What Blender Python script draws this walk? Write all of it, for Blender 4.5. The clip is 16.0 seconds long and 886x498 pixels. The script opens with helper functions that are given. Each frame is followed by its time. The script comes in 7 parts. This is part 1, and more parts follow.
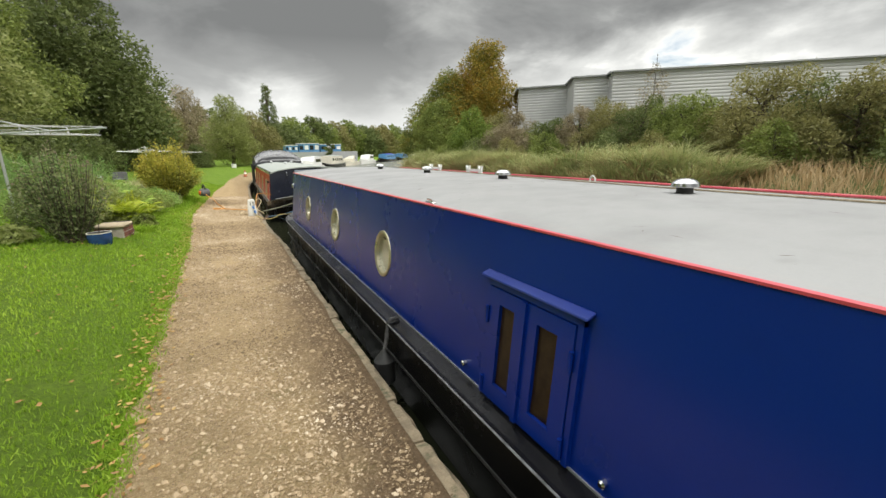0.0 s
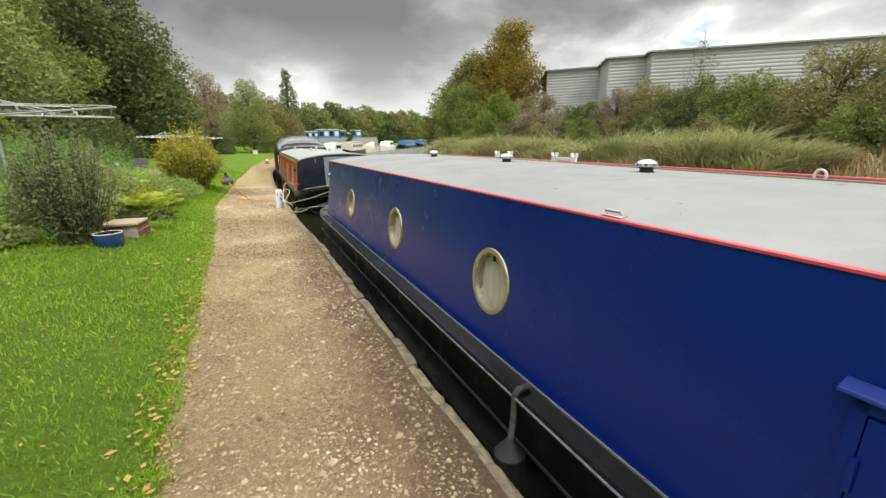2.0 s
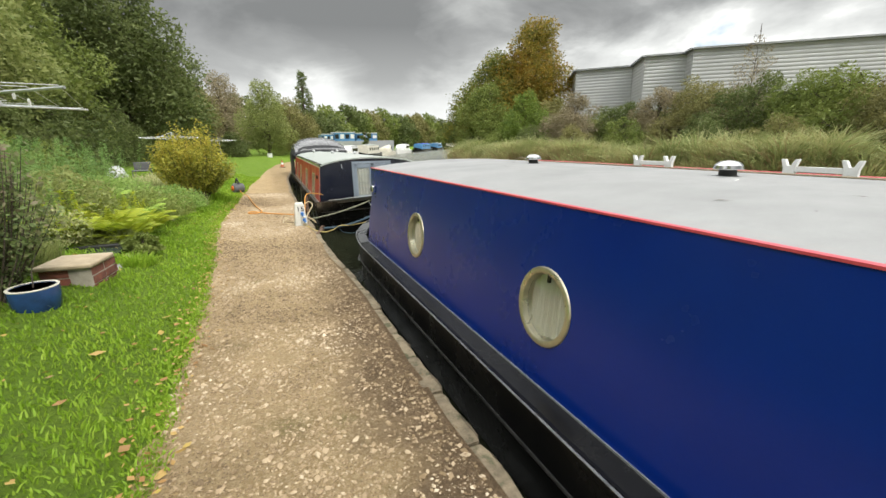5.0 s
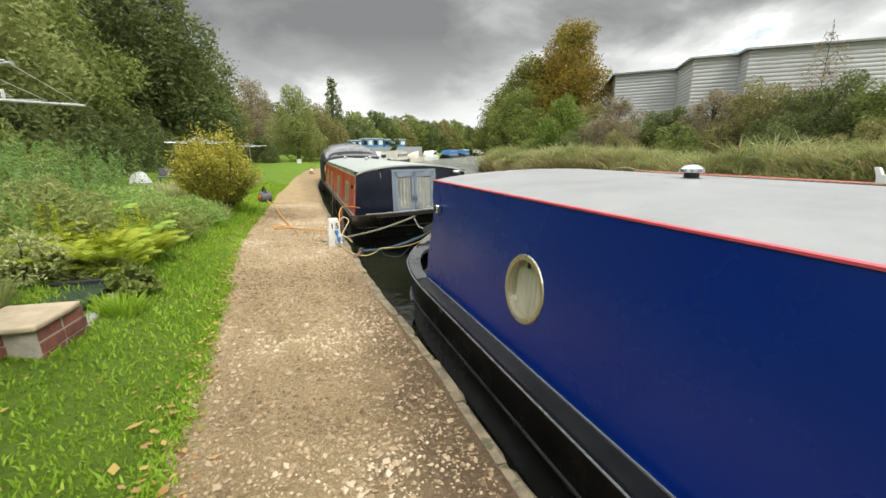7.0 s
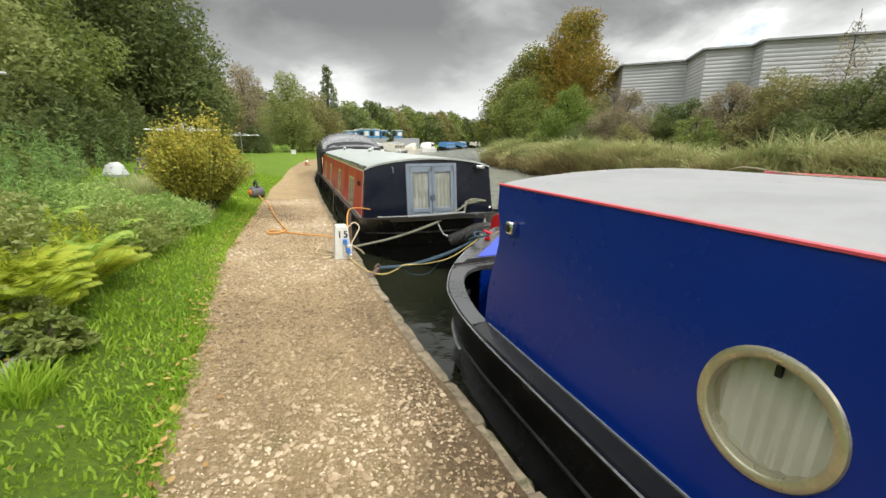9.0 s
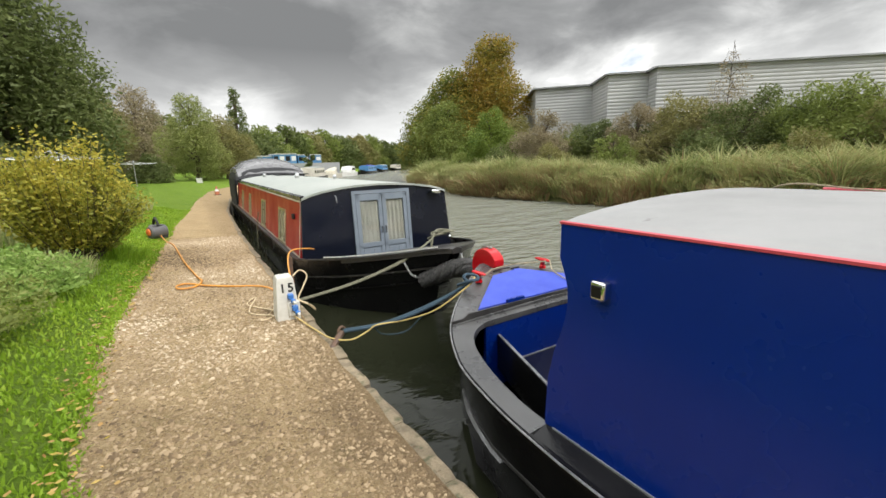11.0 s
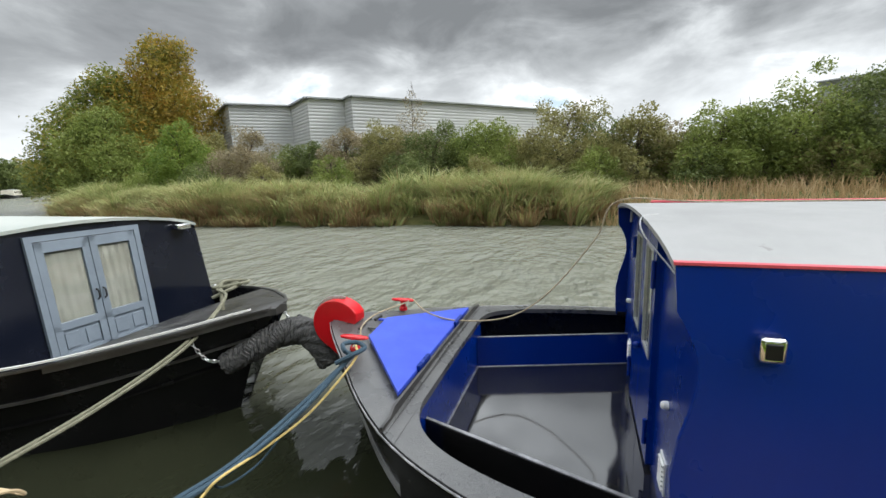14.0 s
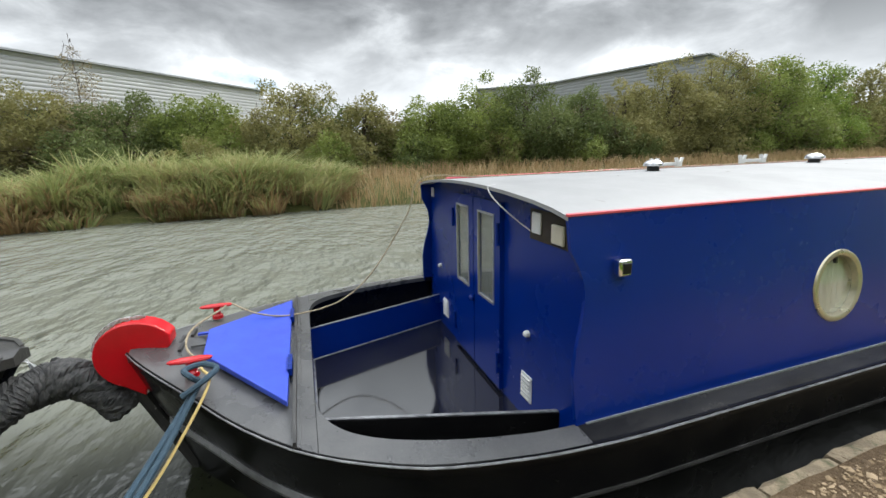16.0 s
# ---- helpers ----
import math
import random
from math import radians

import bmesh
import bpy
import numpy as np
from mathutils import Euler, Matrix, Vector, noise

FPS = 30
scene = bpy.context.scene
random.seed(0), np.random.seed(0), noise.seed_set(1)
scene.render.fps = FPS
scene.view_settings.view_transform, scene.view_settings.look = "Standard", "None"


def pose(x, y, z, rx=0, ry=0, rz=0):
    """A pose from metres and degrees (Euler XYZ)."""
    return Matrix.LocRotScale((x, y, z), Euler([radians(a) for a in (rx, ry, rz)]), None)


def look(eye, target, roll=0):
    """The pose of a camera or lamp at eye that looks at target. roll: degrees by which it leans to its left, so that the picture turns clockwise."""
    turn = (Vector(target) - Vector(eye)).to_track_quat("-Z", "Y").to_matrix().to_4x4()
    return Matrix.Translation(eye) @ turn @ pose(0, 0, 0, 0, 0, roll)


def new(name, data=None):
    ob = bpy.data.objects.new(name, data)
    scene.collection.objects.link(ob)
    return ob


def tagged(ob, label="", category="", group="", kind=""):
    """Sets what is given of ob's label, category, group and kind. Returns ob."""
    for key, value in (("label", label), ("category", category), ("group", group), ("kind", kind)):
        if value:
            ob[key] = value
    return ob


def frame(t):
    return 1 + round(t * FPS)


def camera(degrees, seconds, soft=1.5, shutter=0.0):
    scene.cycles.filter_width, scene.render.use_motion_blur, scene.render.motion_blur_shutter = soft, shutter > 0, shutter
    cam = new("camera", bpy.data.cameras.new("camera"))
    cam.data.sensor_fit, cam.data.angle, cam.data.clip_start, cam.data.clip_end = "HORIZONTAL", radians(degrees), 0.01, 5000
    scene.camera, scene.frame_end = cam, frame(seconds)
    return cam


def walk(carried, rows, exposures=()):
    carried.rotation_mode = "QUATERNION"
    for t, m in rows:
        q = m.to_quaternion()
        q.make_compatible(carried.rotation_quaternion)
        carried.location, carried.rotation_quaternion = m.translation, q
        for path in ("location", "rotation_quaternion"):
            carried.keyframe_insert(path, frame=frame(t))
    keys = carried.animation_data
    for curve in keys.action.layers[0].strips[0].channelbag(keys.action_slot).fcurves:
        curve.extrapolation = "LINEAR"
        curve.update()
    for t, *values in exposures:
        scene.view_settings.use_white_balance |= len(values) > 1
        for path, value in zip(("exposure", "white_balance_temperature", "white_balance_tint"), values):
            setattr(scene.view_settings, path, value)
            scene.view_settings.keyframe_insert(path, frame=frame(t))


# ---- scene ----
cam = camera(93.8, 16.0)
PATH = [
    (0, (-0.024, 0.44, 1.501), (0.865, 2.173, 1.044), -1.2),
    (0.5, (-0.031, 0.774, 1.471), (0.825, 2.516, 0.988), -1.2),
    (1, (-0.041, 1.112, 1.485), (0.77, 2.868, 0.973), -1.1),
    (1.5, (-0.096, 1.462, 1.49), (0.724, 3.214, 0.983), -1.1),
    (2, (-0.132, 1.791, 1.484), (0.679, 3.545, 0.969), -1.2),
    (2.5, (-0.133, 2.175, 1.485), (0.675, 3.928, 0.962), -1.4),
    (3, (-0.142, 2.527, 1.461), (0.659, 4.283, 0.937), -1.6),
    (3.5, (-0.145, 2.9, 1.459), (0.65, 4.662, 0.945), -1.6),
    (4, (-0.096, 3.271, 1.46), (0.69, 5.04, 0.957), -1.5),
    (6.5, (-0.105, 5.156, 1.426), (0.592, 6.963, 0.929), -0.7),
    (7, (-0.091, 5.503, 1.435), (0.572, 7.331, 0.968), -0.8),
    (7.5, (-0.086, 5.822, 1.409), (0.561, 7.65, 0.917), -0.1),
    (8, (-0.088, 6.194, 1.416), (0.57, 8.007, 0.888), 0.2),
    (10.5, (-0.199, 7.676, 1.424), (0.678, 9.422, 0.998), -1.5),
    (11, (-0.201, 7.977, 1.423), (0.82, 9.647, 1.015), -1.6),
    (11.5, (-0.186, 8.244, 1.43), (0.974, 9.825, 1.039), -1.8),
    (12, (-0.161, 8.519, 1.443), (1.141, 9.993, 1.082), -1.8),
    (12.5, (-0.15, 8.799, 1.426), (1.245, 10.191, 1.087), -1.9),
    (13, (-0.217, 9.08, 1.444), (1.319, 10.315, 1.101), -2.9),
    (13.5, (-0.244, 9.302, 1.431), (1.474, 10.269, 1.089), -2.9),
    (14, (-0.251, 9.513, 1.449), (1.614, 10.143, 1.096), -1.9),
    (14.5, (-0.262, 9.689, 1.435), (1.678, 9.975, 1.043), -1.8),
    (15, (-0.313, 9.91, 1.433), (1.642, 9.88, 1.013), -1.6),
    (15.5, (-0.29, 10.051, 1.402), (1.634, 9.739, 0.957), -1.7),
    (16, (-0.261, 10.252, 1.422), (1.588, 9.639, 0.966), -1.6),
]
walk(cam, [(t, look(eye, target, roll)) for t, eye, target, roll in PATH], [(0.0, 0.56, 6650, 7), (1.5, 0.6, 6650, 7), (3.5, 0.72, 6600, 7), (8.0, 0.72, 6550, 7), (11.0, 0.66, 6550, 9), (12.5, 0.56, 6400, 9), (14.0, 0.72, 6200, 7.5), (15.2, 0.80, 6150, 8), (16.0, 0.76, 6150, 8)])

# ---------------------------------------------------------------- world and light
SUN_AZ, SUN_EL = radians(158), radians(48)
world = bpy.data.worlds.new("overcast_sky")
scene.world = world
world.use_nodes = True
wn, wl = world.node_tree.nodes, world.node_tree.links
wn.clear()


def wnode(kind, **kw):
    n = wn.new(kind)
    for k, v in kw.items():
        n.inputs[k].default_value = v
    return n


def wmath(op, a, b=None):
    n = wn.new("ShaderNodeMath")
    n.operation = op
    for i, s in enumerate((a, b)):
        if s is None:
            continue
        if isinstance(s, (int, float)):
            n.inputs[i].default_value = s
        else:
            wl.new(s, n.inputs[i])
    return n.outputs[0]


coord = wn.new("ShaderNodeTexCoord")
sep = wn.new("ShaderNodeSeparateXYZ")
wl.new(coord.outputs["Generated"], sep.inputs[0])
squash = wn.new("ShaderNodeVectorMath")
squash.operation = "MULTIPLY"
squash.inputs[1].default_value = (1.0, 1.0, 2.2)
wl.new(coord.outputs["Generated"], squash.inputs[0])
move = wn.new("ShaderNodeVectorMath")
move.operation = "ADD"
move.inputs[1].default_value = (3.1, 5.2, 0.0)
wl.new(squash.outputs[0], move.inputs[0])
big = wnode("ShaderNodeTexNoise", Scale=1.9, Detail=8.0, Roughness=0.5, Distortion=0.3)
wl.new(move.outputs[0], big.inputs["Vector"])
shift = wn.new("ShaderNodeVectorMath")
shift.operation = "ADD"
shift.inputs[1].default_value = (7.3, 2.1, 4.0)
wl.new(squash.outputs[0], shift.inputs[0])
fine = wnode("ShaderNodeTexNoise", Scale=4.6, Detail=8.0, Roughness=0.58, Distortion=0.4)
wl.new(shift.outputs[0], fine.inputs["Vector"])
mixed = wmath("ADD", wmath("MULTIPLY", big.outputs["Fac"], 0.68), wmath("MULTIPLY", fine.outputs["Fac"], 0.32))
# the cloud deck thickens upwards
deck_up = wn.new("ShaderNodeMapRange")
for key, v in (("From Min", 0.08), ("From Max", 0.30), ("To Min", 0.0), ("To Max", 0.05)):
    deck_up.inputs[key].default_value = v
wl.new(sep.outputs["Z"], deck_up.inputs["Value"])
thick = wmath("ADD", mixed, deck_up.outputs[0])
ramp = wn.new("ShaderNodeValToRGB")
cr = ramp.color_ramp
cr.elements[0].position, cr.elements[0].color = 0.41, (1.0, 0.995, 0.98, 1)
cr.elements[1].position, cr.elements[1].color = 0.60, (0.235, 0.24, 0.245, 1)
for p, c in ((0.455, (0.63, 0.635, 0.635, 1)), (0.52, (0.39, 0.395, 0.40, 1))):
    e = cr.elements.new(p)
    e.color = c
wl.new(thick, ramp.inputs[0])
# paler towards the horizon, where the cloud base is seen edge on
low = wn.new("ShaderNodeMapRange")
low.inputs["From Min"].default_value, low.inputs["From Max"].default_value = 0.03, 0.24
low.inputs["To Min"].default_value, low.inputs["To Max"].default_value = 0.72, 0.0
wl.new(sep.outputs["Z"], low.inputs["Value"])
haze = wn.new("ShaderNodeMix")
haze.data_type = "RGBA"
wl.new(low.outputs[0], haze.inputs["Factor"])
wl.new(ramp.outputs[0], haze.inputs[6])
haze.inputs[7].default_value = (0.96, 0.965, 0.965, 1)
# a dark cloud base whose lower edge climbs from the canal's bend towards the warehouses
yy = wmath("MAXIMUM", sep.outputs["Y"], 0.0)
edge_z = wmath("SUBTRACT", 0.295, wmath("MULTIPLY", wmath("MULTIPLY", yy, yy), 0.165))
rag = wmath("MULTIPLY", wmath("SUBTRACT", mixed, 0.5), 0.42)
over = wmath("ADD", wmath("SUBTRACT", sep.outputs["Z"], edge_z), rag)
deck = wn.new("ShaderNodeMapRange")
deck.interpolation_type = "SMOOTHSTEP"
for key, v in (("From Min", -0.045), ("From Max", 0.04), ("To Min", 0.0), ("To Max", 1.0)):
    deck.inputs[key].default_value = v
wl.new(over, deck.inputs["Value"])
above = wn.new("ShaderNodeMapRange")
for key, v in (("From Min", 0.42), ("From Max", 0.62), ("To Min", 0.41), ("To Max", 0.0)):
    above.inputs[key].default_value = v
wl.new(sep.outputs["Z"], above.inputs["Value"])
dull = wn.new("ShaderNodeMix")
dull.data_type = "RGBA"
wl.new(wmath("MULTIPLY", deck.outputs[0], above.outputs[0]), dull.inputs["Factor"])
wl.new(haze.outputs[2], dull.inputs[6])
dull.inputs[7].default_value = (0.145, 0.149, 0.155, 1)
sky = wn.new("ShaderNodeTexSky")
sky.sky_type, sky.sun_disc = "NISHITA", False
sky.sun_elevation, sky.sun_rotation = SUN_EL, SUN_AZ
gap = wn.new("ShaderNodeMapRange")
gap.inputs["From Min"].default_value, gap.inputs["From Max"].default_value = 0.36, 0.40
gap.inputs["To Min"].default_value, gap.inputs["To Max"].default_value = 0.75, 0.0
wl.new(mixed, gap.inputs["Value"])
bg_cloud, bg_sky = wnode("ShaderNodeBackground", Strength=0.80), wnode("ShaderNodeBackground", Strength=0.10)
# an overcast sky is about three times as bright overhead as low down
zen = wn.new("ShaderNodeMapRange")
zen.interpolation_type = "SMOOTHSTEP"
for key, v in (("From Min", 0.37), ("From Max", 0.70), ("To Min", 0.80), ("To Max", 4.0)):
    zen.inputs[key].default_value = v
wl.new(sep.outputs["Z"], zen.inputs["Value"])
wl.new(zen.outputs[0], bg_cloud.inputs["Strength"])
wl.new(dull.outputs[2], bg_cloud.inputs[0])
wl.new(sky.outputs[0], bg_sky.inputs[0])
both = wn.new("ShaderNodeMixShader")
wl.new(gap.outputs[0], both.inputs[0])
wl.new(bg_cloud.outputs[0], both.inputs[1])
wl.new(bg_sky.outputs[0], both.inputs[2])
wout = wn.new("ShaderNodeOutputWorld")
wl.new(both.outputs[0], wout.inputs[0])

sun = new("sun", bpy.data.lights.new("sun", "SUN"))
sun.data.energy, sun.data.angle, sun.data.color = 1.5, radians(26), (1.0, 0.95, 0.88)
sun.matrix_basis = look((0, 0, 60), (0 - 60 * math.sin(SUN_AZ) / math.tan(SUN_EL), 0 - 60 * math.cos(SUN_AZ) / math.tan(SUN_EL), 0))


# ---------------------------------------------------------------- materials
def shader(name):
    m = bpy.data.materials.new(name)
    m.use_nodes = True
    nt = m.node_tree
    return m, nt, nt.nodes["Principled BSDF"]


def noise_node(nt, vec, scale, detail=5.0, rough=0.6):
    n = nt.nodes.new("ShaderNodeTexNoise")
    n.inputs["Scale"].default_value, n.inputs["Detail"].default_value, n.inputs["Roughness"].default_value = scale, detail, rough
    nt.links.new(vec, n.inputs["Vector"])
    return n


def mix_colour(nt, fac, a, b, blend="MIX"):
    n = nt.nodes.new("ShaderNodeMix")
    n.data_type, n.blend_type = "RGBA", blend
    for slot, v in ((0, fac), (6, a), (7, b)):
        if isinstance(v, (int, float)):
            n.inputs[slot].default_value = v
        elif isinstance(v, tuple):
            n.inputs[slot].default_value = (*v, 1)
        else:
            nt.links.new(v, n.inputs[slot])
    return n.outputs[2]


def span(nt, value, lo, hi, a=0.0, b=1.0):
    n = nt.nodes.new("ShaderNodeMapRange")
    for key, v in (("From Min", lo), ("From Max", hi), ("To Min", a), ("To Max", b)):
        n.inputs[key].default_value = v
    nt.links.new(value, n.inputs["Value"])
    return n.outputs[0]


def surf(name, col, col2=None, scale=3.0, rough=0.5, metal=0.0, bump=0.0, bscale=60.0, lo=0.4, hi=0.65, grain=0.12, gscale=90.0, spots=None, sscale=25.0, srange=(0.68, 0.72), rvar=0.12, coat=0.0, per_object=0.0, stretch=None, bdist=0.01, spec=0.5):
    """Colour with broad patches, fine grain, optional spots, relief and uneven gloss."""
    m, nt, p = shader(name)
    vec = nt.nodes.new("ShaderNodeNewGeometry").outputs["Position"]
    if stretch:
        mp = nt.nodes.new("ShaderNodeMapping")
        mp.inputs["Scale"].default_value = stretch
        nt.links.new(vec, mp.inputs["Vector"])
        vec = mp.outputs[0]
    patch = noise_node(nt, vec, scale)
    colour = mix_colour(nt, span(nt, patch.outputs["Fac"], lo, hi), col, col2 or tuple(c * 0.8 for c in col))
    g = noise_node(nt, vec, gscale, 3.0)
    colour = mix_colour(nt, 1.0, colour, mix_colour(nt, g.outputs["Fac"], tuple([1 - grain] * 3), tuple([1 + grain] * 3)), "MULTIPLY")
    if spots:
        s = noise_node(nt, vec, sscale, 4.0)
        colour = mix_colour(nt, span(nt, s.outputs["Fac"], *srange), colour, spots)
    if per_object:
        oi = nt.nodes.new("ShaderNodeObjectInfo")
        v = span(nt, oi.outputs["Random"], 0, 1, 1 - per_object, 1 + per_object)
        cc = nt.nodes.new("ShaderNodeCombineColor")
        for i in range(3):
            nt.links.new(v, cc.inputs[i])
        colour = mix_colour(nt, 1.0, colour, cc.outputs[0], "MULTIPLY")
    nt.links.new(colour, p.inputs["Base Color"])
    nt.links.new(span(nt, patch.outputs["Fac"], 0.3, 0.7, max(rough - rvar, 0.02), min(rough + rvar, 1)), p.inputs["Roughness"])
    p.inputs["Metallic"].default_value = metal
    p.inputs["Coat Weight"].default_value = coat
    p.inputs["Specular IOR Level"].default_value = spec
    p.inputs["Coat Roughness"].default_value = 0.08
    if bump:
        bn = noise_node(nt, vec, bscale, 6.0)
        b = nt.nodes.new("ShaderNodeBump")
        b.inputs["Strength"].default_value, b.inputs["Distance"].default_value = bump, bdist
        nt.links.new(bn.outputs["Fac"], b.inputs["Height"])
        nt.links.new(b.outputs[0], p.inputs["Normal"])
    return m


def leafy(name, colours, through_light=0.42, rough=0.55):
    """Each leaf takes its own colour out of a few; some light passes through it."""
    m, nt, p = shader(name)
    geo = nt.nodes.new("ShaderNodeNewGeometry")
    r = nt.nodes.new("ShaderNodeValToRGB")
    els = r.color_ramp.elements
    while len(els) < len(colours):
        els.new(0.5)
    for i, c in enumerate(colours):
        els[i].position, els[i].color = i / max(len(colours) - 1, 1), (*c, 1)
    pos = noise_node(nt, geo.outputs["Position"], 0.55, 3.0)
    mixv = nt.nodes.new("ShaderNodeMath")
    mixv.operation = "MULTIPLY_ADD"
    nt.links.new(geo.outputs["Random Per Island"], mixv.inputs[0])
    mixv.inputs[1].default_value = 0.55
    nt.links.new(span(nt, pos.outputs["Fac"], 0.3, 0.7, -0.1, 0.48), mixv.inputs[2])
    nt.links.new(mixv.outputs[0], r.inputs[0])
    nt.links.new(r.outputs[0], p.inputs["Base Color"])
    p.inputs["Roughness"].default_value = rough
    p.inputs["Specular IOR Level"].default_value = 0.3
    t = nt.nodes.new("ShaderNodeBsdfTranslucent")
    nt.links.new(r.outputs[0], t.inputs[0])
    ms = nt.nodes.new("ShaderNodeMixShader")
    ms.inputs[0].default_value = through_light
    nt.links.new(p.outputs[0], ms.inputs[1])
    nt.links.new(t.outputs[0], ms.inputs[2])
    nt.links.new(ms.outputs[0], nt.nodes["Material Output"].inputs["Surface"])
    return m


def glass(name, tint=(0.9, 0.95, 0.95), rough=0.02):
    m, nt, p = shader(name)
    p.inputs["Base Color"].default_value = (*tint, 1)
    p.inputs["Transmission Weight"].default_value = 1.0
    p.inputs["Roughness"].default_value = rough
    p.inputs["IOR"].default_value = 1.45
    return m


BLUE = surf("blue_cabin_paint", spec=0.30, col=(0.0009, 0.021, 0.205), col2=(0.0009, 0.018, 0.18), scale=1.2, rough=0.26, rvar=0.05, grain=0.04, bump=0.05, bscale=9, spots=(0.05, 0.07, 0.16), sscale=55, srange=(0.80, 0.83))
BLUE_DECK = surf("pale_blue_deck_paint", (0.035, 0.075, 0.50), (0.03, 0.06, 0.44), scale=3, rough=0.42, grain=0.05, bump=0.06, bscale=60)
BLUE_HOOD = surf("blue_hood_paint", (0.012, 0.038, 0.27), (0.010, 0.032, 0.23), scale=3, rough=0.4, grain=0.05)
BLACK = surf("black_bitumen_hull_paint", (0.005, 0.005, 0.0055), (0.009, 0.0088, 0.0085), scale=2.4, spec=0.28, rough=0.22, bump=0.25, bscale=22, grain=0.3, spots=(0.05, 0.047, 0.042), sscale=38, srange=(0.72, 0.78))
BLACK_WORN = surf("scuffed_black_hull_paint", (0.025, 0.0245, 0.024), (0.05, 0.048, 0.046), scale=5, spec=0.5, rough=0.38, bump=0.3, bscale=30, grain=0.3, spots=(0.30, 0.29, 0.28), sscale=16, srange=(0.70, 0.76))
# black deck gloss: the sky's grey sheen is put into the base colour
DECK_GREY = surf("black_deck_paint_sky_sheen", (0.06, 0.06, 0.061), (0.09, 0.089, 0.088), scale=4, rough=0.30, rvar=0.08, spec=0.8, bump=0.2, bscale=80, grain=0.2, spots=(0.28, 0.27, 0.26), sscale=60, srange=(0.70, 0.75))
# light grey paints in the reflection on the guard's upward face
GUARD_GREY = surf("guard_sheen_grey", (0.20, 0.20, 0.20), (0.10, 0.10, 0.10), scale=7, rough=0.35, grain=0.2)
WELL_FLOOR = surf("wet_black_floor_paint", (0.012, 0.012, 0.013), (0.02, 0.02, 0.02), scale=3, spec=1.0, coat=1.0, rough=0.06, rvar=0.06, bump=0.05, bscale=5, grain=0.2, spots=(0.3, 0.3, 0.3), sscale=70, srange=(0.74, 0.78))
ROOF = surf("pale_grey_roof_paint", (0.315, 0.315, 0.315), (0.26, 0.26, 0.26), scale=1.6, rough=0.5, bump=0.1, bscale=120, grain=0.06, spots=(0.20, 0.20, 0.19), sscale=9, srange=(0.725, 0.75))
RED_TRIM = surf("red_edge_paint", (0.60, 0.085, 0.11), (0.52, 0.065, 0.09), scale=6, rough=0.38, grain=0.08)
RED_GLOSS = surf("red_enamel", (0.55, 0.008, 0.014), (0.48, 0.008, 0.012), scale=6, rough=0.2, grain=0.05)
RED_SIDE = surf("faded_red_cabin_paint", (0.42, 0.022, 0.022), (0.36, 0.02, 0.02), scale=1.5, spec=0.2, rough=0.4, grain=0.08, bump=0.05, bscale=12)
CREAM_LINE = surf("cream_coach_line", (0.72, 0.68, 0.58), rough=0.45)
NAVY = surf("near_black_navy_paint", (0.006, 0.008, 0.016), (0.009, 0.011, 0.02), scale=1.5, rough=0.22, grain=0.05, bump=0.04, bscale=6)
GREY_ROOF2 = surf("grey_green_roof_paint", (0.34, 0.37, 0.34), (0.42, 0.44, 0.41), scale=1.2, rough=0.55, grain=0.08, bump=0.1, bscale=90, spots=(0.2, 0.2, 0.18), sscale=7, srange=(0.66, 0.72))
DOOR_GREY = surf("blue_grey_door_paint", (0.21, 0.25, 0.30), (0.18, 0.215, 0.26), scale=5, rough=0.5, grain=0.08)
CHROME = surf("chrome", (0.78, 0.78, 0.78), (0.7, 0.7, 0.7), rough=0.09, metal=1.0, rvar=0.04, grain=0.03)
BRASS = surf("weathered_brass_ring", (0.62, 0.57, 0.42), (0.5, 0.46, 0.33), scale=14, rough=0.34, metal=0.85, grain=0.1)
CURTAIN = surf("cream_blind", (0.64, 0.60, 0.48), (0.56, 0.52, 0.41), scale=5, rough=0.8, grain=0.08)
NET = surf("grey_beige_net_curtain", (0.25, 0.24, 0.21), (0.20, 0.19, 0.165), scale=6, rough=0.85, grain=0.1)
DARK_IN = surf("dark_interior", (0.045, 0.035, 0.024), (0.03, 0.022, 0.014), scale=4, rough=0.7)
HATCH_BROWN = surf("dark_brown_tinted_perspex", (0.03, 0.019, 0.010), (0.018, 0.011, 0.007), scale=9, rough=0.12, spec=0.16, rvar=0.05)
EDGE_WORN = surf("bare_worn_steel_edge", (0.34, 0.34, 0.35), (0.16, 0.16, 0.165), scale=14, rough=0.35, metal=0.4)
RUBBER = surf("black_rubber", (0.012, 0.012, 0.012), (0.03, 0.03, 0.028), scale=8, rough=0.6, bump=0.2, bscale=50)
ROPE_BLACK = surf("black_plaited_rope", (0.025, 0.025, 0.026), (0.085, 0.083, 0.08), scale=30, rough=0.75, bump=0.6, bscale=140)
ROPE_BLUE = surf("faded_blue_rope", (0.025, 0.055, 0.085), (0.05, 0.085, 0.115), scale=30, rough=0.8, bump=0.6, bscale=200)
ROPE_TAN = surf("tan_rope", (0.40, 0.33, 0.22), (0.26, 0.21, 0.14), scale=40, rough=0.85, bump=0.6, bscale=220)
ROPE_OLIVE = surf("grey_green_rope", (0.15, 0.15, 0.10), (0.23, 0.22, 0.16), scale=40, rough=0.85, bump=0.6, bscale=200)
ROPE_YELLOW = surf("yellow_rope", (0.60, 0.45, 0.16), (0.48, 0.36, 0.14), scale=30, rough=0.75, bump=0.4, bscale=200)
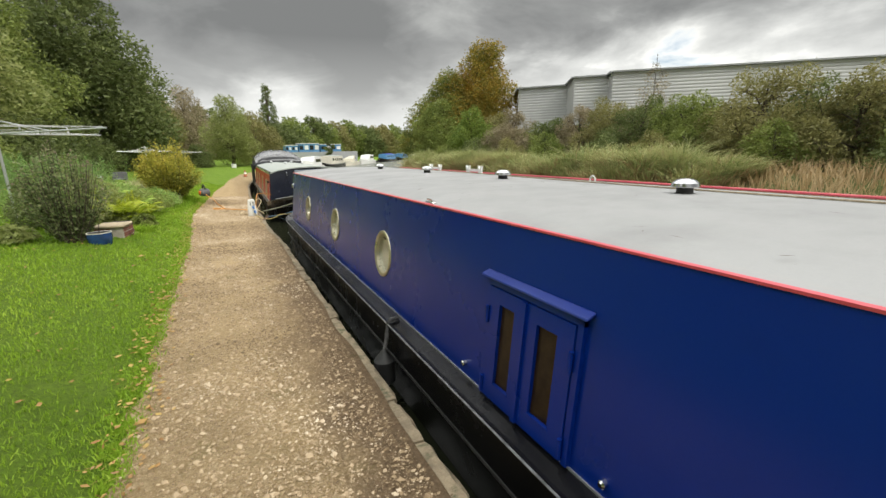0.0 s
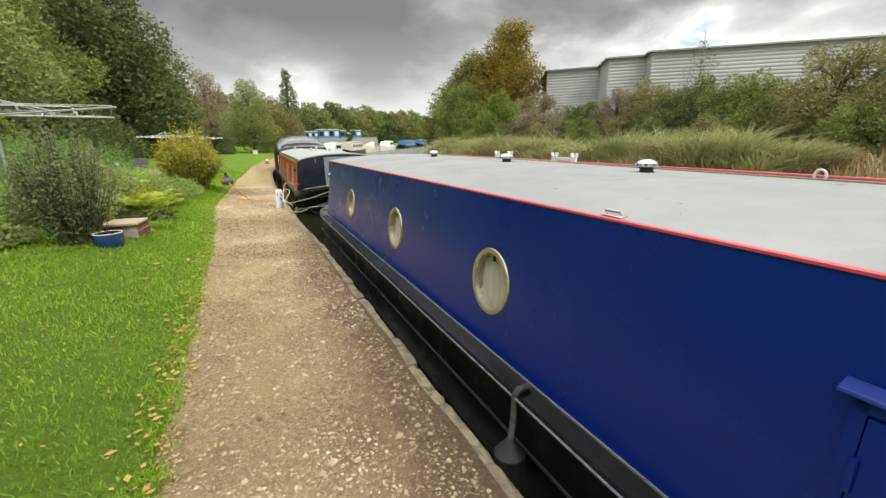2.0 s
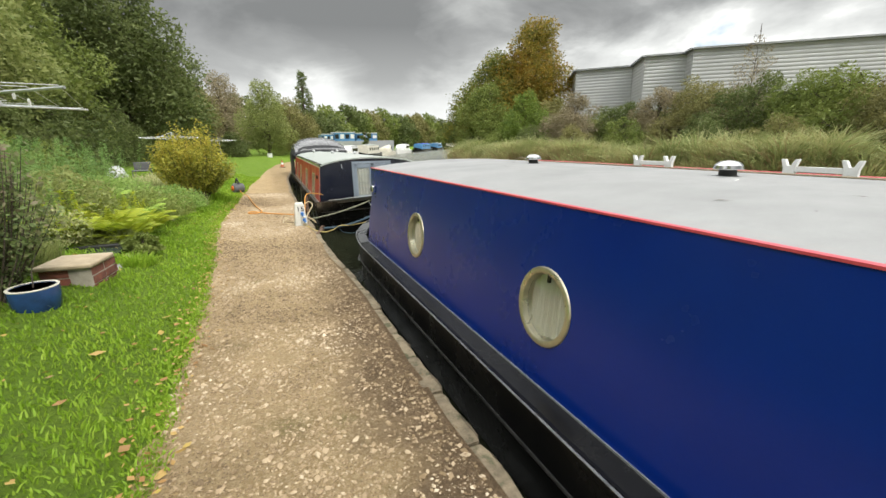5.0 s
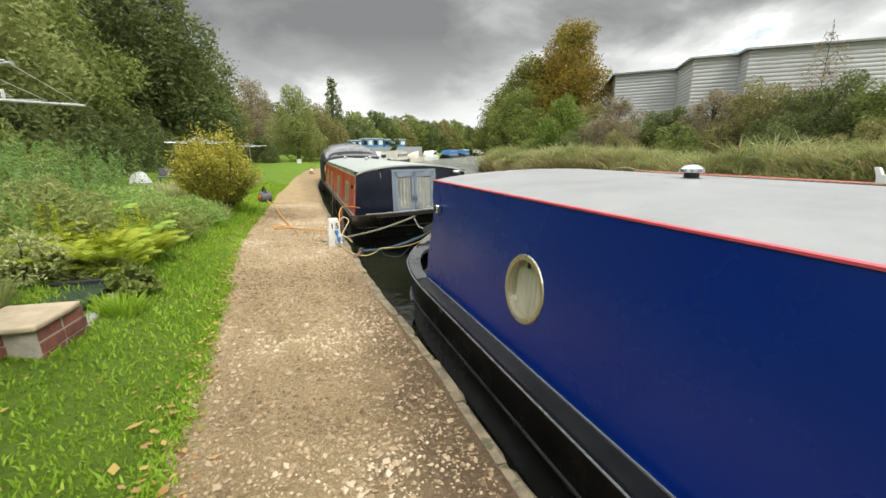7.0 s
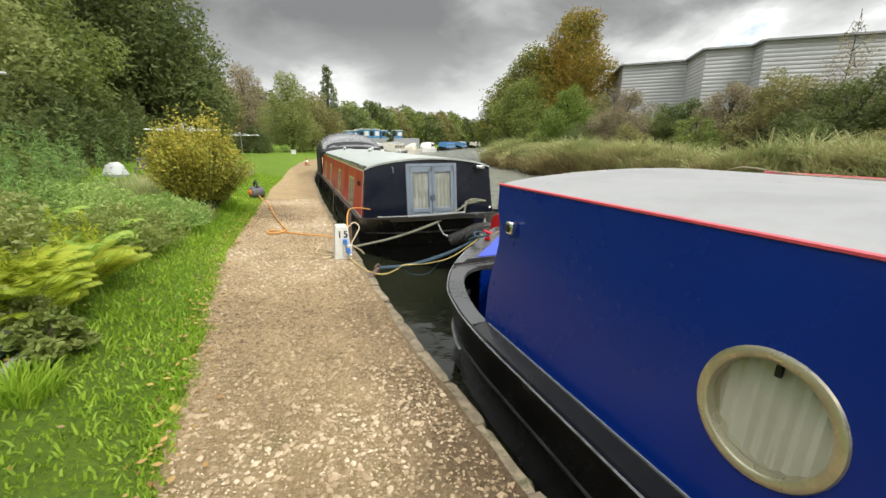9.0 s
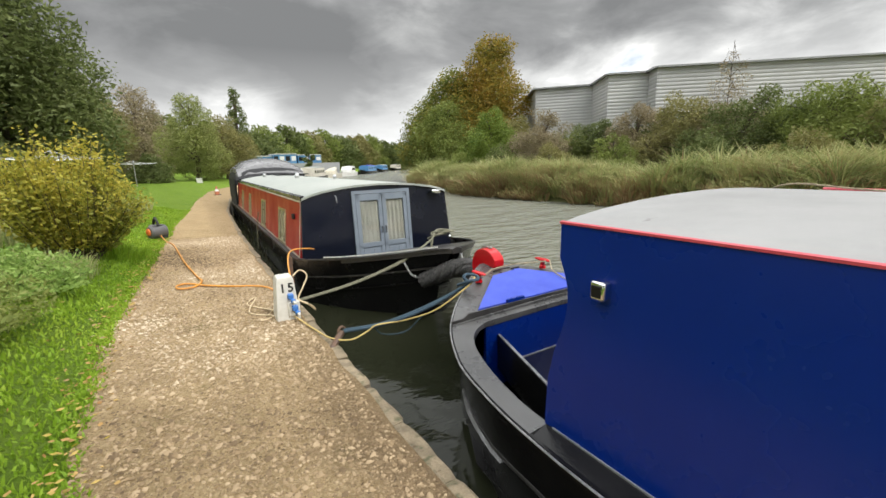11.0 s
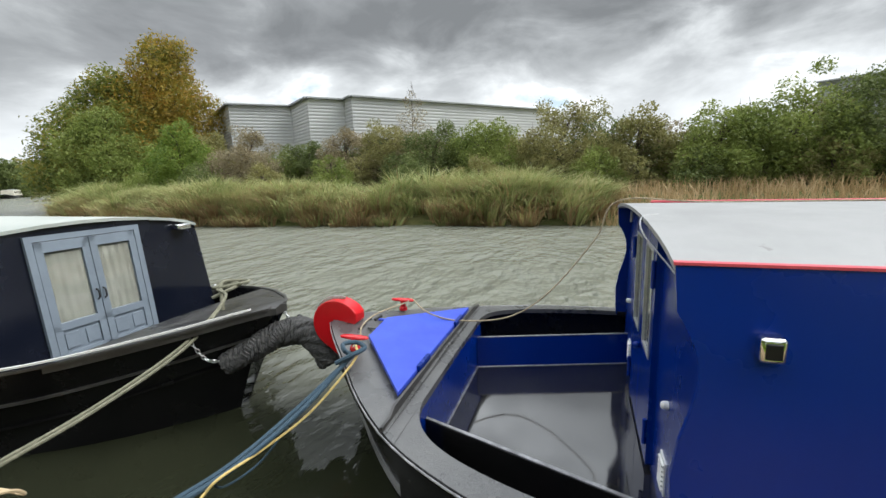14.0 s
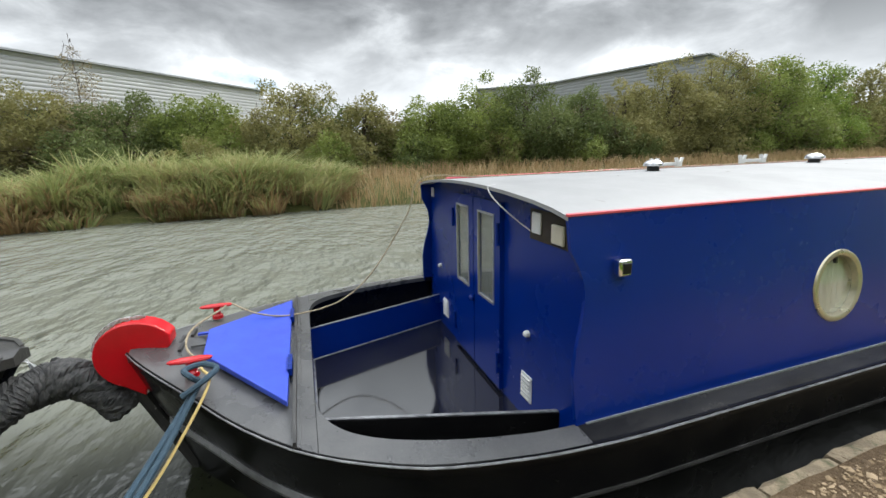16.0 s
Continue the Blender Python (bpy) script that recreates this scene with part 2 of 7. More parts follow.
CABLE_ORANGE = surf("orange_cable", (0.68, 0.30, 0.05), (0.58, 0.25, 0.045), scale=10, rough=0.5, grain=0.06)
CABLE_PALE = surf("pale_buff_cable", (0.62, 0.50, 0.32), (0.55, 0.43, 0.27), scale=10, rough=0.5)
CABLE_WHITE = surf("white_cable", (0.6, 0.6, 0.6), rough=0.5)
RUST = surf("rusty_steel", (0.09, 0.06, 0.045), (0.16, 0.09, 0.055), scale=20, rough=0.75, bump=0.4, bscale=90)
POST_WHITE = surf("off_white_plastic", (0.66, 0.65, 0.60), (0.58, 0.57, 0.52), scale=9, rough=0.45, grain=0.06, spots=(0.38, 0.35, 0.28), sscale=16, srange=(0.70, 0.78))
SOCKET_BLUE = surf("blue_plastic", (0.06, 0.20, 0.55), (0.05, 0.17, 0.46), scale=20, rough=0.35)
INK = surf("black_ink", (0.012, 0.012, 0.012), rough=0.5)
WHITE = surf("white_paint", (0.74, 0.74, 0.72), (0.66, 0.66, 0.64), scale=6, rough=0.4)
ALU = surf("dull_aluminium", (0.55, 0.56, 0.56), (0.47, 0.48, 0.48), scale=20, rough=0.4, metal=0.7)
STONE = surf("weathered_kerb_stone", (0.27, 0.215, 0.14), (0.17, 0.135, 0.09), scale=9, rough=0.9, bump=0.7, bscale=45, grain=0.25, spots=(0.10, 0.095, 0.05), sscale=12, srange=(0.54, 0.66), per_object=0.14, bdist=0.02)
WALL_STONE = surf("dark_wet_wall", (0.05, 0.045, 0.035), (0.09, 0.08, 0.06), scale=5, rough=0.8, bump=0.6, bscale=25)
BRICK = surf("old_red_brick", (0.25, 0.085, 0.055), (0.14, 0.06, 0.05), scale=9, rough=0.9, bump=0.5, bscale=60, grain=0.2, per_object=0.18)
MORTAR = surf("pale_mortar", (0.42, 0.38, 0.32), (0.32, 0.29, 0.24), scale=12, rough=0.95, bump=0.4, bscale=80)
SLAB = surf("sandstone_slab", (0.46, 0.37, 0.25), (0.36, 0.29, 0.2), scale=8, rough=0.9, bump=0.4, bscale=40)
POT_BLUE = surf("blue_glazed_pot", (0.02, 0.06, 0.17), (0.015, 0.035, 0.09), scale=7, rough=0.2, grain=0.1)
POND = surf("pond_water", (0.05, 0.075, 0.05), (0.035, 0.055, 0.04), scale=3, rough=0.12, bump=0.05, bscale=8)
SOIL = surf("dark_soil", (0.045, 0.032, 0.02), (0.08, 0.055, 0.035), scale=12, rough=0.95, bump=0.8, bscale=50, bdist=0.03)
BARK = surf("grey_brown_bark", (0.11, 0.085, 0.06), (0.06, 0.048, 0.036), scale=6, rough=0.9, bump=0.7, bscale=18, stretch=(1, 1, 0.3), bdist=0.04)
CLAD = surf("pale_grey_cladding", (0.50, 0.505, 0.50), (0.44, 0.445, 0.445), scale=0.25, rough=0.55, grain=0.05, gscale=3)
CLAD_DARK = surf("grey_cladding_weathered", (0.33, 0.34, 0.35), (0.28, 0.29, 0.30), scale=0.25, rough=0.55, grain=0.05, gscale=3)
DARK_BAND = surf("bay_shade", (0.03, 0.032, 0.035), (0.06, 0.06, 0.06), scale=0.6, rough=0.6)
CANVAS = surf("black_canvas", (0.018, 0.019, 0.022), (0.03, 0.031, 0.034), scale=4, rough=0.8, bump=0.3, bscale=30)
CLEAR_PVC = surf("hazy_clear_pvc", (0.17, 0.17, 0.175), (0.13, 0.13, 0.135), scale=2, rough=0.25, grain=0.05)
CONTAINER_BLUE = surf("pale_blue_container", (0.10, 0.27, 0.50), (0.07, 0.21, 0.42), scale=0.8, rough=0.5)
CONCRETE = surf("grey_concrete", (0.32, 0.31, 0.29), (0.25, 0.245, 0.23), scale=0.6, rough=0.85)
PLASTIC_GREY = surf("grey_plastic", (0.13, 0.13, 0.135), (0.1, 0.1, 0.1), scale=10, rough=0.5)
ORANGE = surf("orange_plastic", (0.75, 0.17, 0.03), (0.65, 0.14, 0.03), scale=10, rough=0.5)
WINDOW_DARK = surf("dark_window_glass", (0.02, 0.022, 0.022), (0.03, 0.03, 0.03), rough=0.06, rvar=0.02)
LENS = surf("smoked_lens", (0.012, 0.012, 0.013), rough=0.35, spec=0.25)
FADED_ORANGE = surf("faded_orange_plastic", (0.42, 0.13, 0.06), (0.36, 0.11, 0.05), scale=10, rough=0.6)
GLASS = glass("window_glass")

LEAF_DARK = leafy("dark_green_leaves", [(0.085, 0.112, 0.034), (0.15, 0.185, 0.06), (0.23, 0.265, 0.095)])
LEAF_GREEN = leafy("green_leaves", [(0.13, 0.17, 0.04), (0.22, 0.27, 0.066), (0.33, 0.365, 0.11)])
LEAF_PALE = leafy("pale_green_leaves", [(0.19, 0.225, 0.066), (0.30, 0.335, 0.11), (0.43, 0.45, 0.18)])
LEAF_OLIVE = leafy("olive_leaves", [(0.165, 0.165, 0.056), (0.27, 0.255, 0.095), (0.39, 0.345, 0.15)])
LEAF_AUTUMN = leafy("turning_orange_leaves", [(0.12, 0.14, 0.03), (0.23, 0.20, 0.035), (0.36, 0.25, 0.04), (0.38, 0.19, 0.035)])
LEAF_TURN = leafy("green_leaves_beginning_to_turn", [(0.08, 0.115, 0.028), (0.15, 0.185, 0.04), (0.25, 0.24, 0.045), (0.36, 0.27, 0.05)])
LEAF_LIME = leafy("lime_green_leaves", [(0.11, 0.169, 0.033), (0.20, 0.273, 0.052), (0.30, 0.364, 0.078)])
LEAF_GOLD = leafy("golden_shrub_leaves", [(0.19, 0.225, 0.04), (0.37, 0.37, 0.06), (0.55, 0.48, 0.08), (0.50, 0.33, 0.065)])
LEAF_BROWN = leafy("brown_dry_twigs_and_leaves", [(0.20, 0.165, 0.095), (0.32, 0.27, 0.165), (0.45, 0.385, 0.26)])
LEAF_PURPLE = leafy("purple_green_leaves", [(0.09, 0.13, 0.045), (0.22, 0.28, 0.10), (0.30, 0.23, 0.17), (0.66, 0.62, 0.50)])
LEAF_FERN = leafy("feathery_green_stems", [(0.17, 0.285, 0.07), (0.30, 0.43, 0.11), (0.46, 0.57, 0.19)])
LEAF_FEATHER = leafy("dark_feathery_green", [(0.12, 0.21, 0.06), (0.22, 0.35, 0.10), (0.35, 0.48, 0.17)])
LEAF_LIMEFERN = leafy("bright_green_fern", [(0.17, 0.30, 0.04), (0.30, 0.45, 0.07), (0.44, 0.55, 0.11)])
LEAF_YELLOW = leafy("yellow_green_fronds", [(0.22, 0.30, 0.025), (0.40, 0.46, 0.04), (0.54, 0.54, 0.055)])
GRASS = leafy("lawn_blades", [(0.16, 0.285, 0.02), (0.265, 0.415, 0.034), (0.42, 0.54, 0.07)], 0.4)
REED = leafy("reed_blades", [(0.21, 0.26, 0.09), (0.34, 0.385, 0.15), (0.48, 0.47, 0.22), (0.58, 0.50, 0.29)], 0.3)
REED_DRY = leafy("dry_reed_stems", [(0.26, 0.185, 0.09), (0.42, 0.30, 0.155), (0.54, 0.41, 0.24)], 0.25)
FALLEN = leafy("fallen_leaves", [(0.40, 0.32, 0.05), (0.45, 0.30, 0.10), (0.30, 0.15, 0.05), (0.42, 0.36, 0.2)], 0.15)
LITTER = leafy("brown_leaf_litter", [(0.08, 0.05, 0.028), (0.17, 0.11, 0.06), (0.32, 0.225, 0.12)], 0.1)
PEBBLE = leafy("gravel_stones", [(0.09, 0.06, 0.034), (0.24, 0.17, 0.095), (0.41, 0.31, 0.195), (0.70, 0.60, 0.46)], 0.0, 0.85)


def ground_material(name, a, b, c, s1, s2, bump, bscale, bdist, earth=None):
    m, nt, p = shader(name)
    vec = nt.nodes.new("ShaderNodeNewGeometry").outputs["Position"]
    col = mix_colour(nt, span(nt, noise_node(nt, vec, s1).outputs["Fac"], 0.35, 0.65), a, b)
    col = mix_colour(nt, span(nt, noise_node(nt, vec, s2, 9.0, 0.8).outputs["Fac"], 0.45, 0.64), col, c)
    if earth:
        sx = nt.nodes.new("ShaderNodeSeparateXYZ")
        nt.links.new(vec, sx.inputs[0])
        wob = nt.nodes.new("ShaderNodeMath")
        wob.operation = "MULTIPLY_ADD"
        nt.links.new(noise_node(nt, vec, 2.2, 6.0).outputs["Fac"], wob.inputs[0])
        wob.inputs[1].default_value = 0.9
        nt.links.new(sx.outputs["X"], wob.inputs[2])
        worn = nt.nodes.new("ShaderNodeMath")
        worn.operation = "MULTIPLY"
        nt.links.new(span(nt, wob.outputs[0], 0.62, 0.92), worn.inputs[0])
        nt.links.new(span(nt, sx.outputs["Y"], 8.0, 11.5, 0.85, 0.25), worn.inputs[1])
        col = mix_colour(nt, worn.outputs[0], col, mix_colour(nt, span(nt, noise_node(nt, vec, 38, 8.0, 0.7).outputs["Fac"], 0.4, 0.7), earth, tuple(c * 1.9 for c in earth)))
        moss = noise_node(nt, vec, 2.6, 6.0)
        col = mix_colour(nt, span(nt, moss.outputs["Fac"], 0.60, 0.72, 0, 0.5), col, (0.13, 0.13, 0.04))
    nt.links.new(col, p.inputs["Base Color"])
    p.inputs["Roughness"].default_value = 0.95
    p.inputs["Specular IOR Level"].default_value = 0.2
    bn = nt.nodes.new("ShaderNodeBump")
    bn.inputs["Strength"].default_value, bn.inputs["Distance"].default_value = bump, bdist
    nt.links.new(noise_node(nt, vec, bscale, 9.0, 0.75).outputs["Fac"], bn.inputs["Height"])
    nt.links.new(bn.outputs[0], p.inputs["Normal"])
    return m


PATH_MAT = ground_material("trodden_gravel_path", (0.40, 0.285, 0.15), (0.31, 0.22, 0.11), (0.56, 0.43, 0.26), 1.3, 46, 1.0, 60, 0.035, (0.115, 0.078, 0.048))
LAWN_MAT = ground_material("lawn_soil_and_grass", (0.145, 0.25, 0.02), (0.20, 0.31, 0.032), (0.11, 0.165, 0.026), 1.6, 34, 1.0, 55, 0.06)
BANK_MAT = ground_material("rough_bank_grass", (0.10, 0.12, 0.035), (0.17, 0.15, 0.06), (0.06, 0.08, 0.025), 0.5, 9, 0.8, 14, 0.1)
BED_MAT = ground_material("canal_bed_mud", (0.05, 0.045, 0.03), (0.04, 0.04, 0.025), (0.06, 0.05, 0.035), 0.3, 6, 0.3, 8, 0.05)


def water_material():
    m, nt, p = shader("wind_rippled_canal_water")
    vec = nt.nodes.new("ShaderNodeNewGeometry").outputs["Position"]
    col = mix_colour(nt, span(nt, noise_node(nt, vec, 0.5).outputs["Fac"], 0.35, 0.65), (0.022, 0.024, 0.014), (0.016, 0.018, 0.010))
    # reflected sky painted in mid-channel; the base colour stays dark by the boats
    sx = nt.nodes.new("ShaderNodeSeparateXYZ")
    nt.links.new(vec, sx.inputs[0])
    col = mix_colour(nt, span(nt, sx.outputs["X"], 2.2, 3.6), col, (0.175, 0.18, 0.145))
    nt.links.new(col, p.inputs["Base Color"])
    p.inputs["IOR"].default_value = 1.33
    mp = nt.nodes.new("ShaderNodeMapping")
    mp.inputs["Rotation"].default_value = (0, 0, radians(24))
    mp.inputs["Scale"].default_value = (1.3, 2.2, 1.0)
    nt.links.new(vec, mp.inputs["Vector"])
    a, b = noise_node(nt, mp.outputs[0], 0.85, 2.0, 0.45), noise_node(nt, mp.outputs[0], 2.9, 3.0, 0.5)
    h = nt.nodes.new("ShaderNodeMath")
    h.operation = "MULTIPLY_ADD"
    nt.links.new(b.outputs["Fac"], h.inputs[0])
    h.inputs[1].default_value = 0.42
    nt.links.new(a.outputs["Fac"], h.inputs[2])
    # calmer under the towpath, where the boats and the wall keep the wind off
    bn = nt.nodes.new("ShaderNodeBump")
    nt.links.new(span(nt, sx.outputs["X"], 2.0, 6.0, 0.05, 0.26), p.inputs["Roughness"])
    nt.links.new(span(nt, sx.outputs["X"], 1.9, 4.5, 0.05, 0.9), bn.inputs["Strength"])
    bn.inputs["Distance"].default_value = 0.42
    nt.links.new(h.outputs[0], bn.inputs["Height"])
    nt.links.new(bn.outputs[0], p.inputs["Normal"])
    return m


WATER = water_material()


# ---------------------------------------------------------------- building blocks
class Geo:
    """A mesh in the making."""

    def __init__(self):
        self.v, self.f = [], []

    def add(self, verts, faces):
        n = len(self.v)
        self.v += [tuple(p) for p in verts]
        self.f += [tuple(i + n for i in f) for f in faces]
        return self

    def box(self, x0, y0, z0, x1, y1, z1, m=None):
        c = [Vector((x, y, z)) for x in (x0, x1) for y in (y0, y1) for z in (z0, z1)]
        if m:
            c = [m @ p for p in c]
        return self.add(c, [(0, 1, 3, 2), (4, 6, 7, 5), (0, 4, 5, 1), (2, 3, 7, 6), (0, 2, 6, 4), (1, 5, 7, 3)])

    def loft(self, rings, closed=True, caps=True):
        n = len(rings[0])
        vs = [p for r in rings for p in r]
        fs = []
        for i in range(len(rings) - 1):
            for j in range(n if closed else n - 1):
                k = (j + 1) % n
                fs.append((i * n + j, i * n + k, (i + 1) * n + k, (i + 1) * n + j))
        if caps and closed:
            fs.append(tuple(range(n - 1, -1, -1)))
            fs.append(tuple((len(rings) - 1) * n + j for j in range(n)))
        return self.add(vs, fs)

    def tube(self, pts, r, n=8, r1=None):
        pts = [Vector(p) for p in pts]
        rings = []
        for i, p in enumerate(pts):
            d = (pts[min(i + 1, len(pts) - 1)] - pts[max(i - 1, 0)]).normalized()
            a = d.orthogonal().normalized() if i == 0 else (rings_a - d * rings_a.dot(d)).normalized()
            rings_a = a
            b = d.cross(a)
            rr = r + ((r1 - r) * i / max(len(pts) - 1, 1) if r1 is not None else 0)
            rings.append([p + (a * math.cos(2 * math.pi * k / n) + b * math.sin(2 * math.pi * k / n)) * rr for k in range(n)])
        return self.loft(rings)

    def lathe(self, profile, m=None, n=24):
        m = m or Matrix()
        return self.loft([[m @ Vector((r * math.cos(2 * math.pi * k / n), r * math.sin(2 * math.pi * k / n), z)) for k in range(n)] for r, z in profile])

    def prism(self, ring, d):
        d = Vector(d)
        ring = [Vector(p) for p in ring]
        return self.loft([ring, [p + d for p in ring]])

    def ball(self, c, r, n=14, k=8):
        rx, ry, rz = r if isinstance(r, tuple) else (r, r, r)
        return self.loft([[(c[0] + rx * math.sin(math.pi * i / k) * math.cos(2 * math.pi * j / n), c[1] + ry * math.sin(math.pi * i / k) * math.sin(2 * math.pi * j / n), c[2] - rz * math.cos(math.pi * i / k)) for j in range(n)] for i in [0.12] + list(range(1, k)) + [k - 0.12]])


def finish(me, angle=32):
    me.polygons.foreach_set("use_smooth", [True] * len(me.polygons))
    me.set_sharp_from_angle(angle=radians(angle))


def mesh_of(name, geo, material, recalc=True):
    me = bpy.data.meshes.new(name)
    me.from_pydata(geo.v, [], geo.f)
    if recalc:
        bm = bmesh.new()
        bm.from_mesh(me)
        bmesh.ops.recalc_face_normals(bm, faces=bm.faces)
        bm.to_mesh(me)
        bm.free()
    finish(me)
    me.materials.append(material)
    return me


BASES = {}


def thing(name, at, label, category, group="", kind=""):
    """An Empty at the base of a thing; its parts are given in the world's metres."""
    ob = new(name)
    ob.empty_display_size = 0.1
    ob.matrix_basis = Matrix.Translation(at)
    BASES[ob.name] = Matrix.Translation(at).inverted()
    return tagged(ob, label, category, group, kind)


def part(name, geo, material, parent=None, label="", bevel=0.0, data=None):
    ob = new(name, data or mesh_of(name, geo, material))
    if parent:
        ob.parent = parent
        ob.matrix_parent_inverse = BASES.get(parent.name, Matrix())
    if label:
        ob["label"] = label
    if bevel:
        mod = ob.modifiers.new("bevel", "BEVEL")
        mod.width, mod.segments, mod.limit_method, mod.angle_limit = bevel, 2, "ANGLE", radians(40)
    return ob


def setting(name, geo, material, label, category="", kind="structure", bevel=0.0):
    return tagged(part(name, geo, material, None, "", bevel), label, category, "", kind)


def cards(name, quads, material, parent=None, faces4=True):
    """A mesh of loose leaves, N x corners x 3."""
    q = np.asarray(quads, dtype=np.float32)
    n = len(q)
    me = bpy.data.meshes.new(name)
    k = q.shape[1]
    me.vertices.add(n * k)
    me.vertices.foreach_set("co", q.reshape(-1))
    me.loops.add(n * k)
    me.loops.foreach_set("vertex_index", np.arange(n * k, dtype=np.int32))
    me.polygons.add(n)
    me.polygons.foreach_set("loop_start", np.arange(0, n * k, k, dtype=np.int32))
    me.update(calc_edges=True)
    me.materials.append(material)
    return part(name, None, None, parent, data=me)


def spline(pts, n=12):
    """A smooth line through points."""
    p = [Vector(a) for a in pts]
    p = [2 * p[0] - p[1]] + p + [2 * p[-1] - p[-2]]
    out = []
    for i in range(1, len(p) - 2):
        for k in range(n):
            t = k / n
            out.append(0.5 * (2 * p[i] + (p[i + 1] - p[i - 1]) * t + (2 * p[i - 1] - 5 * p[i] + 4 * p[i + 1] - p[i + 2]) * t * t + (3 * p[i] - p[i - 1] - 3 * p[i + 1] + p[i + 2]) * t ** 3))
    return out + [p[-2]]


def lerp_table(table, y):
    return float(np.interp(y, [a for a, b in table], [b for a, b in table]))


def smooth_table(table, y):
    """Like lerp_table, but with no corners."""
    xs, vs = [a for a, b in table], [b for a, b in table]
    if y <= xs[0] or y >= xs[-1]:
        return lerp_table(table, y)
    i = max(k for k in range(len(xs) - 1) if xs[k] <= y)

    def slope(k):
        if k in (0, len(xs) - 1):
            return 0.0 if k == 0 else (vs[-1] - vs[-2]) / (xs[-1] - xs[-2])
        a, b = (vs[k] - vs[k - 1]) / (xs[k] - xs[k - 1]), (vs[k + 1] - vs[k]) / (xs[k + 1] - xs[k])
        return 0.0 if a * b <= 0 else 2 * a * b / (a + b)

    h = xs[i + 1] - xs[i]
    t = (y - xs[i]) / h
    return (2 * t ** 3 - 3 * t * t + 1) * vs[i] + (t ** 3 - 2 * t * t + t) * h * slope(i) + (3 * t * t - 2 * t ** 3) * vs[i + 1] + (t ** 3 - t * t) * h * slope(i + 1)


# ---------------------------------------------------------------- the plan: canal, banks, towpath
WATER_Z = -0.40
NEAR = [(-300, 0.765), (7.0, 0.775), (8.3, 0.775), (9.6, 0.705), (10.5, 0.70), (14, 0.70), (18, 0.76), (24, 1.0), (30, 1.6), (36, 2.6), (42, 4.2), (50, 7.2), (58, 10.8), (66, 15.0), (80, 23.5), (108, 42.0), (160, 78.0), (600, 380.0)]
FAR = [(-300, 14.4), (14, 14.3), (20, 13.6), (27, 13.2), (33, 14.2), (40, 16.2), (52, 24.0), (76, 38.0), (110, 57.0), (160, 92.0), (600, 395.0)]
EDGE = [(-300, -0.56), (1.5, -0.60), (3, -0.65), (5, -0.69), (8.5, -0.735), (10, -0.79), (11.2, -0.88), (12.3, -0.91), (13.5, -0.86), (14.5, -0.81), (19.5, -0.58), (24, -0.2), (30, 0.25), (37, 1.1), (42, 2.4), (50, 5.2), (66, 12.8), (108, 39.0), (600, 376.0)]
RISE = [(0.0, -0.015), (0.7, 0.035), (1.4, 0.075), (1.6, 0.105), (1.85, 0.19), (2.1, 0.25), (2.5, 0.32), (3.3, 0.42), (4.5, 0.50), (7, 0.55), (14, 0.8), (40, 1.6), (400, 3.0)]


def near_x(y):
    return lerp_table(NEAR, y)


def edge_x(y):
    return lerp_table(EDGE, y)


def ground_z(x, y):
    """The near bank's height; takes numbers or arrays. The lawn's rise starts where the path ends."""
    nx = np.interp(y, [a for a, b in NEAR], [b for a, b in NEAR])
    ex = np.interp(y, [a for a, b in EDGE], [b for a, b in EDGE])
    u = np.maximum(nx - x, 0.0)
    u = np.maximum(u - np.maximum(nx - ex - 1.5, 0) * np.minimum(u, 1.5) / 1.5, 0)
    return np.interp(u, [a for a, b in RISE], [b for a, b in RISE]) + 0.012 * (np.sin(x * 2.3 + y * 0.7) + np.sin(y * 1.9 - x)) * np.minimum(1, u / 2)


def strip(us, ys, point):
    g = Geo()
    g.add([point(u, y) for y in ys for u in us], [(j * len(us) + i, j * len(us) + i + 1, (j + 1) * len(us) + i + 1, (j + 1) * len(us) + i) for j in range(len(ys) - 1) for i in range(len(us) - 1)])
    return g


YS = [-300, -120, -60, -30, -15, -8] + [-5 + 0.5 * i for i in range(80)] + [36, 38, 40, 43, 46, 50, 54, 58, 62, 66, 72, 80, 90, 108, 130, 160, 250, 600]
US = [0.10, 0.3, 0.7, 1.1, 1.4, 1.6, 1.85, 2.1, 2.5, 2.9, 3.4, 4, 5, 6.5, 9, 13, 20, 32, 60, 130, 400, 1500]
setting("ground", strip(US, YS, lambda u, y: (near_x(y) - u, y, ground_z(near_x(y) - u, y) - (0.02 if u < 1.3 else 0))), LAWN_MAT, "sloping green lawn and rough ground beside the towpath", "ground")


def far_z(u):
    return lerp_table([(0, -0.55), (0.3, -0.25), (1.2, 0.1), (2.5, 0.45), (6, 0.6), (20, 0.9), (100, 1.4), (1500, 3)], u)


setting("ground_far_bank", strip([0, 0.3, 0.7, 1.2, 1.8, 2.5, 4, 6, 10, 16, 30, 60, 150, 500, 1500], YS, lambda u, y: (lerp_table(FAR, y) + u, y, far_z(u) + 0.08 * noise.noise((u * 0.6, y * 0.6, 4)))), BANK_MAT, "rough grassy canal bank with dry stems", "ground")
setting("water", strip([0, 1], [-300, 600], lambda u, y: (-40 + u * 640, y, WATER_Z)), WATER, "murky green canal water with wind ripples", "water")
setting("ground_canal_bed", strip([0, 1], [-3000, 3000], lambda u, y: (-3000 + u * 6000, y, -1.6)), BED_MAT, "muddy ground under the canal reaching the horizon", "ground")


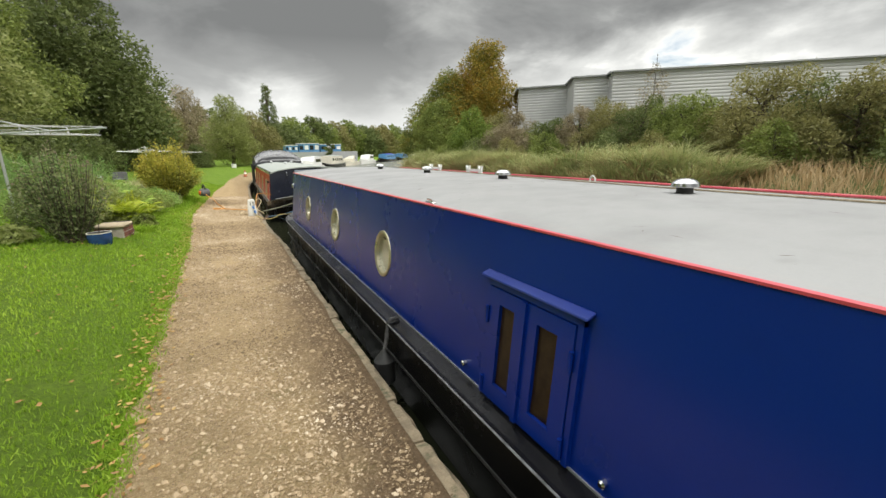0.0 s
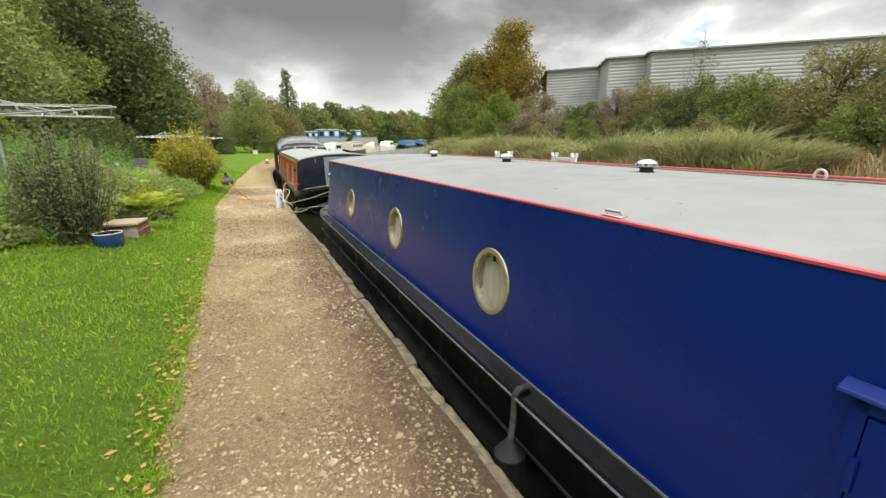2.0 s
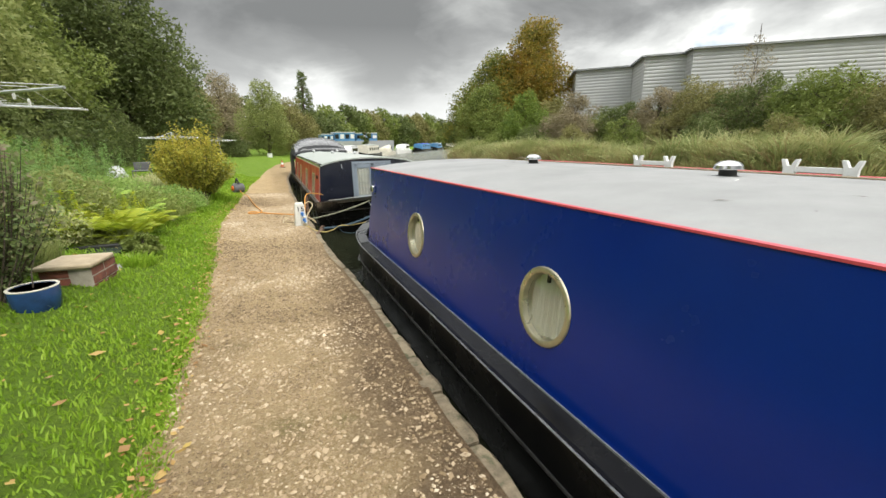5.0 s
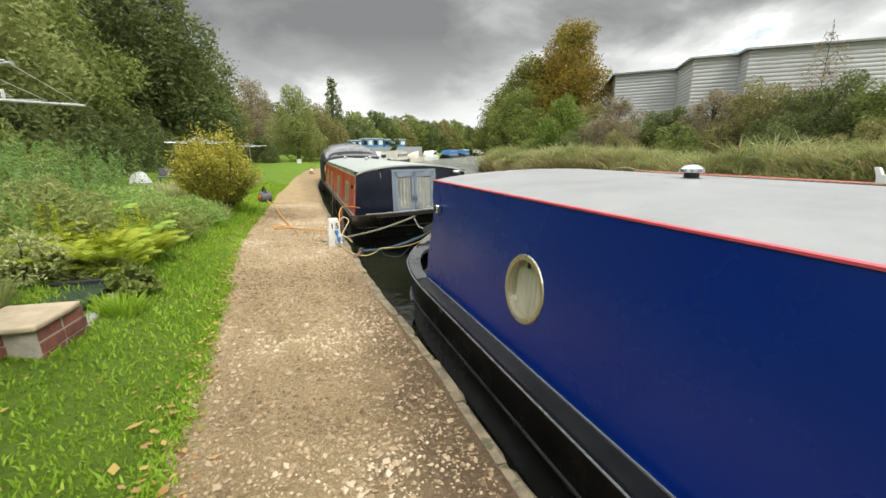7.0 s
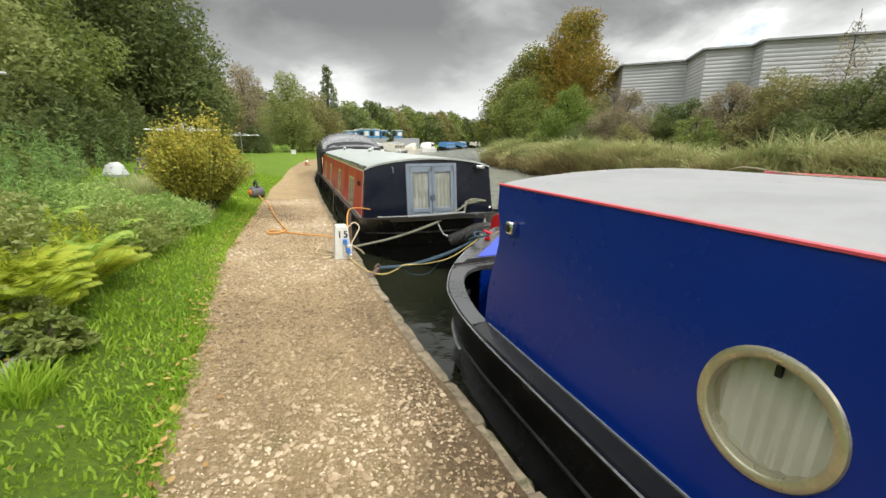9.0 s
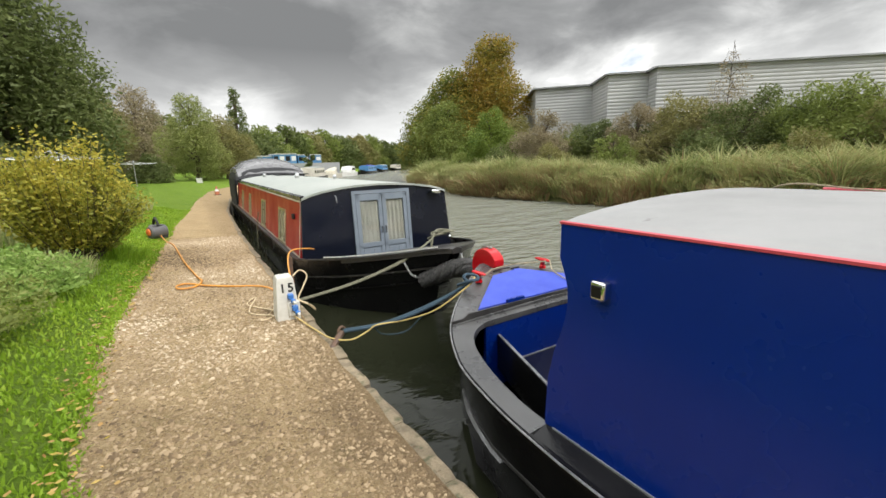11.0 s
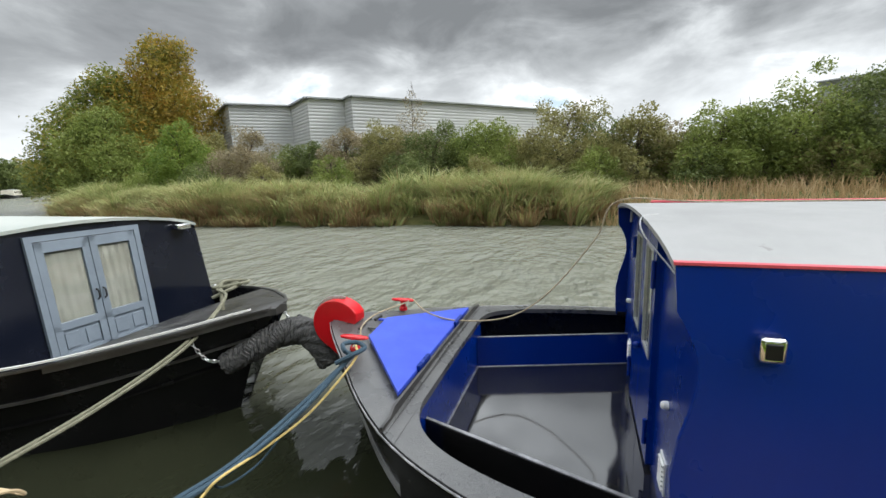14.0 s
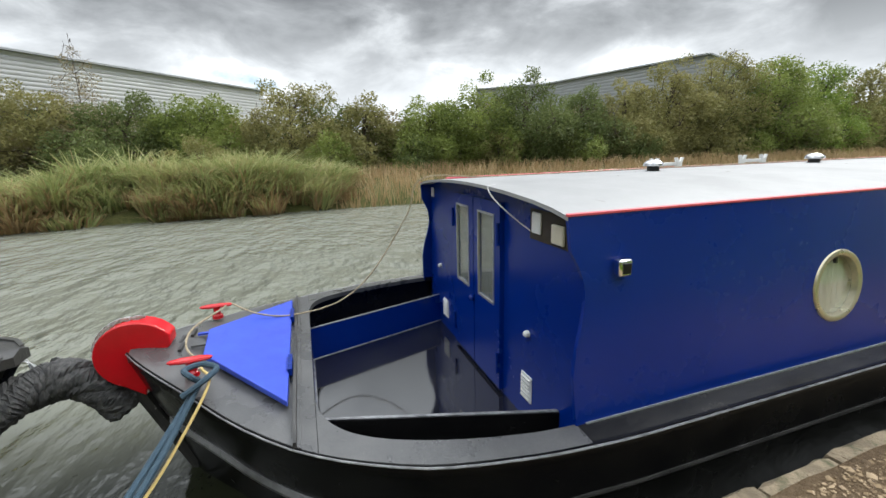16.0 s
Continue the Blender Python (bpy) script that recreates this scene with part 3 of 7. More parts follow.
def path_point(u, y):
    x0, x1 = edge_x(y), near_x(y) - 0.085 + 0.03 * noise.noise((0.4, y * 2.3, 3.0))
    x = x0 + (x1 - x0) * u
    if u == 0:
        x += 0.05 * noise.noise((0.2, y * 1.9, 1.0)) + 0.05 * noise.noise((0.7, y * 7, 2.0)) + 0.035 * noise.noise((0.3, y * 19, 6.0))
    w = math.exp(-((u - 0.4) / 0.25) ** 2)
    return (x, y, ground_z(x, y) + 0.014 - 0.016 * w + 0.008 * noise.noise((x * 3, y * 3, 5)))


setting("towpath", strip([0, 0.05, 0.12, 0.22, 0.34, 0.46, 0.58, 0.7, 0.82, 0.92, 1.0], [-5 + 0.2 * i for i in range(20)] + [-1 + 0.05 * i for i in range(340)] + [16 + 0.2 * i for i in range(95)] + [36, 38, 40, 43, 46, 50, 54, 58, 66], path_point), PATH_MAT, "trodden gravel and earth towpath with loose stones", "path")
wall = Geo()
wall.loft([[(near_x(y) - 0.02, y, -0.06), (near_x(y) - 0.02, y, -1.6), (near_x(y) - 0.40, y, -1.6), (near_x(y) - 0.40, y, -0.06)] for y in YS if -130 < y < 110])
setting("wall_canal_side", wall, WALL_STONE, "dark wet masonry canal wall below the kerb", "wall")

# ---------------------------------------------------------------- warehouses
WH_TOP = 7.7


def clad_wall(a, b, z0, z1, step=0.26):
    """A wall of horizontal ribbed sheets between two corners, with depth in every rib."""
    a, b = Vector((*a, 0)), Vector((*b, 0))
    d = (b - a).normalized()
    nrm = Vector((d.y, -d.x, 0))
    if nrm.dot(Vector((0, 8, 0)) - a) < 0:
        nrm = -nrm
    prof, z = [], z1
    while z > z0 + 0.01:
        prof += [(0.0, z), (0.035, z - step * 0.25), (0.035, z - step * 0.75)]
        z -= step
    prof += [(0.0, z0)]
    prof += [(-0.25, z0), (-0.25, z1)]
    g = Geo()
    g.loft([[p + nrm * o + Vector((0, 0, zz)) for o, zz in prof] for p in (a, b)])
    return g


def coping(a, b, z):
    a, b = Vector((*a, 0)), Vector((*b, 0))
    d = (b - a).normalized()
    m = Matrix.Translation(a + Vector((0, 0, z))) @ Matrix.Rotation(math.atan2(d.y, d.x), 4, "Z")
    return Geo().box(-0.1, -0.3, -0.02, (b - a).length + 0.1, 0.3, 0.10, m)


whouse = thing("warehouse", (38, 26, 0.9), "large pale grey ribbed-metal warehouse with stepped corners", "warehouse")
CORNERS = [(35.5, 47.5), (28.2, 37.4), (31.5, 33.8), (28.9, 30.2), (31.0, 28.2), (30.0, 26.9), (46.2, 13.2), (60, 29)]
for i in range(len(CORNERS) - 1):
    low = 4.65 if i == 5 else 0.5
    part("wall", clad_wall(CORNERS[i], CORNERS[i + 1], low, WH_TOP), CLAD, whouse)
    part("coping", coping(CORNERS[i], CORNERS[i + 1], WH_TOP), CLAD_DARK, whouse, "grey metal coping")
part("roof", Geo().prism([(x, y, WH_TOP - 0.2) for x, y in CORNERS], (0, 0, 0.1)), CLAD_DARK, whouse)
# solid near-black block; the bay's inner shade is put into its colour
part("loading_bay", Geo().prism([(30.3, 27.2, 0.5), (46.4, 13.6, 0.5), (47.4, 14.8, 0.5), (31.3, 28.4, 0.5)], (0, 0, 4.1)), DARK_BAND, whouse, "loading bay under the cladding, its shade painted near-black")
for k in range(6):
    p = Vector((30.1, 26.9, 0)).lerp(Vector((46.2, 13.3, 0)), (k + 0.4) / 6)
    part("column", Geo().box(p.x - 0.15, p.y - 0.15, 0.5, p.x + 0.15, p.y + 0.15, 4.66), CLAD_DARK, whouse)
wh2 = thing("warehouse", (40, -24, 0.9), "grey ribbed-metal warehouse with a plain flat parapet", "warehouse")
W2 = [(48, -10.5), (43.0, -16.9), (27.2, -21.9), (36, -44)]
for i in range(3):
    part("wall", clad_wall(W2[i], W2[i + 1], 0.5, 8.5, 0.3), CLAD_DARK, wh2)
    part("coping", coping(W2[i], W2[i + 1], 8.5), CLAD_DARK, wh2)
part("roof", Geo().prism([(x, y, 8.3) for x, y in W2], (0, 0, 0.1)), CLAD_DARK, wh2)

# blue site cabins behind the moorings
cabins = thing("site_cabin", (13, 71, 1.2), "pale blue stacked site cabins on a grey concrete wall", "cabin")
part("base_wall", Geo().box(8.6, 70, 0.3, 20, 74, 1.9), CLAD_DARK, cabins, "grey concrete wall")
for k, (x0, x1, z1) in enumerate(((8.8, 10.6, 2.9), (10.75, 13.9, 3.15), (14.1, 17.4, 3.0))):
    box = part("cabin_box", Geo().box(x0, 70.3, 1.9, x1, 73.5, z1), CONTAINER_BLUE, cabins, bevel=0.04)
    for j in range(4):
        xx = x0 + (x1 - x0) * (j + 0.5) / 4
        part("window", Geo().box(xx - (x1 - x0) * 0.09, 70.24, 2.25, xx + (x1 - x0) * 0.09, 70.32, z1 - 0.25), WHITE if j % 2 else WINDOW_DARK, box)
    part("roof_edge", Geo().box(x0 - 0.06, 70.2, z1, x1 + 0.06, 73.6, z1 + 0.09), WHITE, box)


# ---------------------------------------------------------------- blue narrowboat
CX = 2.30
HULL = [(-9.0, 0.9), (-8.2, 1.30), (8.2, 1.335), (8.9, 1.335), (9.3, 1.315), (9.6, 1.275), (9.85, 1.225), (10.1, 1.125), (10.25, 1.05), (10.4, 0.955), (10.5, 0.875), (10.66, 0.73), (10.8, 0.575), (10.93, 0.43), (11.05, 0.30), (11.16, 0.17), (11.24, 0.06)]
SHEER = [(-9, 0.215), (8.5, 0.217), (9.3, 0.220), (10.0, 0.235), (10.4, 0.265), (10.8, 0.335), (11.24, 0.42)]


def hull_w(y):
    return smooth_table(HULL, y)


def sheer(y):
    return smooth_table(SHEER, y)


WELL = [(8.9, 1.215), (9.32, 1.20), (9.55, 1.165), (9.76, 1.115), (9.98, 1.04), (10.12, 0.965), (10.2, 0.895), (10.26, 0.80), (10.285, 0.72), (10.294, 0.66)]


def well_w(y):
    """Half the width of the cut-out over the bow well."""
    return smooth_table(WELL, y) if y < 10.296 else 0.0


boat = thing("narrowboat", (CX, 1.5, WATER_Z), "royal blue narrowboat with pale grey roof and black hull, moored", "boat")
HY = [-9.0, -8.7, -8.2, -5, -2, 1, 4, 6.5, 8.2, 8.5] + [8.7 + 0.1 * i for i in range(22)] + [10.86 + 0.04 * i for i in range(9)] + [11.21, 11.24]


def hull_ring(y):
    w, s = hull_w(y), sheer(y)
    k = max(0.0, (y - 9.5) / 1.75)  # the bow flares
    wl = w * (1 - 0.30 * k)
    ys = y - 0.22 * k * k
    c = 0.265 + 0.13 * max(0.0, (y - 9.2) / 2.05)  # the chine drops towards the bow
    wc, yc = w + (wl - w) * min(1.0, c / (s + 0.36)), y + (ys - y) * min(1.0, c / (s + 0.36))
    half = [(w, y, s - 0.02), (w, y, s - 0.06), (wc, yc, s - c), (wc - 0.022, yc, s - c - 0.008), (wl - 0.024, ys, -0.36), (wl * 0.8, ys, -0.9)]
    return [(CX - a, b, z) for a, b, z in half] + [(CX + a, b, z) for a, b, z in reversed(half)]


hull = Geo()
hull.loft([hull_ring(y) for y in HY], closed=False)
part("hull", hull, BLACK, boat, "black bitumen-painted steel hull")
for side in (-1, 1):
    rail = Geo()
    rail.loft([[(CX + side * (hull_w(y) + o), y, sheer(y) - 0.035 + z) for o, z in ((-0.01, 0.03), (0.006, 0.03), (0.010, 0.02), (0.004, -0.03), (-0.01, -0.03))] for y in HY[2:]])
    part("gunwale_rail", rail, BLACK, boat)
    strake = []
    for y in HY[2:-2]:
        p = hull_ring(y)[2] if side < 0 else hull_ring(y)[-3]
        strake.append([(p[0] + side * o, p[1], p[2] + z) for o, z in ((-0.015, 0.014), (0.004, 0.012), (0.008, 0.0), (0.002, -0.012), (-0.015, -0.012))])
    rub = Geo().loft(strake)
    part("rubbing_strake", rub, BLACK_WORN, boat, "scuffed black steel rubbing strake")
    band = []
    for y in HY:
        if not 9.3 < y < 11.2:
            continue
        p = hull_ring(y)[2] if side < 0 else hull_ring(y)[-3]
        t = min(1.0, (y - 9.3) / 0.9)
        band.append([(p[0] + side * o, p[1], p[2] - 0.012 + z * t) for o, z in ((-0.03, 0.03), (0.014, 0.026), (0.026, 0.0), (0.014, -0.026), (-0.03, -0.03))])
    guard = Geo().loft(band)
    part("bow_guard", guard, GUARD_GREY, boat, "bow guard strip with its sheen painted grey")
    deck = Geo()
    dy = [9.2, 9.26, 9.32] + [9.4 + 0.06 * i for i in range(12)] + [10.1 + 0.02 * i for i in range(10)] + [10.294, 10.298, 10.33, 10.362]
    ring = lambda y: [(CX + side * hull_w(y), y, sheer(y) - 0.004), (CX + side * well_w(y), y, sheer(y) + 0.006), (CX + side * well_w(y), y, sheer(y) - 0.03), (CX + side * hull_w(y), y, sheer(y) - 0.05)]
    deck.loft([ring(y) for y in dy])
    part("gunwale_deck", deck, DECK_GREY, boat, "black gunwale with the sky's sheen painted grey")
    walkway = Geo()
    walkway.loft([[(CX + side * (hull_w(y)), y, sheer(y) - 0.015), (CX + side * 1.19, y, sheer(y) + 0.012), (CX + side * 1.19, y, sheer(y) - 0.03), (CX + side * hull_w(y), y, sheer(y) - 0.05)] for y in (-8.2, -5, -2, 1, 4, 6.5, 8.2, 8.6, 9.0, 9.198)])
    part("side_deck", walkway, BLACK, boat, "glossy black side deck")
    edge = Geo().loft([[(CX + side * (hull_w(y) + o), y, sheer(y) + z) for o, z in ((0.012, -0.006), (0.021, -0.005), (0.0235, -0.009), (0.012, -0.012))] for y in HY[2:]])
    part("gunwale_edge", edge, EDGE_WORN, boat, "bare worn steel edge of the gunwale")

# bow well: floor, lockers, front wall
FLOOR, BK = -0.135, 9.13
LOCK_F, LOCK_B, LOCK_Z = 0.60, 0.97, 0.12
part("well_floor", Geo().prism([(CX - LOCK_F, 10.32, FLOOR - 0.03), (CX + LOCK_F, 10.32, FLOOR - 0.03), (CX + 1.0, BK - 0.02, FLOOR - 0.03), (CX - 1.0, BK - 0.02, FLOOR - 0.03)], (0, 0, 0.03)), WELL_FLOOR, boat, "wet black painted floor with pooled rainwater")
part("well_front", Geo().box(CX - 0.72, 10.305, FLOOR - 0.2, CX + 0.72, 10.335, 0.25), BLUE, boat)
for side in (-1, 1):
    part("well_side", Geo().loft([[(CX + side * (hull_w(y) - o), y, z) for o, z in ((0.05, sheer(y) - 0.02), (0.03, sheer(y) - 0.02), (0.06, -0.30), (0.08, -0.30))] for y in (9.0, 9.3, 9.5, 9.8, 10.0, 10.15, 10.3)]), BLACK, boat)
    line = lambda o, z: [(CX + side * (LOCK_F + o), 10.303, z), (CX + side * (LOCK_B + o), BK + 0.001, z)]
    locker = part("locker_front", Geo().loft([line(-0.012, FLOOR - 0.02) + line(0.012, FLOOR - 0.02)[::-1], line(-0.012, LOCK_Z) + line(0.012, LOCK_Z)[::-1]]), BLUE if side > 0 else BLACK, boat, "blue steel locker front" if side > 0 else "black steel locker front")
    part("locker_lip", Geo().loft([line(-0.014, LOCK_Z) + line(0.006, LOCK_Z)[::-1], line(-0.014, LOCK_Z + 0.005) + line(0.006, LOCK_Z + 0.005)[::-1]]), EDGE_WORN, locker, "bare worn top edge")
    part("foot_seam", Geo().loft([line(-0.022, FLOOR) + line(-0.012, FLOOR)[::-1], line(-0.018, FLOOR + 0.006) + line(-0.012, FLOOR + 0.006)[::-1]]), EDGE_WORN, locker)
    part("locker_floor", Geo().prism([(CX + side * 0.5, 10.32, -0.31), (CX + side * 0.97, 10.25, -0.31), (CX + side * 1.26, 9.7, -0.31), (CX + side * 1.3, BK - 0.02, -0.31), (CX + side * 0.9, BK - 0.02, -0.31)], (0, 0, 0.012)), BLACK, boat)
part("foot_seam", Geo().box(CX - 0.60, 10.292, FLOOR, CX + 0.60, 10.306, FLOOR + 0.006), EDGE_WORN, boat)

# foredeck with the triangular locker hatch
fd = Geo()
fy = [10.36 + 0.04 * i for i in range(22)] + [11.22]
fd.loft([[(CX - hull_w(y), y, sheer(y)), (CX, y, sheer(y) + 0.03), (CX + hull_w(y), y, sheer(y)), (CX + hull_w(y), y, sheer(y) - 0.04), (CX, y, sheer(y) - 0.01), (CX - hull_w(y), y, sheer(y) - 0.04)] for y in fy])
part("foredeck", fd, DECK_GREY, boat, "black foredeck with the sky's sheen painted grey")
upstand = Geo()
upstand.loft([[(CX + 0.97 * a, 10.385 + o, z + (0.030 if abs(a) < 0.9 else 0.0)) for o, z in ((-0.007, 0.235), (-0.007, 0.285), (0.007, 0.285), (0.007, 0.235))] for a in (-1, -0.96, -0.9, -0.85, 0, 0.85, 0.9, 0.96, 1)])
part("deck_upstand", upstand, BLACK_WORN, boat, "low steel upstand")
tri = [(CX - 0.71, 10.415), (CX + 0.76, 10.415), (CX + 0.10, 10.87), (CX - 0.23, 10.84)]
lid = part("deck_hatch", Geo().loft([[(x, y, sheer(y) + 0.03 - abs(x - CX) * 0.03 + dz) for x, y in tri] for dz in (0.012, 0.046)]), BLUE_DECK, boat, "pale blue triangular locker lid", bevel=0.006)
for hx in (-0.34, 0.42):
    part("hinge", Geo().box(CX + hx - 0.09, 10.398, 0.30, CX + hx + 0.09, 10.42, 0.338), BLUE, lid)
for k, hx in enumerate((-0.07, 0.10)):
    part("hinge_strap", Geo().box(CX + hx - 0.012, 10.80, 0.392, CX + hx + 0.012, 10.93, 0.404), BLUE_DECK if k else DECK_GREY, lid)
for hx, hy in ((-0.06, 10.98), (0.05, 11.0), (0.14, 10.96)):
    part("deck_lug", Geo().box(CX + hx - 0.05, hy - 0.008, 0.38, CX + hx + 0.05, hy + 0.008, 0.405), BLACK_WORN, boat)
for sx, sy in ((CX - 0.37, 10.865), (CX + 0.43, 10.88)):
    stud = Geo()
    z = sheer(sy) + 0.02
    stud.lathe([(0.034, z), (0.032, z + 0.02), (0.022, z + 0.03), (0.022, z + 0.07), (0.03, z + 0.08)], Matrix.Translation((sx, sy, 0)), 14)
    stud.loft([[(sx + 0.026 * r * math.cos(a), sy + d, z + 0.084 + 0.015 * r * math.sin(a)) for a in [2 * math.pi * k / 10 for k in range(10)]] for d, r in ((-0.10, 0.25), (-0.085, 0.7), (-0.04, 1.0), (0.04, 1.0), (0.085, 0.7), (0.10, 0.25))])
    part("tee_stud", stud, RED_GLOSS, boat, "red painted T-shaped mooring stud")
stem = Geo()
arc = [(11.0, 0.36)] + [(11.20 + 0.20 * math.cos(a), 0.385 + 0.19 * math.sin(a)) for a in [radians(d) for d in range(150, -75, -12)]] + [(11.19, 0.14), (11.14, 0.32), (11.03, 0.42)]
stem.prism([(CX - 0.06, y, z) for y, z in arc[1:]], (0.12, 0, 0))
part("stem_guard", stem, RED_GLOSS, boat, "round red stem head", bevel=0.008)
part("stem_bar", Geo().tube([(CX, 11.25, 0.36), (CX, 11.22, 0.1), (CX, 11.12, -0.15), (CX, 11.0, -0.45)], 0.035), BLACK_WORN, boat)

# cabin: sides lean in, front edges scalloped
ZB, ZT = 0.226, 1.151
PORT_Y, PORT_Z, PORT_R = [3.835, 5.615, 7.49, -1.6, -3.6, -5.4], 0.640, 0.165


def side_x(z, side):
    return CX + side * (1.225 - (z - 0.155) * 0.10)


def front_y(z):
    return lerp_table([(0.15, 9.205), (0.3, 9.215), (0.45, 9.22), (0.58, 9.20), (0.70, 9.165), (0.78, 9.152), (0.86, 9.155), (0.94, 9.185), (1.0, 9.22), (1.06, 9.23), (1.2, 9.232)], z)


def cabin_side(side):
    g = Geo()
    holes = [(y, PORT_Z, PORT_R + 0.010) for y in PORT_Y]
    N, h = 32, 0.22
    cells = []
    edges = [-7.0]
    for y, z, r in sorted(holes):
        edges += [y - h, y + h]
    for t in (0.0, 0.02):
        sx = lambda z: side_x(z, side) - side * t
        ys = edges + [9.0]
        for a, b in zip(ys[:-1], ys[1:]):
            hole = next((q for q in holes if a < q[0] < b), None)
            if not hole or b - a > 2 * h + 0.01:
                g.add([(sx(z), y, z) for y in (a, b) for z in (ZB - 0.02, PORT_Z - h, PORT_Z + h, ZT)], [(0, 1, 5, 4), (1, 2, 6, 5), (2, 3, 7, 6)])
                continue
            cy, cz, r = hole
            ring, outer = [], []
            for k in range(N):
                q = 2 * math.pi * (k + 0.5) / N
                c, s = math.cos(q), math.sin(q)
                m = max(abs(c), abs(s))
                ring.append((sx(cz + r * s), cy + r * c, cz + r * s))
                outer.append((sx(cz + h * s / m), cy + h * c / m, cz + h * s / m))
            for zo, zi in ((ZB - 0.02, PORT_Z - h), (ZT, PORT_Z + h)):
                mid = sorted([p for p in outer if abs(p[2] - zi) < 1e-6], key=lambda p: -p[1])
                loop = [(sx(zo), a, zo), (sx(zo), b, zo), (sx(zi), b, zi)] + mid + [(sx(zi), a, zi)]
                g.add(loop, [tuple(range(len(loop)))])
            g.add(ring + outer, [(k, (k + 1) % N, N + (k + 1) % N, N + k) for k in range(N)])
            g.add([(sx(cz + sgz * h), cy + sgy * h, cz + sgz * h) for sgy, sgz in ((1, 1), (-1, 1), (-1, -1), (1, -1))] + outer, [(i, *[4 + (N // 8 - 1 + N // 4 * i + j) % N for j in (0, 1)]) for i in range(4)])
    # the rims of the round openings join the outer and inner skin
    for cy, cz, r in holes:
        rim = [[(side_x(cz + r * math.sin(q), side) - side * t, cy + r * math.cos(q), cz + r * math.sin(q)) for q in [2 * math.pi * (k + 0.5) / N for k in range(N)]] for t in (0.0, 0.02)]
        g.loft(rim, caps=False)
    zs = [ZB - 0.02, 0.3, 0.45, 0.52, 0.58, 0.63, 0.68, 0.73, 0.78, 0.83, 0.88, 0.92, 0.96, 1.0, ZT]
    g.loft([[(side_x(z, side), 9.0, z), (side_x(z, side), front_y(z), z), (side_x(z, side) - side * 0.02, front_y(z), z), (side_x(z, side) - side * 0.02, 9.0, z)] for z in zs])
    return g


for side in (-1, 1):
    skin = part("cabin_side", cabin_side(side), BLUE, boat, "glossy royal blue cabin side")
    weld = bmesh.new()
    weld.from_mesh(skin.data)
    bmesh.ops.remove_doubles(weld, verts=weld.verts, dist=0.0008)
    bmesh.ops.recalc_face_normals(weld, faces=weld.faces)
    weld.to_mesh(skin.data)
    weld.free()
    skin.data.polygons.foreach_set("use_smooth", [False] * len(skin.data.polygons))
    part("base_seam", Geo().box(min(side_x(ZB, side), side_x(ZB, side) + side * 0.006), -7, ZB - 0.01, max(side_x(ZB, side), side_x(ZB, side) + side * 0.006), 9.16, ZB + 0.006), ALU, boat)
CROWN = [(-1.0, 0.0), (-0.9, 0.022), (-0.75, 0.042), (-0.5, 0.062), (-0.25, 0.073), (0, 0.077), (0.25, 0.073), (0.5, 0.062), (0.75, 0.042), (0.9, 0.022), (1.0, 0.0)]
HALF = 1.225 - (ZT - 0.155) * 0.10
roof = Geo()
roof.loft([[(CX + HALF * a, y, ZT + b) for a, b in CROWN] + [(CX + HALF * a, y, ZT + b - 0.02) for a, b in reversed(CROWN)] for y in (-7.0, -3, 1, 5, 9.0, 9.234)])
part("roof", roof, ROOF, boat, "pale grey painted roof with scuffs and leaf litter")
for side in (-1, 1):
    x = CX + side * HALF
    part("roof_edge_trim", Geo().loft([[(x + side * a, y, ZT + b) for a, b in ((0.006, -0.002), (0.006, 0.007), (-0.010, 0.010), (-0.010, -0.002))] for y in (-7.0, 1.0, 9.236)]), RED_TRIM, boat, "red painted roof edge")
DX0, DX1, DXM = CX - 0.355, CX + 0.455, CX + 0.05
bulk = Geo().prism([(CX - 1.2, BK - 0.03, FLOOR - 0.2)] + [(CX - 1.19, BK - 0.03, 0.4)] + [(CX + HALF * a, BK - 0.03, ZT + b - 0.02) for a, b in CROWN] + [(CX + 1.19, BK - 0.03, 0.4), (CX + 1.2, BK - 0.03, FLOOR - 0.2)], (0, 0.03, 0))
part("front_bulkhead", bulk, BLUE, boat)
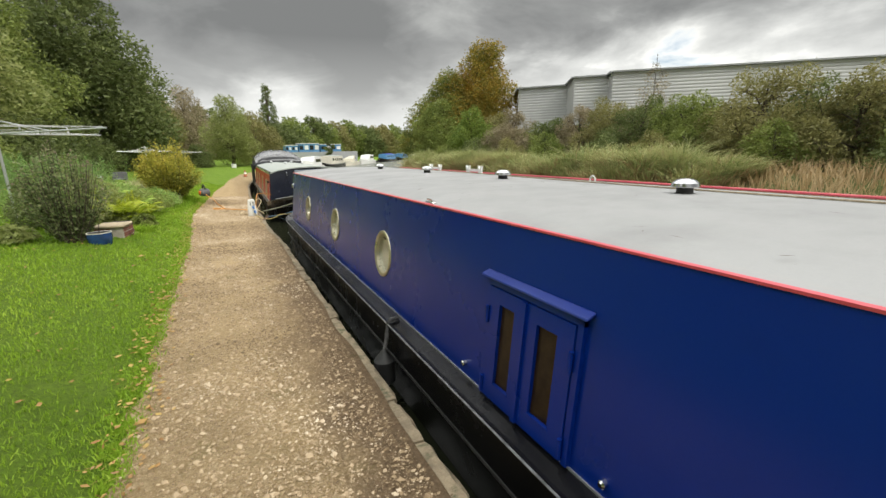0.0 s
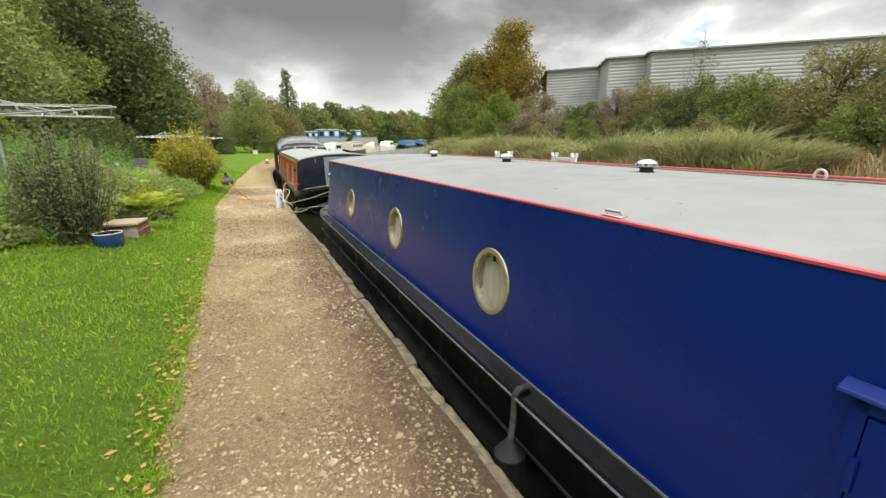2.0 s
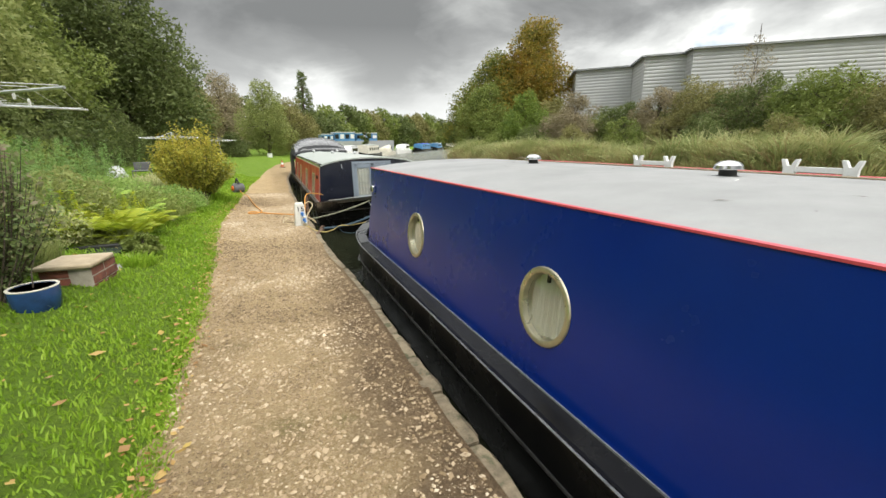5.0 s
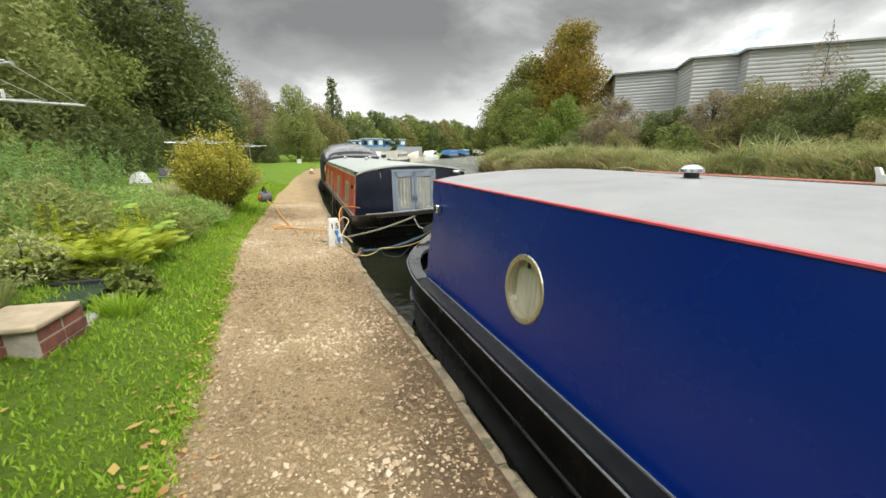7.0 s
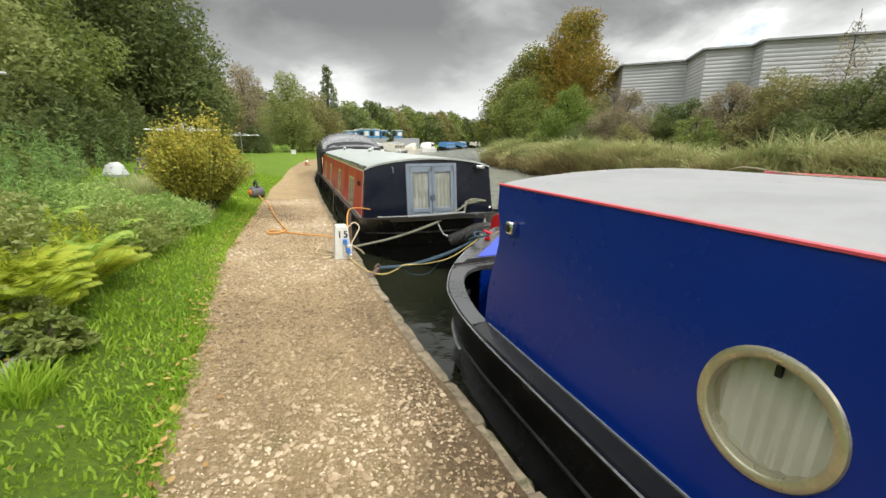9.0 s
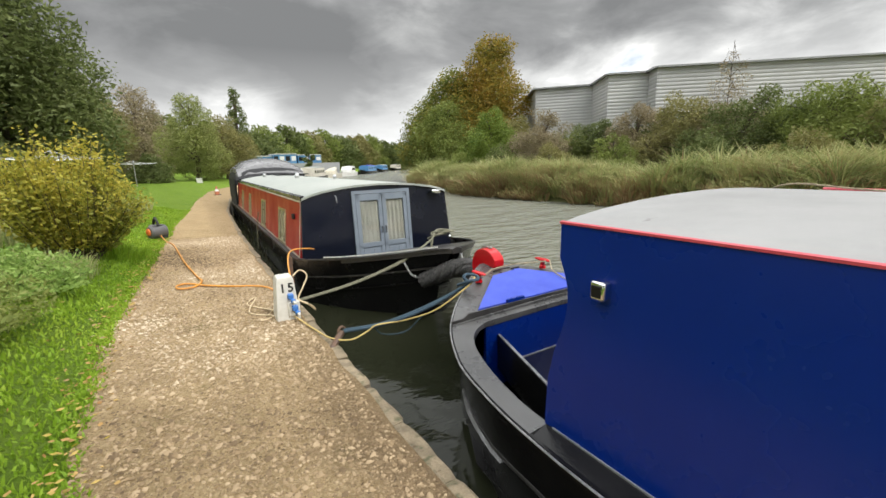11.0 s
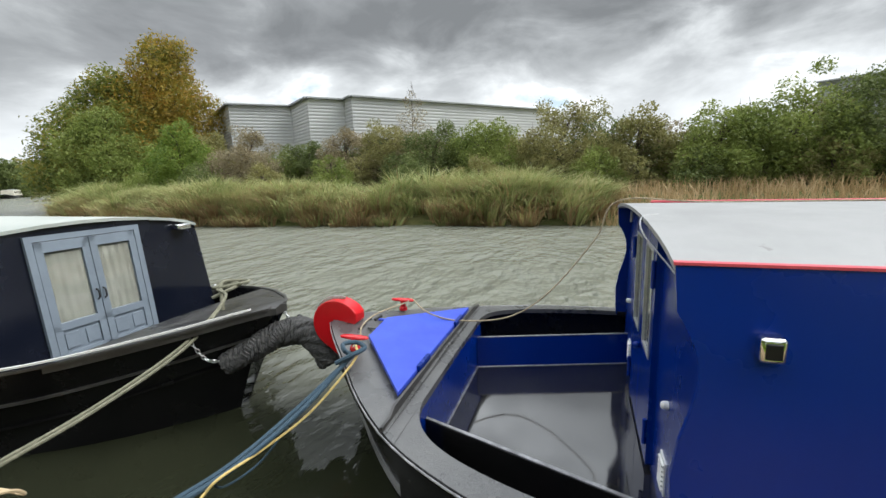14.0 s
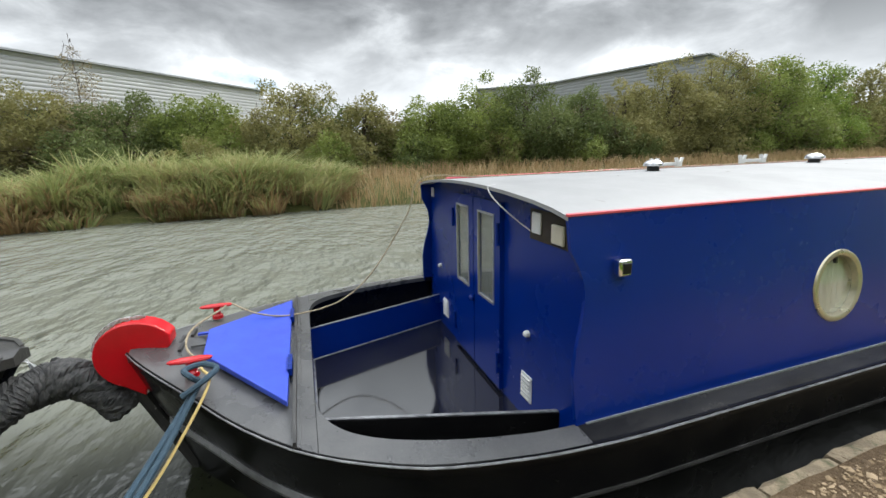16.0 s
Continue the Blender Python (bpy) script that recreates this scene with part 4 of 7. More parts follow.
for x0, x1, wx0, wx1, z0, z1 in ((DX0, DXM, DX0 + 0.085, DX0 + 0.325, 0.46, 1.035), (DXM + 0.012, DX1, DXM + 0.095, DXM + 0.325, 0.46, 1.04)):
    d = Geo()
    d.box(x0, BK, FLOOR + 0.03, wx0, BK + 0.03, 1.12)
    d.box(wx1, BK, FLOOR + 0.03, x1, BK + 0.03, 1.12)
    d.box(wx0, BK, FLOOR + 0.03, wx1, BK + 0.03, z0)
    d.box(wx0, BK, z1, wx1, BK + 0.03, 1.12)
    door = part("front_door", d, BLUE, boat, "narrow blue steel door with a tall window")
    part("door_blind", Geo().box(wx0, BK + 0.001, z0, wx1, BK + 0.006, z1), NET, door, "pale cream blind behind the glass")
    pane = part("door_glass", Geo().box(wx0, BK + 0.016, z0, wx1, BK + 0.02, z1), GLASS, door)
    pane.visible_shadow = False
    frame_g = Geo()
    for f in ((wx0 - 0.008, z0 - 0.008, wx1 + 0.008, z0 + 0.006), (wx0 - 0.008, z1 - 0.006, wx1 + 0.008, z1 + 0.008), (wx0 - 0.008, z0, wx0 + 0.006, z1), (wx1 - 0.006, z0, wx1 + 0.008, z1)):
        frame_g.box(f[0], BK + 0.02, f[1], f[2], BK + 0.034, f[3])
    part("window_trim", frame_g, ALU, door)
    for hz in (0.08, 0.93):
        hx = x0 + 0.012 if x0 == DX0 else x1 - 0.012
        part("hinge", Geo().tube([(hx, BK + 0.04, hz - 0.07), (hx, BK + 0.04, hz + 0.07)], 0.011), BLUE, door)
part("door_knob", Geo().ball((DXM, BK + 0.05, 0.40), 0.022), BLUE, boat)
for x, z in ((CX - 0.66, 0.415), (CX + 0.88, 0.425)):
    part("cap_bolt", Geo().lathe([(0.02, 0), (0.02, 0.02), (0.012, 0.03)], pose(x, BK, z, -90), 12), WHITE, boat, "white plastic cap")
for x, z in ((CX - 0.655, 0.08), (CX + 0.765, 0.06)):
    v = part("vent_plate", Geo().box(x - 0.055, BK, z - 0.08, x + 0.055, BK + 0.008, z + 0.08), WHITE, boat, "white louvred vent plate")
    for k in range(6):
        part("louvre", Geo().box(x - 0.045, BK + 0.006, z - 0.066 + k * 0.024, x + 0.045, BK + 0.018, z - 0.056 + k * 0.024), WHITE, v)
# unfinished slot under the roof with pale boxes in it
slot = part("eaves_slot", Geo().box(CX - 1.06, BK, 0.965, CX - 0.66, BK + 0.004, 1.125), DARK_IN, boat, "dark open slot under the roof edge")
part("junction_box", Geo().box(CX - 0.775, BK + 0.002, 1.0, CX - 0.69, BK + 0.016, 1.11), WHITE, slot, bevel=0.008)
part("junction_box", Geo().box(CX - 0.98, BK + 0.002, 0.98, CX - 0.88, BK + 0.022, 1.075), CURTAIN, slot, bevel=0.008)
part("roof_plate", Geo().box(CX + 1.03, BK + 0.002, 1.03, CX + 1.09, BK + 0.01, 1.11), WHITE, boat)

# portholes
for y in PORT_Y:
    for side in (-1, 1):
        x = side_x(PORT_Z, side)
        tilt = math.degrees(math.atan(0.10))
        m = pose(x, y, PORT_Z, 0, 0, 0) @ Matrix.Rotation(radians(tilt * -side), 4, "Y") @ Matrix.Rotation(radians(90 * side), 4, "Y")
        ring = part("porthole", Geo().loft([[m @ Vector((r * math.cos(2 * math.pi * k / 40), r * math.sin(2 * math.pi * k / 40), z)) for k in range(40)] for r, z in ((0.205, 0.001), (0.201, 0.009), (0.191, 0.013), (0.177, 0.011), (0.170, 0.006), (0.167, -0.07), (0.178, -0.07), (0.180, 0.0))], caps=False), BRASS, boat, "round porthole with a pale brass ring")
        part("blind", Geo().loft([[m @ Vector((0.18 * s, 0.18 * t, -0.052 + 0.007 * math.sin(t * 26))) for t in [-1 + 2 * k / 48 for k in range(49)]] for s in (-1, 1)], closed=False), CURTAIN, ring, "cream blind behind the porthole glass")
        part("latch", Geo().box(0.125, -0.008, -0.024, 0.160, 0.008, -0.010, m), LENS, ring, "small dark catch")
        part("porthole_back", Geo().lathe([(0.178, -0.075), (0.178, -0.13)], m, 24), DARK_IN, ring)
        pane = part("porthole_glass", Geo().lathe([(0.1665, -0.028), (0.1665, -0.024)], m, 32), GLASS, ring)
        pane.visible_shadow = False

# side hatch: two doors with tall windows and a rain hood
HX = lambda z: side_x(z, -1)


def side_panel(y0, y1, z0, z1, d0, d1):
    return Geo().loft([[(HX(z) - d, y, z) for d, z in ((d0, z0), (d1, z0), (d1, z1), (d0, z1))] for y in (y0, y1)])


def merged(*gs):
    g = Geo()
    for q in gs:
        g.add(q.v, q.f)
    return g


part("hatch_surround", merged(side_panel(1.505, 1.535, 0.232, 0.86, 0, 0.022), side_panel(2.135, 2.165, 0.232, 0.86, 0, 0.022), side_panel(1.505, 2.165, 0.835, 0.865, 0, 0.022)), BLUE, boat)
for y0, y1, w0, w1 in ((1.54, 1.84, 1.63, 1.76), (1.85, 2.13, 1.92, 2.04)):
    d = part("side_hatch_door", merged(side_panel(y0, w0, 0.24, 0.83, 0.0, 0.028), side_panel(w1, y1, 0.24, 0.83, 0.0, 0.028), side_panel(w0, w1, 0.24, 0.33, 0.0, 0.028), side_panel(w0, w1, 0.755, 0.83, 0.0, 0.028)), BLUE, boat, "blue steel hatch door with a tall dark window")
    part("hatch_window", side_panel(w0, w1, 0.33, 0.755, 0.002, 0.010), HATCH_BROWN, d, "dark brown window")
    part("window_sill_trim", side_panel(w0 - 0.006, w1 + 0.006, 0.322, 0.334, 0.02, 0.032), BLUE, d)
    for hz in (0.30, 0.68):
        hy = y0 + 0.0 if y0 < 1.7 else y1
        part("hinge", Geo().tube([(HX(hz) - 0.036, hy, hz - 0.045), (HX(hz + 0.05) - 0.036, hy, hz + 0.045)], 0.010), BLUE, d)
part("door_rebate", side_panel(1.83, 1.86, 0.24, 0.83, 0.026, 0.042), BLUE, boat)
part("hatch_hood", Geo().prism([(HX(0.90), 1.475, 0.900), (HX(0.90) - 0.046, 1.475, 0.884), (HX(0.87) - 0.046, 1.475, 0.872), (HX(0.88), 1.475, 0.884)], (0, 0.72, 0)), BLUE_HOOD, boat, "blue steel rain hood over the side hatch", bevel=0.003)
for y, z in ((2.35, 0.300), (1.33, 0.29)):
    part("cap_bolt", Geo().lathe([(0.017, 0), (0.017, 0.02), (0.010, 0.028)], pose(HX(z), y, z, 0, -90), 12), CHROME, boat, "small white skin-fitting cap")

# navigation lamp
nav = Geo().box(HX(0.91) - 0.05, 8.945, 0.878, HX(0.91) + 0.004, 9.013, 0.957)
n = part("navigation_lamp", nav, CHROME, boat, "small chrome navigation lamp", bevel=0.012)
part("lens", Geo().box(HX(0.91) - 0.056, 8.958, 0.893, HX(0.91) - 0.045, 9.000, 0.942), LENS, n, "dark smoked lens", bevel=0.004)

# roof fittings
for y in (7.56, 5.63, 3.87, 2.0, 0.2, -1.7):
    vz = ZT + 0.072
    v = part("mushroom_vent", Geo().lathe([(0.074, vz + 0.042), (0.080, vz + 0.048), (0.075, vz + 0.066), (0.055, vz + 0.084), (0.027, vz + 0.093), (0.004, vz + 0.095)], Matrix.Translation((CX + 0.12, y, 0)), 22), CHROME, boat, "chrome mushroom roof vent")
    part("vent_collar", Geo().lathe([(0.060, vz - 0.012), (0.060, vz + 0.004), (0.046, vz + 0.008), (0.046, vz + 0.05)], Matrix.Translation((CX + 0.12, y, 0)), 18), RUBBER, v)
for y in (5.50, 6.72):
    z = ZT + 0.05
    b = Geo()
    b.box(CX + 0.78, y - 0.17, z + 0.02, CX + 0.80, y + 0.17, z + 0.055)
    for s in (-1, 1):
        b.prism([(CX + 0.775, y + s * 0.16 + q * 0.035, z + h) for q, h in ((-1, 0), (1, 0), (1, 0.045), (1.5, 0.10), (0.8, 0.10), (0.3, 0.06), (-0.3, 0.06), (-0.8, 0.10), (-1.5, 0.10), (-1, 0.045))], (0.03, 0, 0))
    part("pole_rack", b, WHITE, boat, "white H-shaped roof pole rack", bevel=0.003)
part("roof_eye", Geo().tube([(CX - HALF + 0.04, 2.98, ZT + 0.012), (CX - HALF + 0.03, 2.985, ZT + 0.032), (CX - HALF + 0.03, 3.055, ZT + 0.032), (CX - HALF + 0.04, 3.06, ZT + 0.012)], 0.006), CHROME, boat, "chrome roof fender eye")
part("roof_eye_plate", Geo().box(CX - HALF + 0.02, 2.965, ZT + 0.008, CX - HALF + 0.06, 3.075, ZT + 0.017), CHROME, boat, bevel=0.004)
part("roof_hoop", Geo().tube([(CX + 0.42, 3.0 + 0.028 * math.cos(k * math.pi / 8), ZT + 0.092 + 0.034 * math.sin(k * math.pi / 8)) for k in range(17)], 0.007, 6), WHITE, boat, "small white hoop on the roof")
part("roof_rail", Geo().tube([(CX + HALF - 0.06, y, ZT + 0.035) for y in (-7, -2, 3, 9.0)], 0.010), RED_TRIM, boat, "red handrail along the roof")
part("stern_deck", Geo().box(CX - 1.2, -8.7, 0.10, CX + 1.2, -7.0, 0.16), DECK_GREY, boat)
part("rear_bulkhead", Geo().box(CX - 1.1, -7.02, 0.1, CX + 1.1, -6.98, ZT), BLUE, boat)
part("cabin_floor", Geo().box(CX - 1.2, -7.0, -0.2, CX + 1.2, 9.03, -0.15), DARK_IN, boat)


def fender(at, r=0.08, h=0.30):
    f = thing("fender", (at[0], at[1], at[2] - h), "black rubber boat fender hanging on a rope against the hull", "fender")
    part("body", Geo().lathe([(0.02, at[2] - h), (r, at[2] - h + 0.05), (r, at[2] - 0.08), (r * 0.5, at[2] - 0.03), (0.02, at[2])], Matrix.Translation((at[0], at[1], 0)), 14), RUBBER, f)
    part("rope", Geo().tube([(at[0], at[1], at[2] - 0.01), (at[0] + 0.035, at[1] + 0.03, at[2] + 0.07), (at[0] + 0.062, at[1] + 0.06, at[2] + 0.16), (at[0] + 0.072, at[1] + 0.07, at[2] + 0.192), (at[0] + 0.10, at[1] + 0.08, at[2] + 0.203), (at[0] + 0.16, at[1] + 0.08, at[2] + 0.208)], 0.016), ROPE_BLACK, f)
    return f


fender((0.89, 3.25, 0.03))


# ---------------------------------------------------------------- red and navy narrowboat
RB = pose(0, 13.9, 0, 0, 0, -1.6) @ pose(0, -13.9, 0)
RX = 2.30
rboat = thing("narrowboat", (RX, 19, WATER_Z), "red and navy narrowboat with grey doors and black hull", "boat")


def rpart(name, g, material, parent=None, label="", bevel=0.0):
    # the bow runs out long and full
    g.v = [tuple(RB @ Vector((x, y if y > 13.2 else 13.2 - (13.2 - y) * 1.24, z))) for x, y, z in g.v]
    return part(name, g, material, parent or rboat, label, bevel)


RH = [(12.02, 0.06), (12.12, 0.20), (12.35, 0.46), (12.7, 0.80), (13.1, 1.08), (13.5, 1.24), (14.0, 1.30), (26.5, 1.30), (28.2, 1.2), (29, 0.7)]
RS = [(12.02, 0.50), (12.4, 0.42), (13.0, 0.29), (13.6, 0.20), (14.2, 0.14), (30, 0.10)]
RY = [12.02, 12.05, 12.08] + [12.12 + 0.08 * i for i in range(24)] + [14.1, 16, 20, 24, 26.5, 27.5, 28.2, 28.7, 29]
rw, rs = (lambda y: smooth_table(RH, y)), (lambda y: smooth_table(RS, y))


def rring(y):
    w, s = rw(y), rs(y)
    k = max(0, (13.8 - y) / 1.8)
    wl, yl = w * (1 - 0.30 * k), y + 0.40 * k * k
    return [(RX - w, y, s), (RX - (w + wl) / 2 - 0.03, (y + yl) / 2, s * 0.5 - 0.12), (RX - wl, yl, -0.38), (RX - wl * 0.8, yl, -0.9), (RX + wl * 0.8, yl, -0.9), (RX + wl, yl, -0.38), (RX + (w + wl) / 2 + 0.03, (y + yl) / 2, s * 0.5 - 0.12), (RX + w, y, s)]


rpart("hull", Geo().loft([rring(y) for y in RY], closed=False), BLACK, None, "scuffed black steel hull")
for side in (-1, 1):
    for dz, o, mt in ((0.0, 0.014, BLACK_WORN), (-0.23, 0.014, BLACK_WORN), (-0.40, 0.012, BLACK)):
        rpart("rubbing_strake", Geo().loft([[(RX + side * (rw(y) * (1 - 0.3 * max(0, (13.8 - y) / 1.8) * (-dz)) + a), y + 0.40 * max(0, (13.8 - y) / 1.8) ** 2 * (-dz) / (rs(y) + 0.38), rs(y) + dz + b) for a, b in ((-0.02, 0.012), (o, 0.009), (o, -0.009), (-0.02, -0.012))] for y in RY[1:]]), mt)
rpart("bow_cap", Geo().loft([[(RX - rw(y), y, rs(y)), (RX, y, rs(y) + 0.02), (RX + rw(y), y, rs(y)), (RX + rw(y), y, rs(y) - 0.05), (RX - rw(y), y, rs(y) - 0.05)] for y in RY if y < 12.98]), BLACK_WORN, None, "scuffed black foredeck")
rpart("bow_floor", Geo().box(RX - 0.85, 13.1, -0.12, RX + 0.85, 14.0, -0.08), BLACK)
rpart("bow_rail", Geo().loft([[(RX + side * rw(y) * 1.0, y, rs(y) + 0.022 + a) for a in (0.0, 0.014)] + [(RX + side * (rw(y) - 0.03), y, rs(y) + 0.022 + a) for a in (0.014, 0.0)] for side in (-1,) for y in RY if 12.1 < y < 13.2]), WHITE, None, "pale worn gunwale edge")
RZ = 0.985
RHALF, RBASE = 1.15, 1.235
RB_CROWN = [(a, b * 2.1) for a, b in CROWN]
rbx = lambda z, s: RX + s * (RBASE - (RBASE - RHALF) * (z - 0.12) / (RZ - 0.12))
front = Geo().loft([[(RX - RBASE, y - 0.02, -0.1)] + [(RX + RHALF * a, y + 0.06, RZ + b - 0.01) for a, b in RB_CROWN] + [(RX + RBASE, y - 0.02, -0.1)] for y in (13.9, 13.94)])
rpart("front_bulkhead", front, NAVY, None, "glossy near-black navy bulkhead")
rpart("roof", Geo().loft([[(RX + RHALF * a, y, RZ + b) for a, b in RB_CROWN] + [(RX + RHALF * a, y, RZ + b - 0.03) for a, b in reversed(RB_CROWN)] for y in (13.93, 15, 18, 21, 24.6)]), GREY_ROOF2, None, "grey-green painted roof")
for side in (-1, 1):
    g = Geo()
    WIN = [(15.12, 15.80), (17.50, 18.15), (20.3, 20.8), (22.4, 22.9)]
    ys = [14.0 if side < 0 else 14.1] + [v for w in WIN for v in w] + [24.6]
    sx = lambda z, t: rbx(z, side) - side * t
    z0, z1 = 0.16, 0.72
    for k, (a, b) in enumerate(zip(ys[:-1], ys[1:])):
        for lo, hi in (((0.10, RZ),) if k % 2 == 0 else ((0.10, z0), (z1, RZ))):
            g.loft([[(sx(lo, 0), y, lo), (sx(hi, 0), y, hi), (sx(hi, 0.03), y, hi), (sx(lo, 0.03), y, lo)] for y in (a, b)])
    skin = rpart("cabin_side", g, RED_SIDE, None, "faded red cabin side panel")
    weld = bmesh.new()
    weld.from_mesh(skin.data)
    bmesh.ops.remove_doubles(weld, verts=weld.verts, dist=0.0008)
    weld.to_mesh(skin.data)
    weld.free()
    for w0, w1 in WIN:
        f = rpart("window_frame", merged(*[Geo().loft([[(sx(zz, -0.012), y, zz) for zz in (a, b)] + [(sx(zz, 0.02), y, zz) for zz in (b, a)] for y in (c, d)]) for a, b, c, d in ((z0 - 0.02, z0 + 0.02, w0 - 0.02, w1 + 0.02), (z1 - 0.02, z1 + 0.02, w0 - 0.02, w1 + 0.02), (z0, z1, w0 - 0.02, w0 + 0.02), (z0, z1, w1 - 0.02, w1 + 0.02), (z0, z1, (w0 + w1) / 2 - 0.008, (w0 + w1) / 2 + 0.008))]), BRASS, None, "brass-framed cabin window")
        rpart("curtain", Geo().loft([[(sx(z, 0.03), w0 + (w1 - w0) * k / 20, z) for z in (z0, z1)] for k in range(21)], closed=False), CURTAIN, f)
        gl = rpart("pane", Geo().loft([[(sx(z, 0.008), y, z) for z in (z0, z1)] + [(sx(z, 0.012), y, z) for z in (z1, z0)] for y in (w0, w1)]), GLASS, f)
        gl.visible_shadow = False
    for lo, hi in ((0.135, 0.16), (0.925, 0.95)):
        rpart("coach_line", Geo().loft([[(sx(z, -0.004), y, z) for z in (lo, hi)] + [(sx(z, 0.002), y, z) for z in (hi, lo)] for y in (14.0 if side < 0 else 14.1, 24.6)]), CREAM_LINE, None, "cream coach line")
    rpart("coach_line", Geo().loft([[(sx(z, -0.004), y, z) for y in (14.0, 14.03)] + [(sx(z, 0.002), y, z) for y in (14.03, 14.0)] for z in (0.135, 0.95)]), CREAM_LINE, None, "cream coach line")
    rpart("roof_rail", Geo().loft([[(RX + side * (RHALF - 0.02 + a), y, RZ + b) for a, b in ((0.03, -0.03), (0.035, 0.02), (-0.02, 0.035), (-0.03, 0.0))] for y in (13.97, 24.6)]), BLACK, None, "black handrail along the roof edge")
    rpart("gunwale", Geo().loft([[(RX + side * a, y, 0.135 - (a - 1.2) * 0.1 - max(0, y - 14) * 0.003) for a in (1.22, 1.305)] + [(RX + side * a, y, 0.08) for a in (1.305, 1.22)] for y in (13.9, 26.5)]), BLACK_WORN)
lamp = rpart("side_lamp", Geo().box(rbx(0.7, -1) - 0.04, 14.36, 0.66, rbx(0.7, -1), 14.44, 0.74), RUBBER, None, "small black side lamp", 0.01)
FD0, FD1 = RX - 0.39, RX + 0.44
fr = Geo()
fm = Matrix.Translation((0, 13.88, 0)) @ Matrix.Rotation(radians(-4.4), 4, "X")
for b in ((FD0 - 0.05, FD0, -0.06, 1.0), (FD1, FD1 + 0.05, -0.06, 1.0), (FD0 - 0.05, FD1 + 0.05, 1.0, 1.05)):
    fr.box(b[0], -0.03, b[2], b[1], 0.02, b[3], fm)
rpart("door_frame", fr, DOOR_GREY, None, "blue-grey painted door frame")
mid = (FD0 + FD1) / 2
for x0, x1 in ((FD0 + 0.004, mid - 0.003), (mid + 0.003, FD1 - 0.004)):
    g = Geo()
    for b in ((x0, x0 + 0.06, -0.06, 0.995), (x1 - 0.06, x1, -0.06, 0.995), (x0, x1, 0.90, 0.995), (x0, x1, 0.20, 0.27), (x0, x1, -0.06, 0.0)):
        g.box(b[0], -0.028, b[2], b[1], 0.012, b[3], fm)
    g.box(x0 + 0.06, -0.010, 0.0, x1 - 0.06, 0.010, 0.20, fm)
    for q in (0.3, 0.7):
        xx = x0 + (x1 - x0) * q
        g.box(xx - 0.055, -0.022, 0.03, xx + 0.055, -0.008, 0.17, fm)
    d = rpart("cabin_door", g, DOOR_GREY, None, "blue-grey glazed door with raised lower panels", 0.003)
    rpart("door_curtain", Geo().loft([[fm @ Vector((x0 + 0.06 + (x1 - x0 - 0.12) * k / 24, -0.003 + 0.003 * math.sin(k * 1.1), z)) for z in (0.27, 0.90)] for k in range(25)], closed=False), NET, d, "grey-beige net curtain")
    gl = rpart("door_pane", Geo().box(x0 + 0.06, -0.012, 0.27, x1 - 0.06, -0.008, 0.90, fm), GLASS, d)
    gl.visible_shadow = False
    hx = mid + (0.03 if x0 > mid else -0.03)
    rpart("handle", Geo().tube([fm @ Vector((hx, -0.03, 0.40)), fm @ Vector((hx, -0.06, 0.42)), fm @ Vector((hx, -0.06, 0.48)), fm @ Vector((hx, -0.03, 0.50))], 0.008), INK, d)
rpart("head_lamp", Geo().box(RX + 0.86, 13.84, 0.94, RX + 1.02, 13.96, 1.0), CHROME, None, "small chrome headlamp", 0.015)
rpart("hook", Geo().tube([(RX - 0.68, 13.93, 1.0), (RX - 0.68, 13.88, 0.98), (RX - 0.68, 13.87, 0.93), (RX - 0.67, 13.89, 0.90)], 0.008), ALU)
rpart("deck_light", Geo().ball((RX + 1.02, 13.6, 0.26), 0.03), CHROME)
rpart("hull_plate", Geo().box(RX - 0.74, 12.72, 0.16, RX - 0.71, 12.76, 0.22), WHITE)
for x, y, rr in ((RX - 0.2, 19, 0.05), (RX + 0.3, 21.5, 0.05), (RX + 0.2, 17, 0.04), (RX - 0.5, 22.6, 0.05)):
    rpart("roof_vent", Geo().lathe([(rr, RZ + 0.13), (rr, RZ + 0.2), (rr * 1.3, RZ + 0.21), (rr * 0.6, RZ + 0.25)], Matrix.Translation((x, y, 0)), 14), ALU)
rpart("solar_panel", Geo().box(RX - 0.1, 22.6, RZ + 0.17, RX + 0.9, 23.8, RZ + 0.20), WINDOW_DARK, None, "flat dark solar panel")
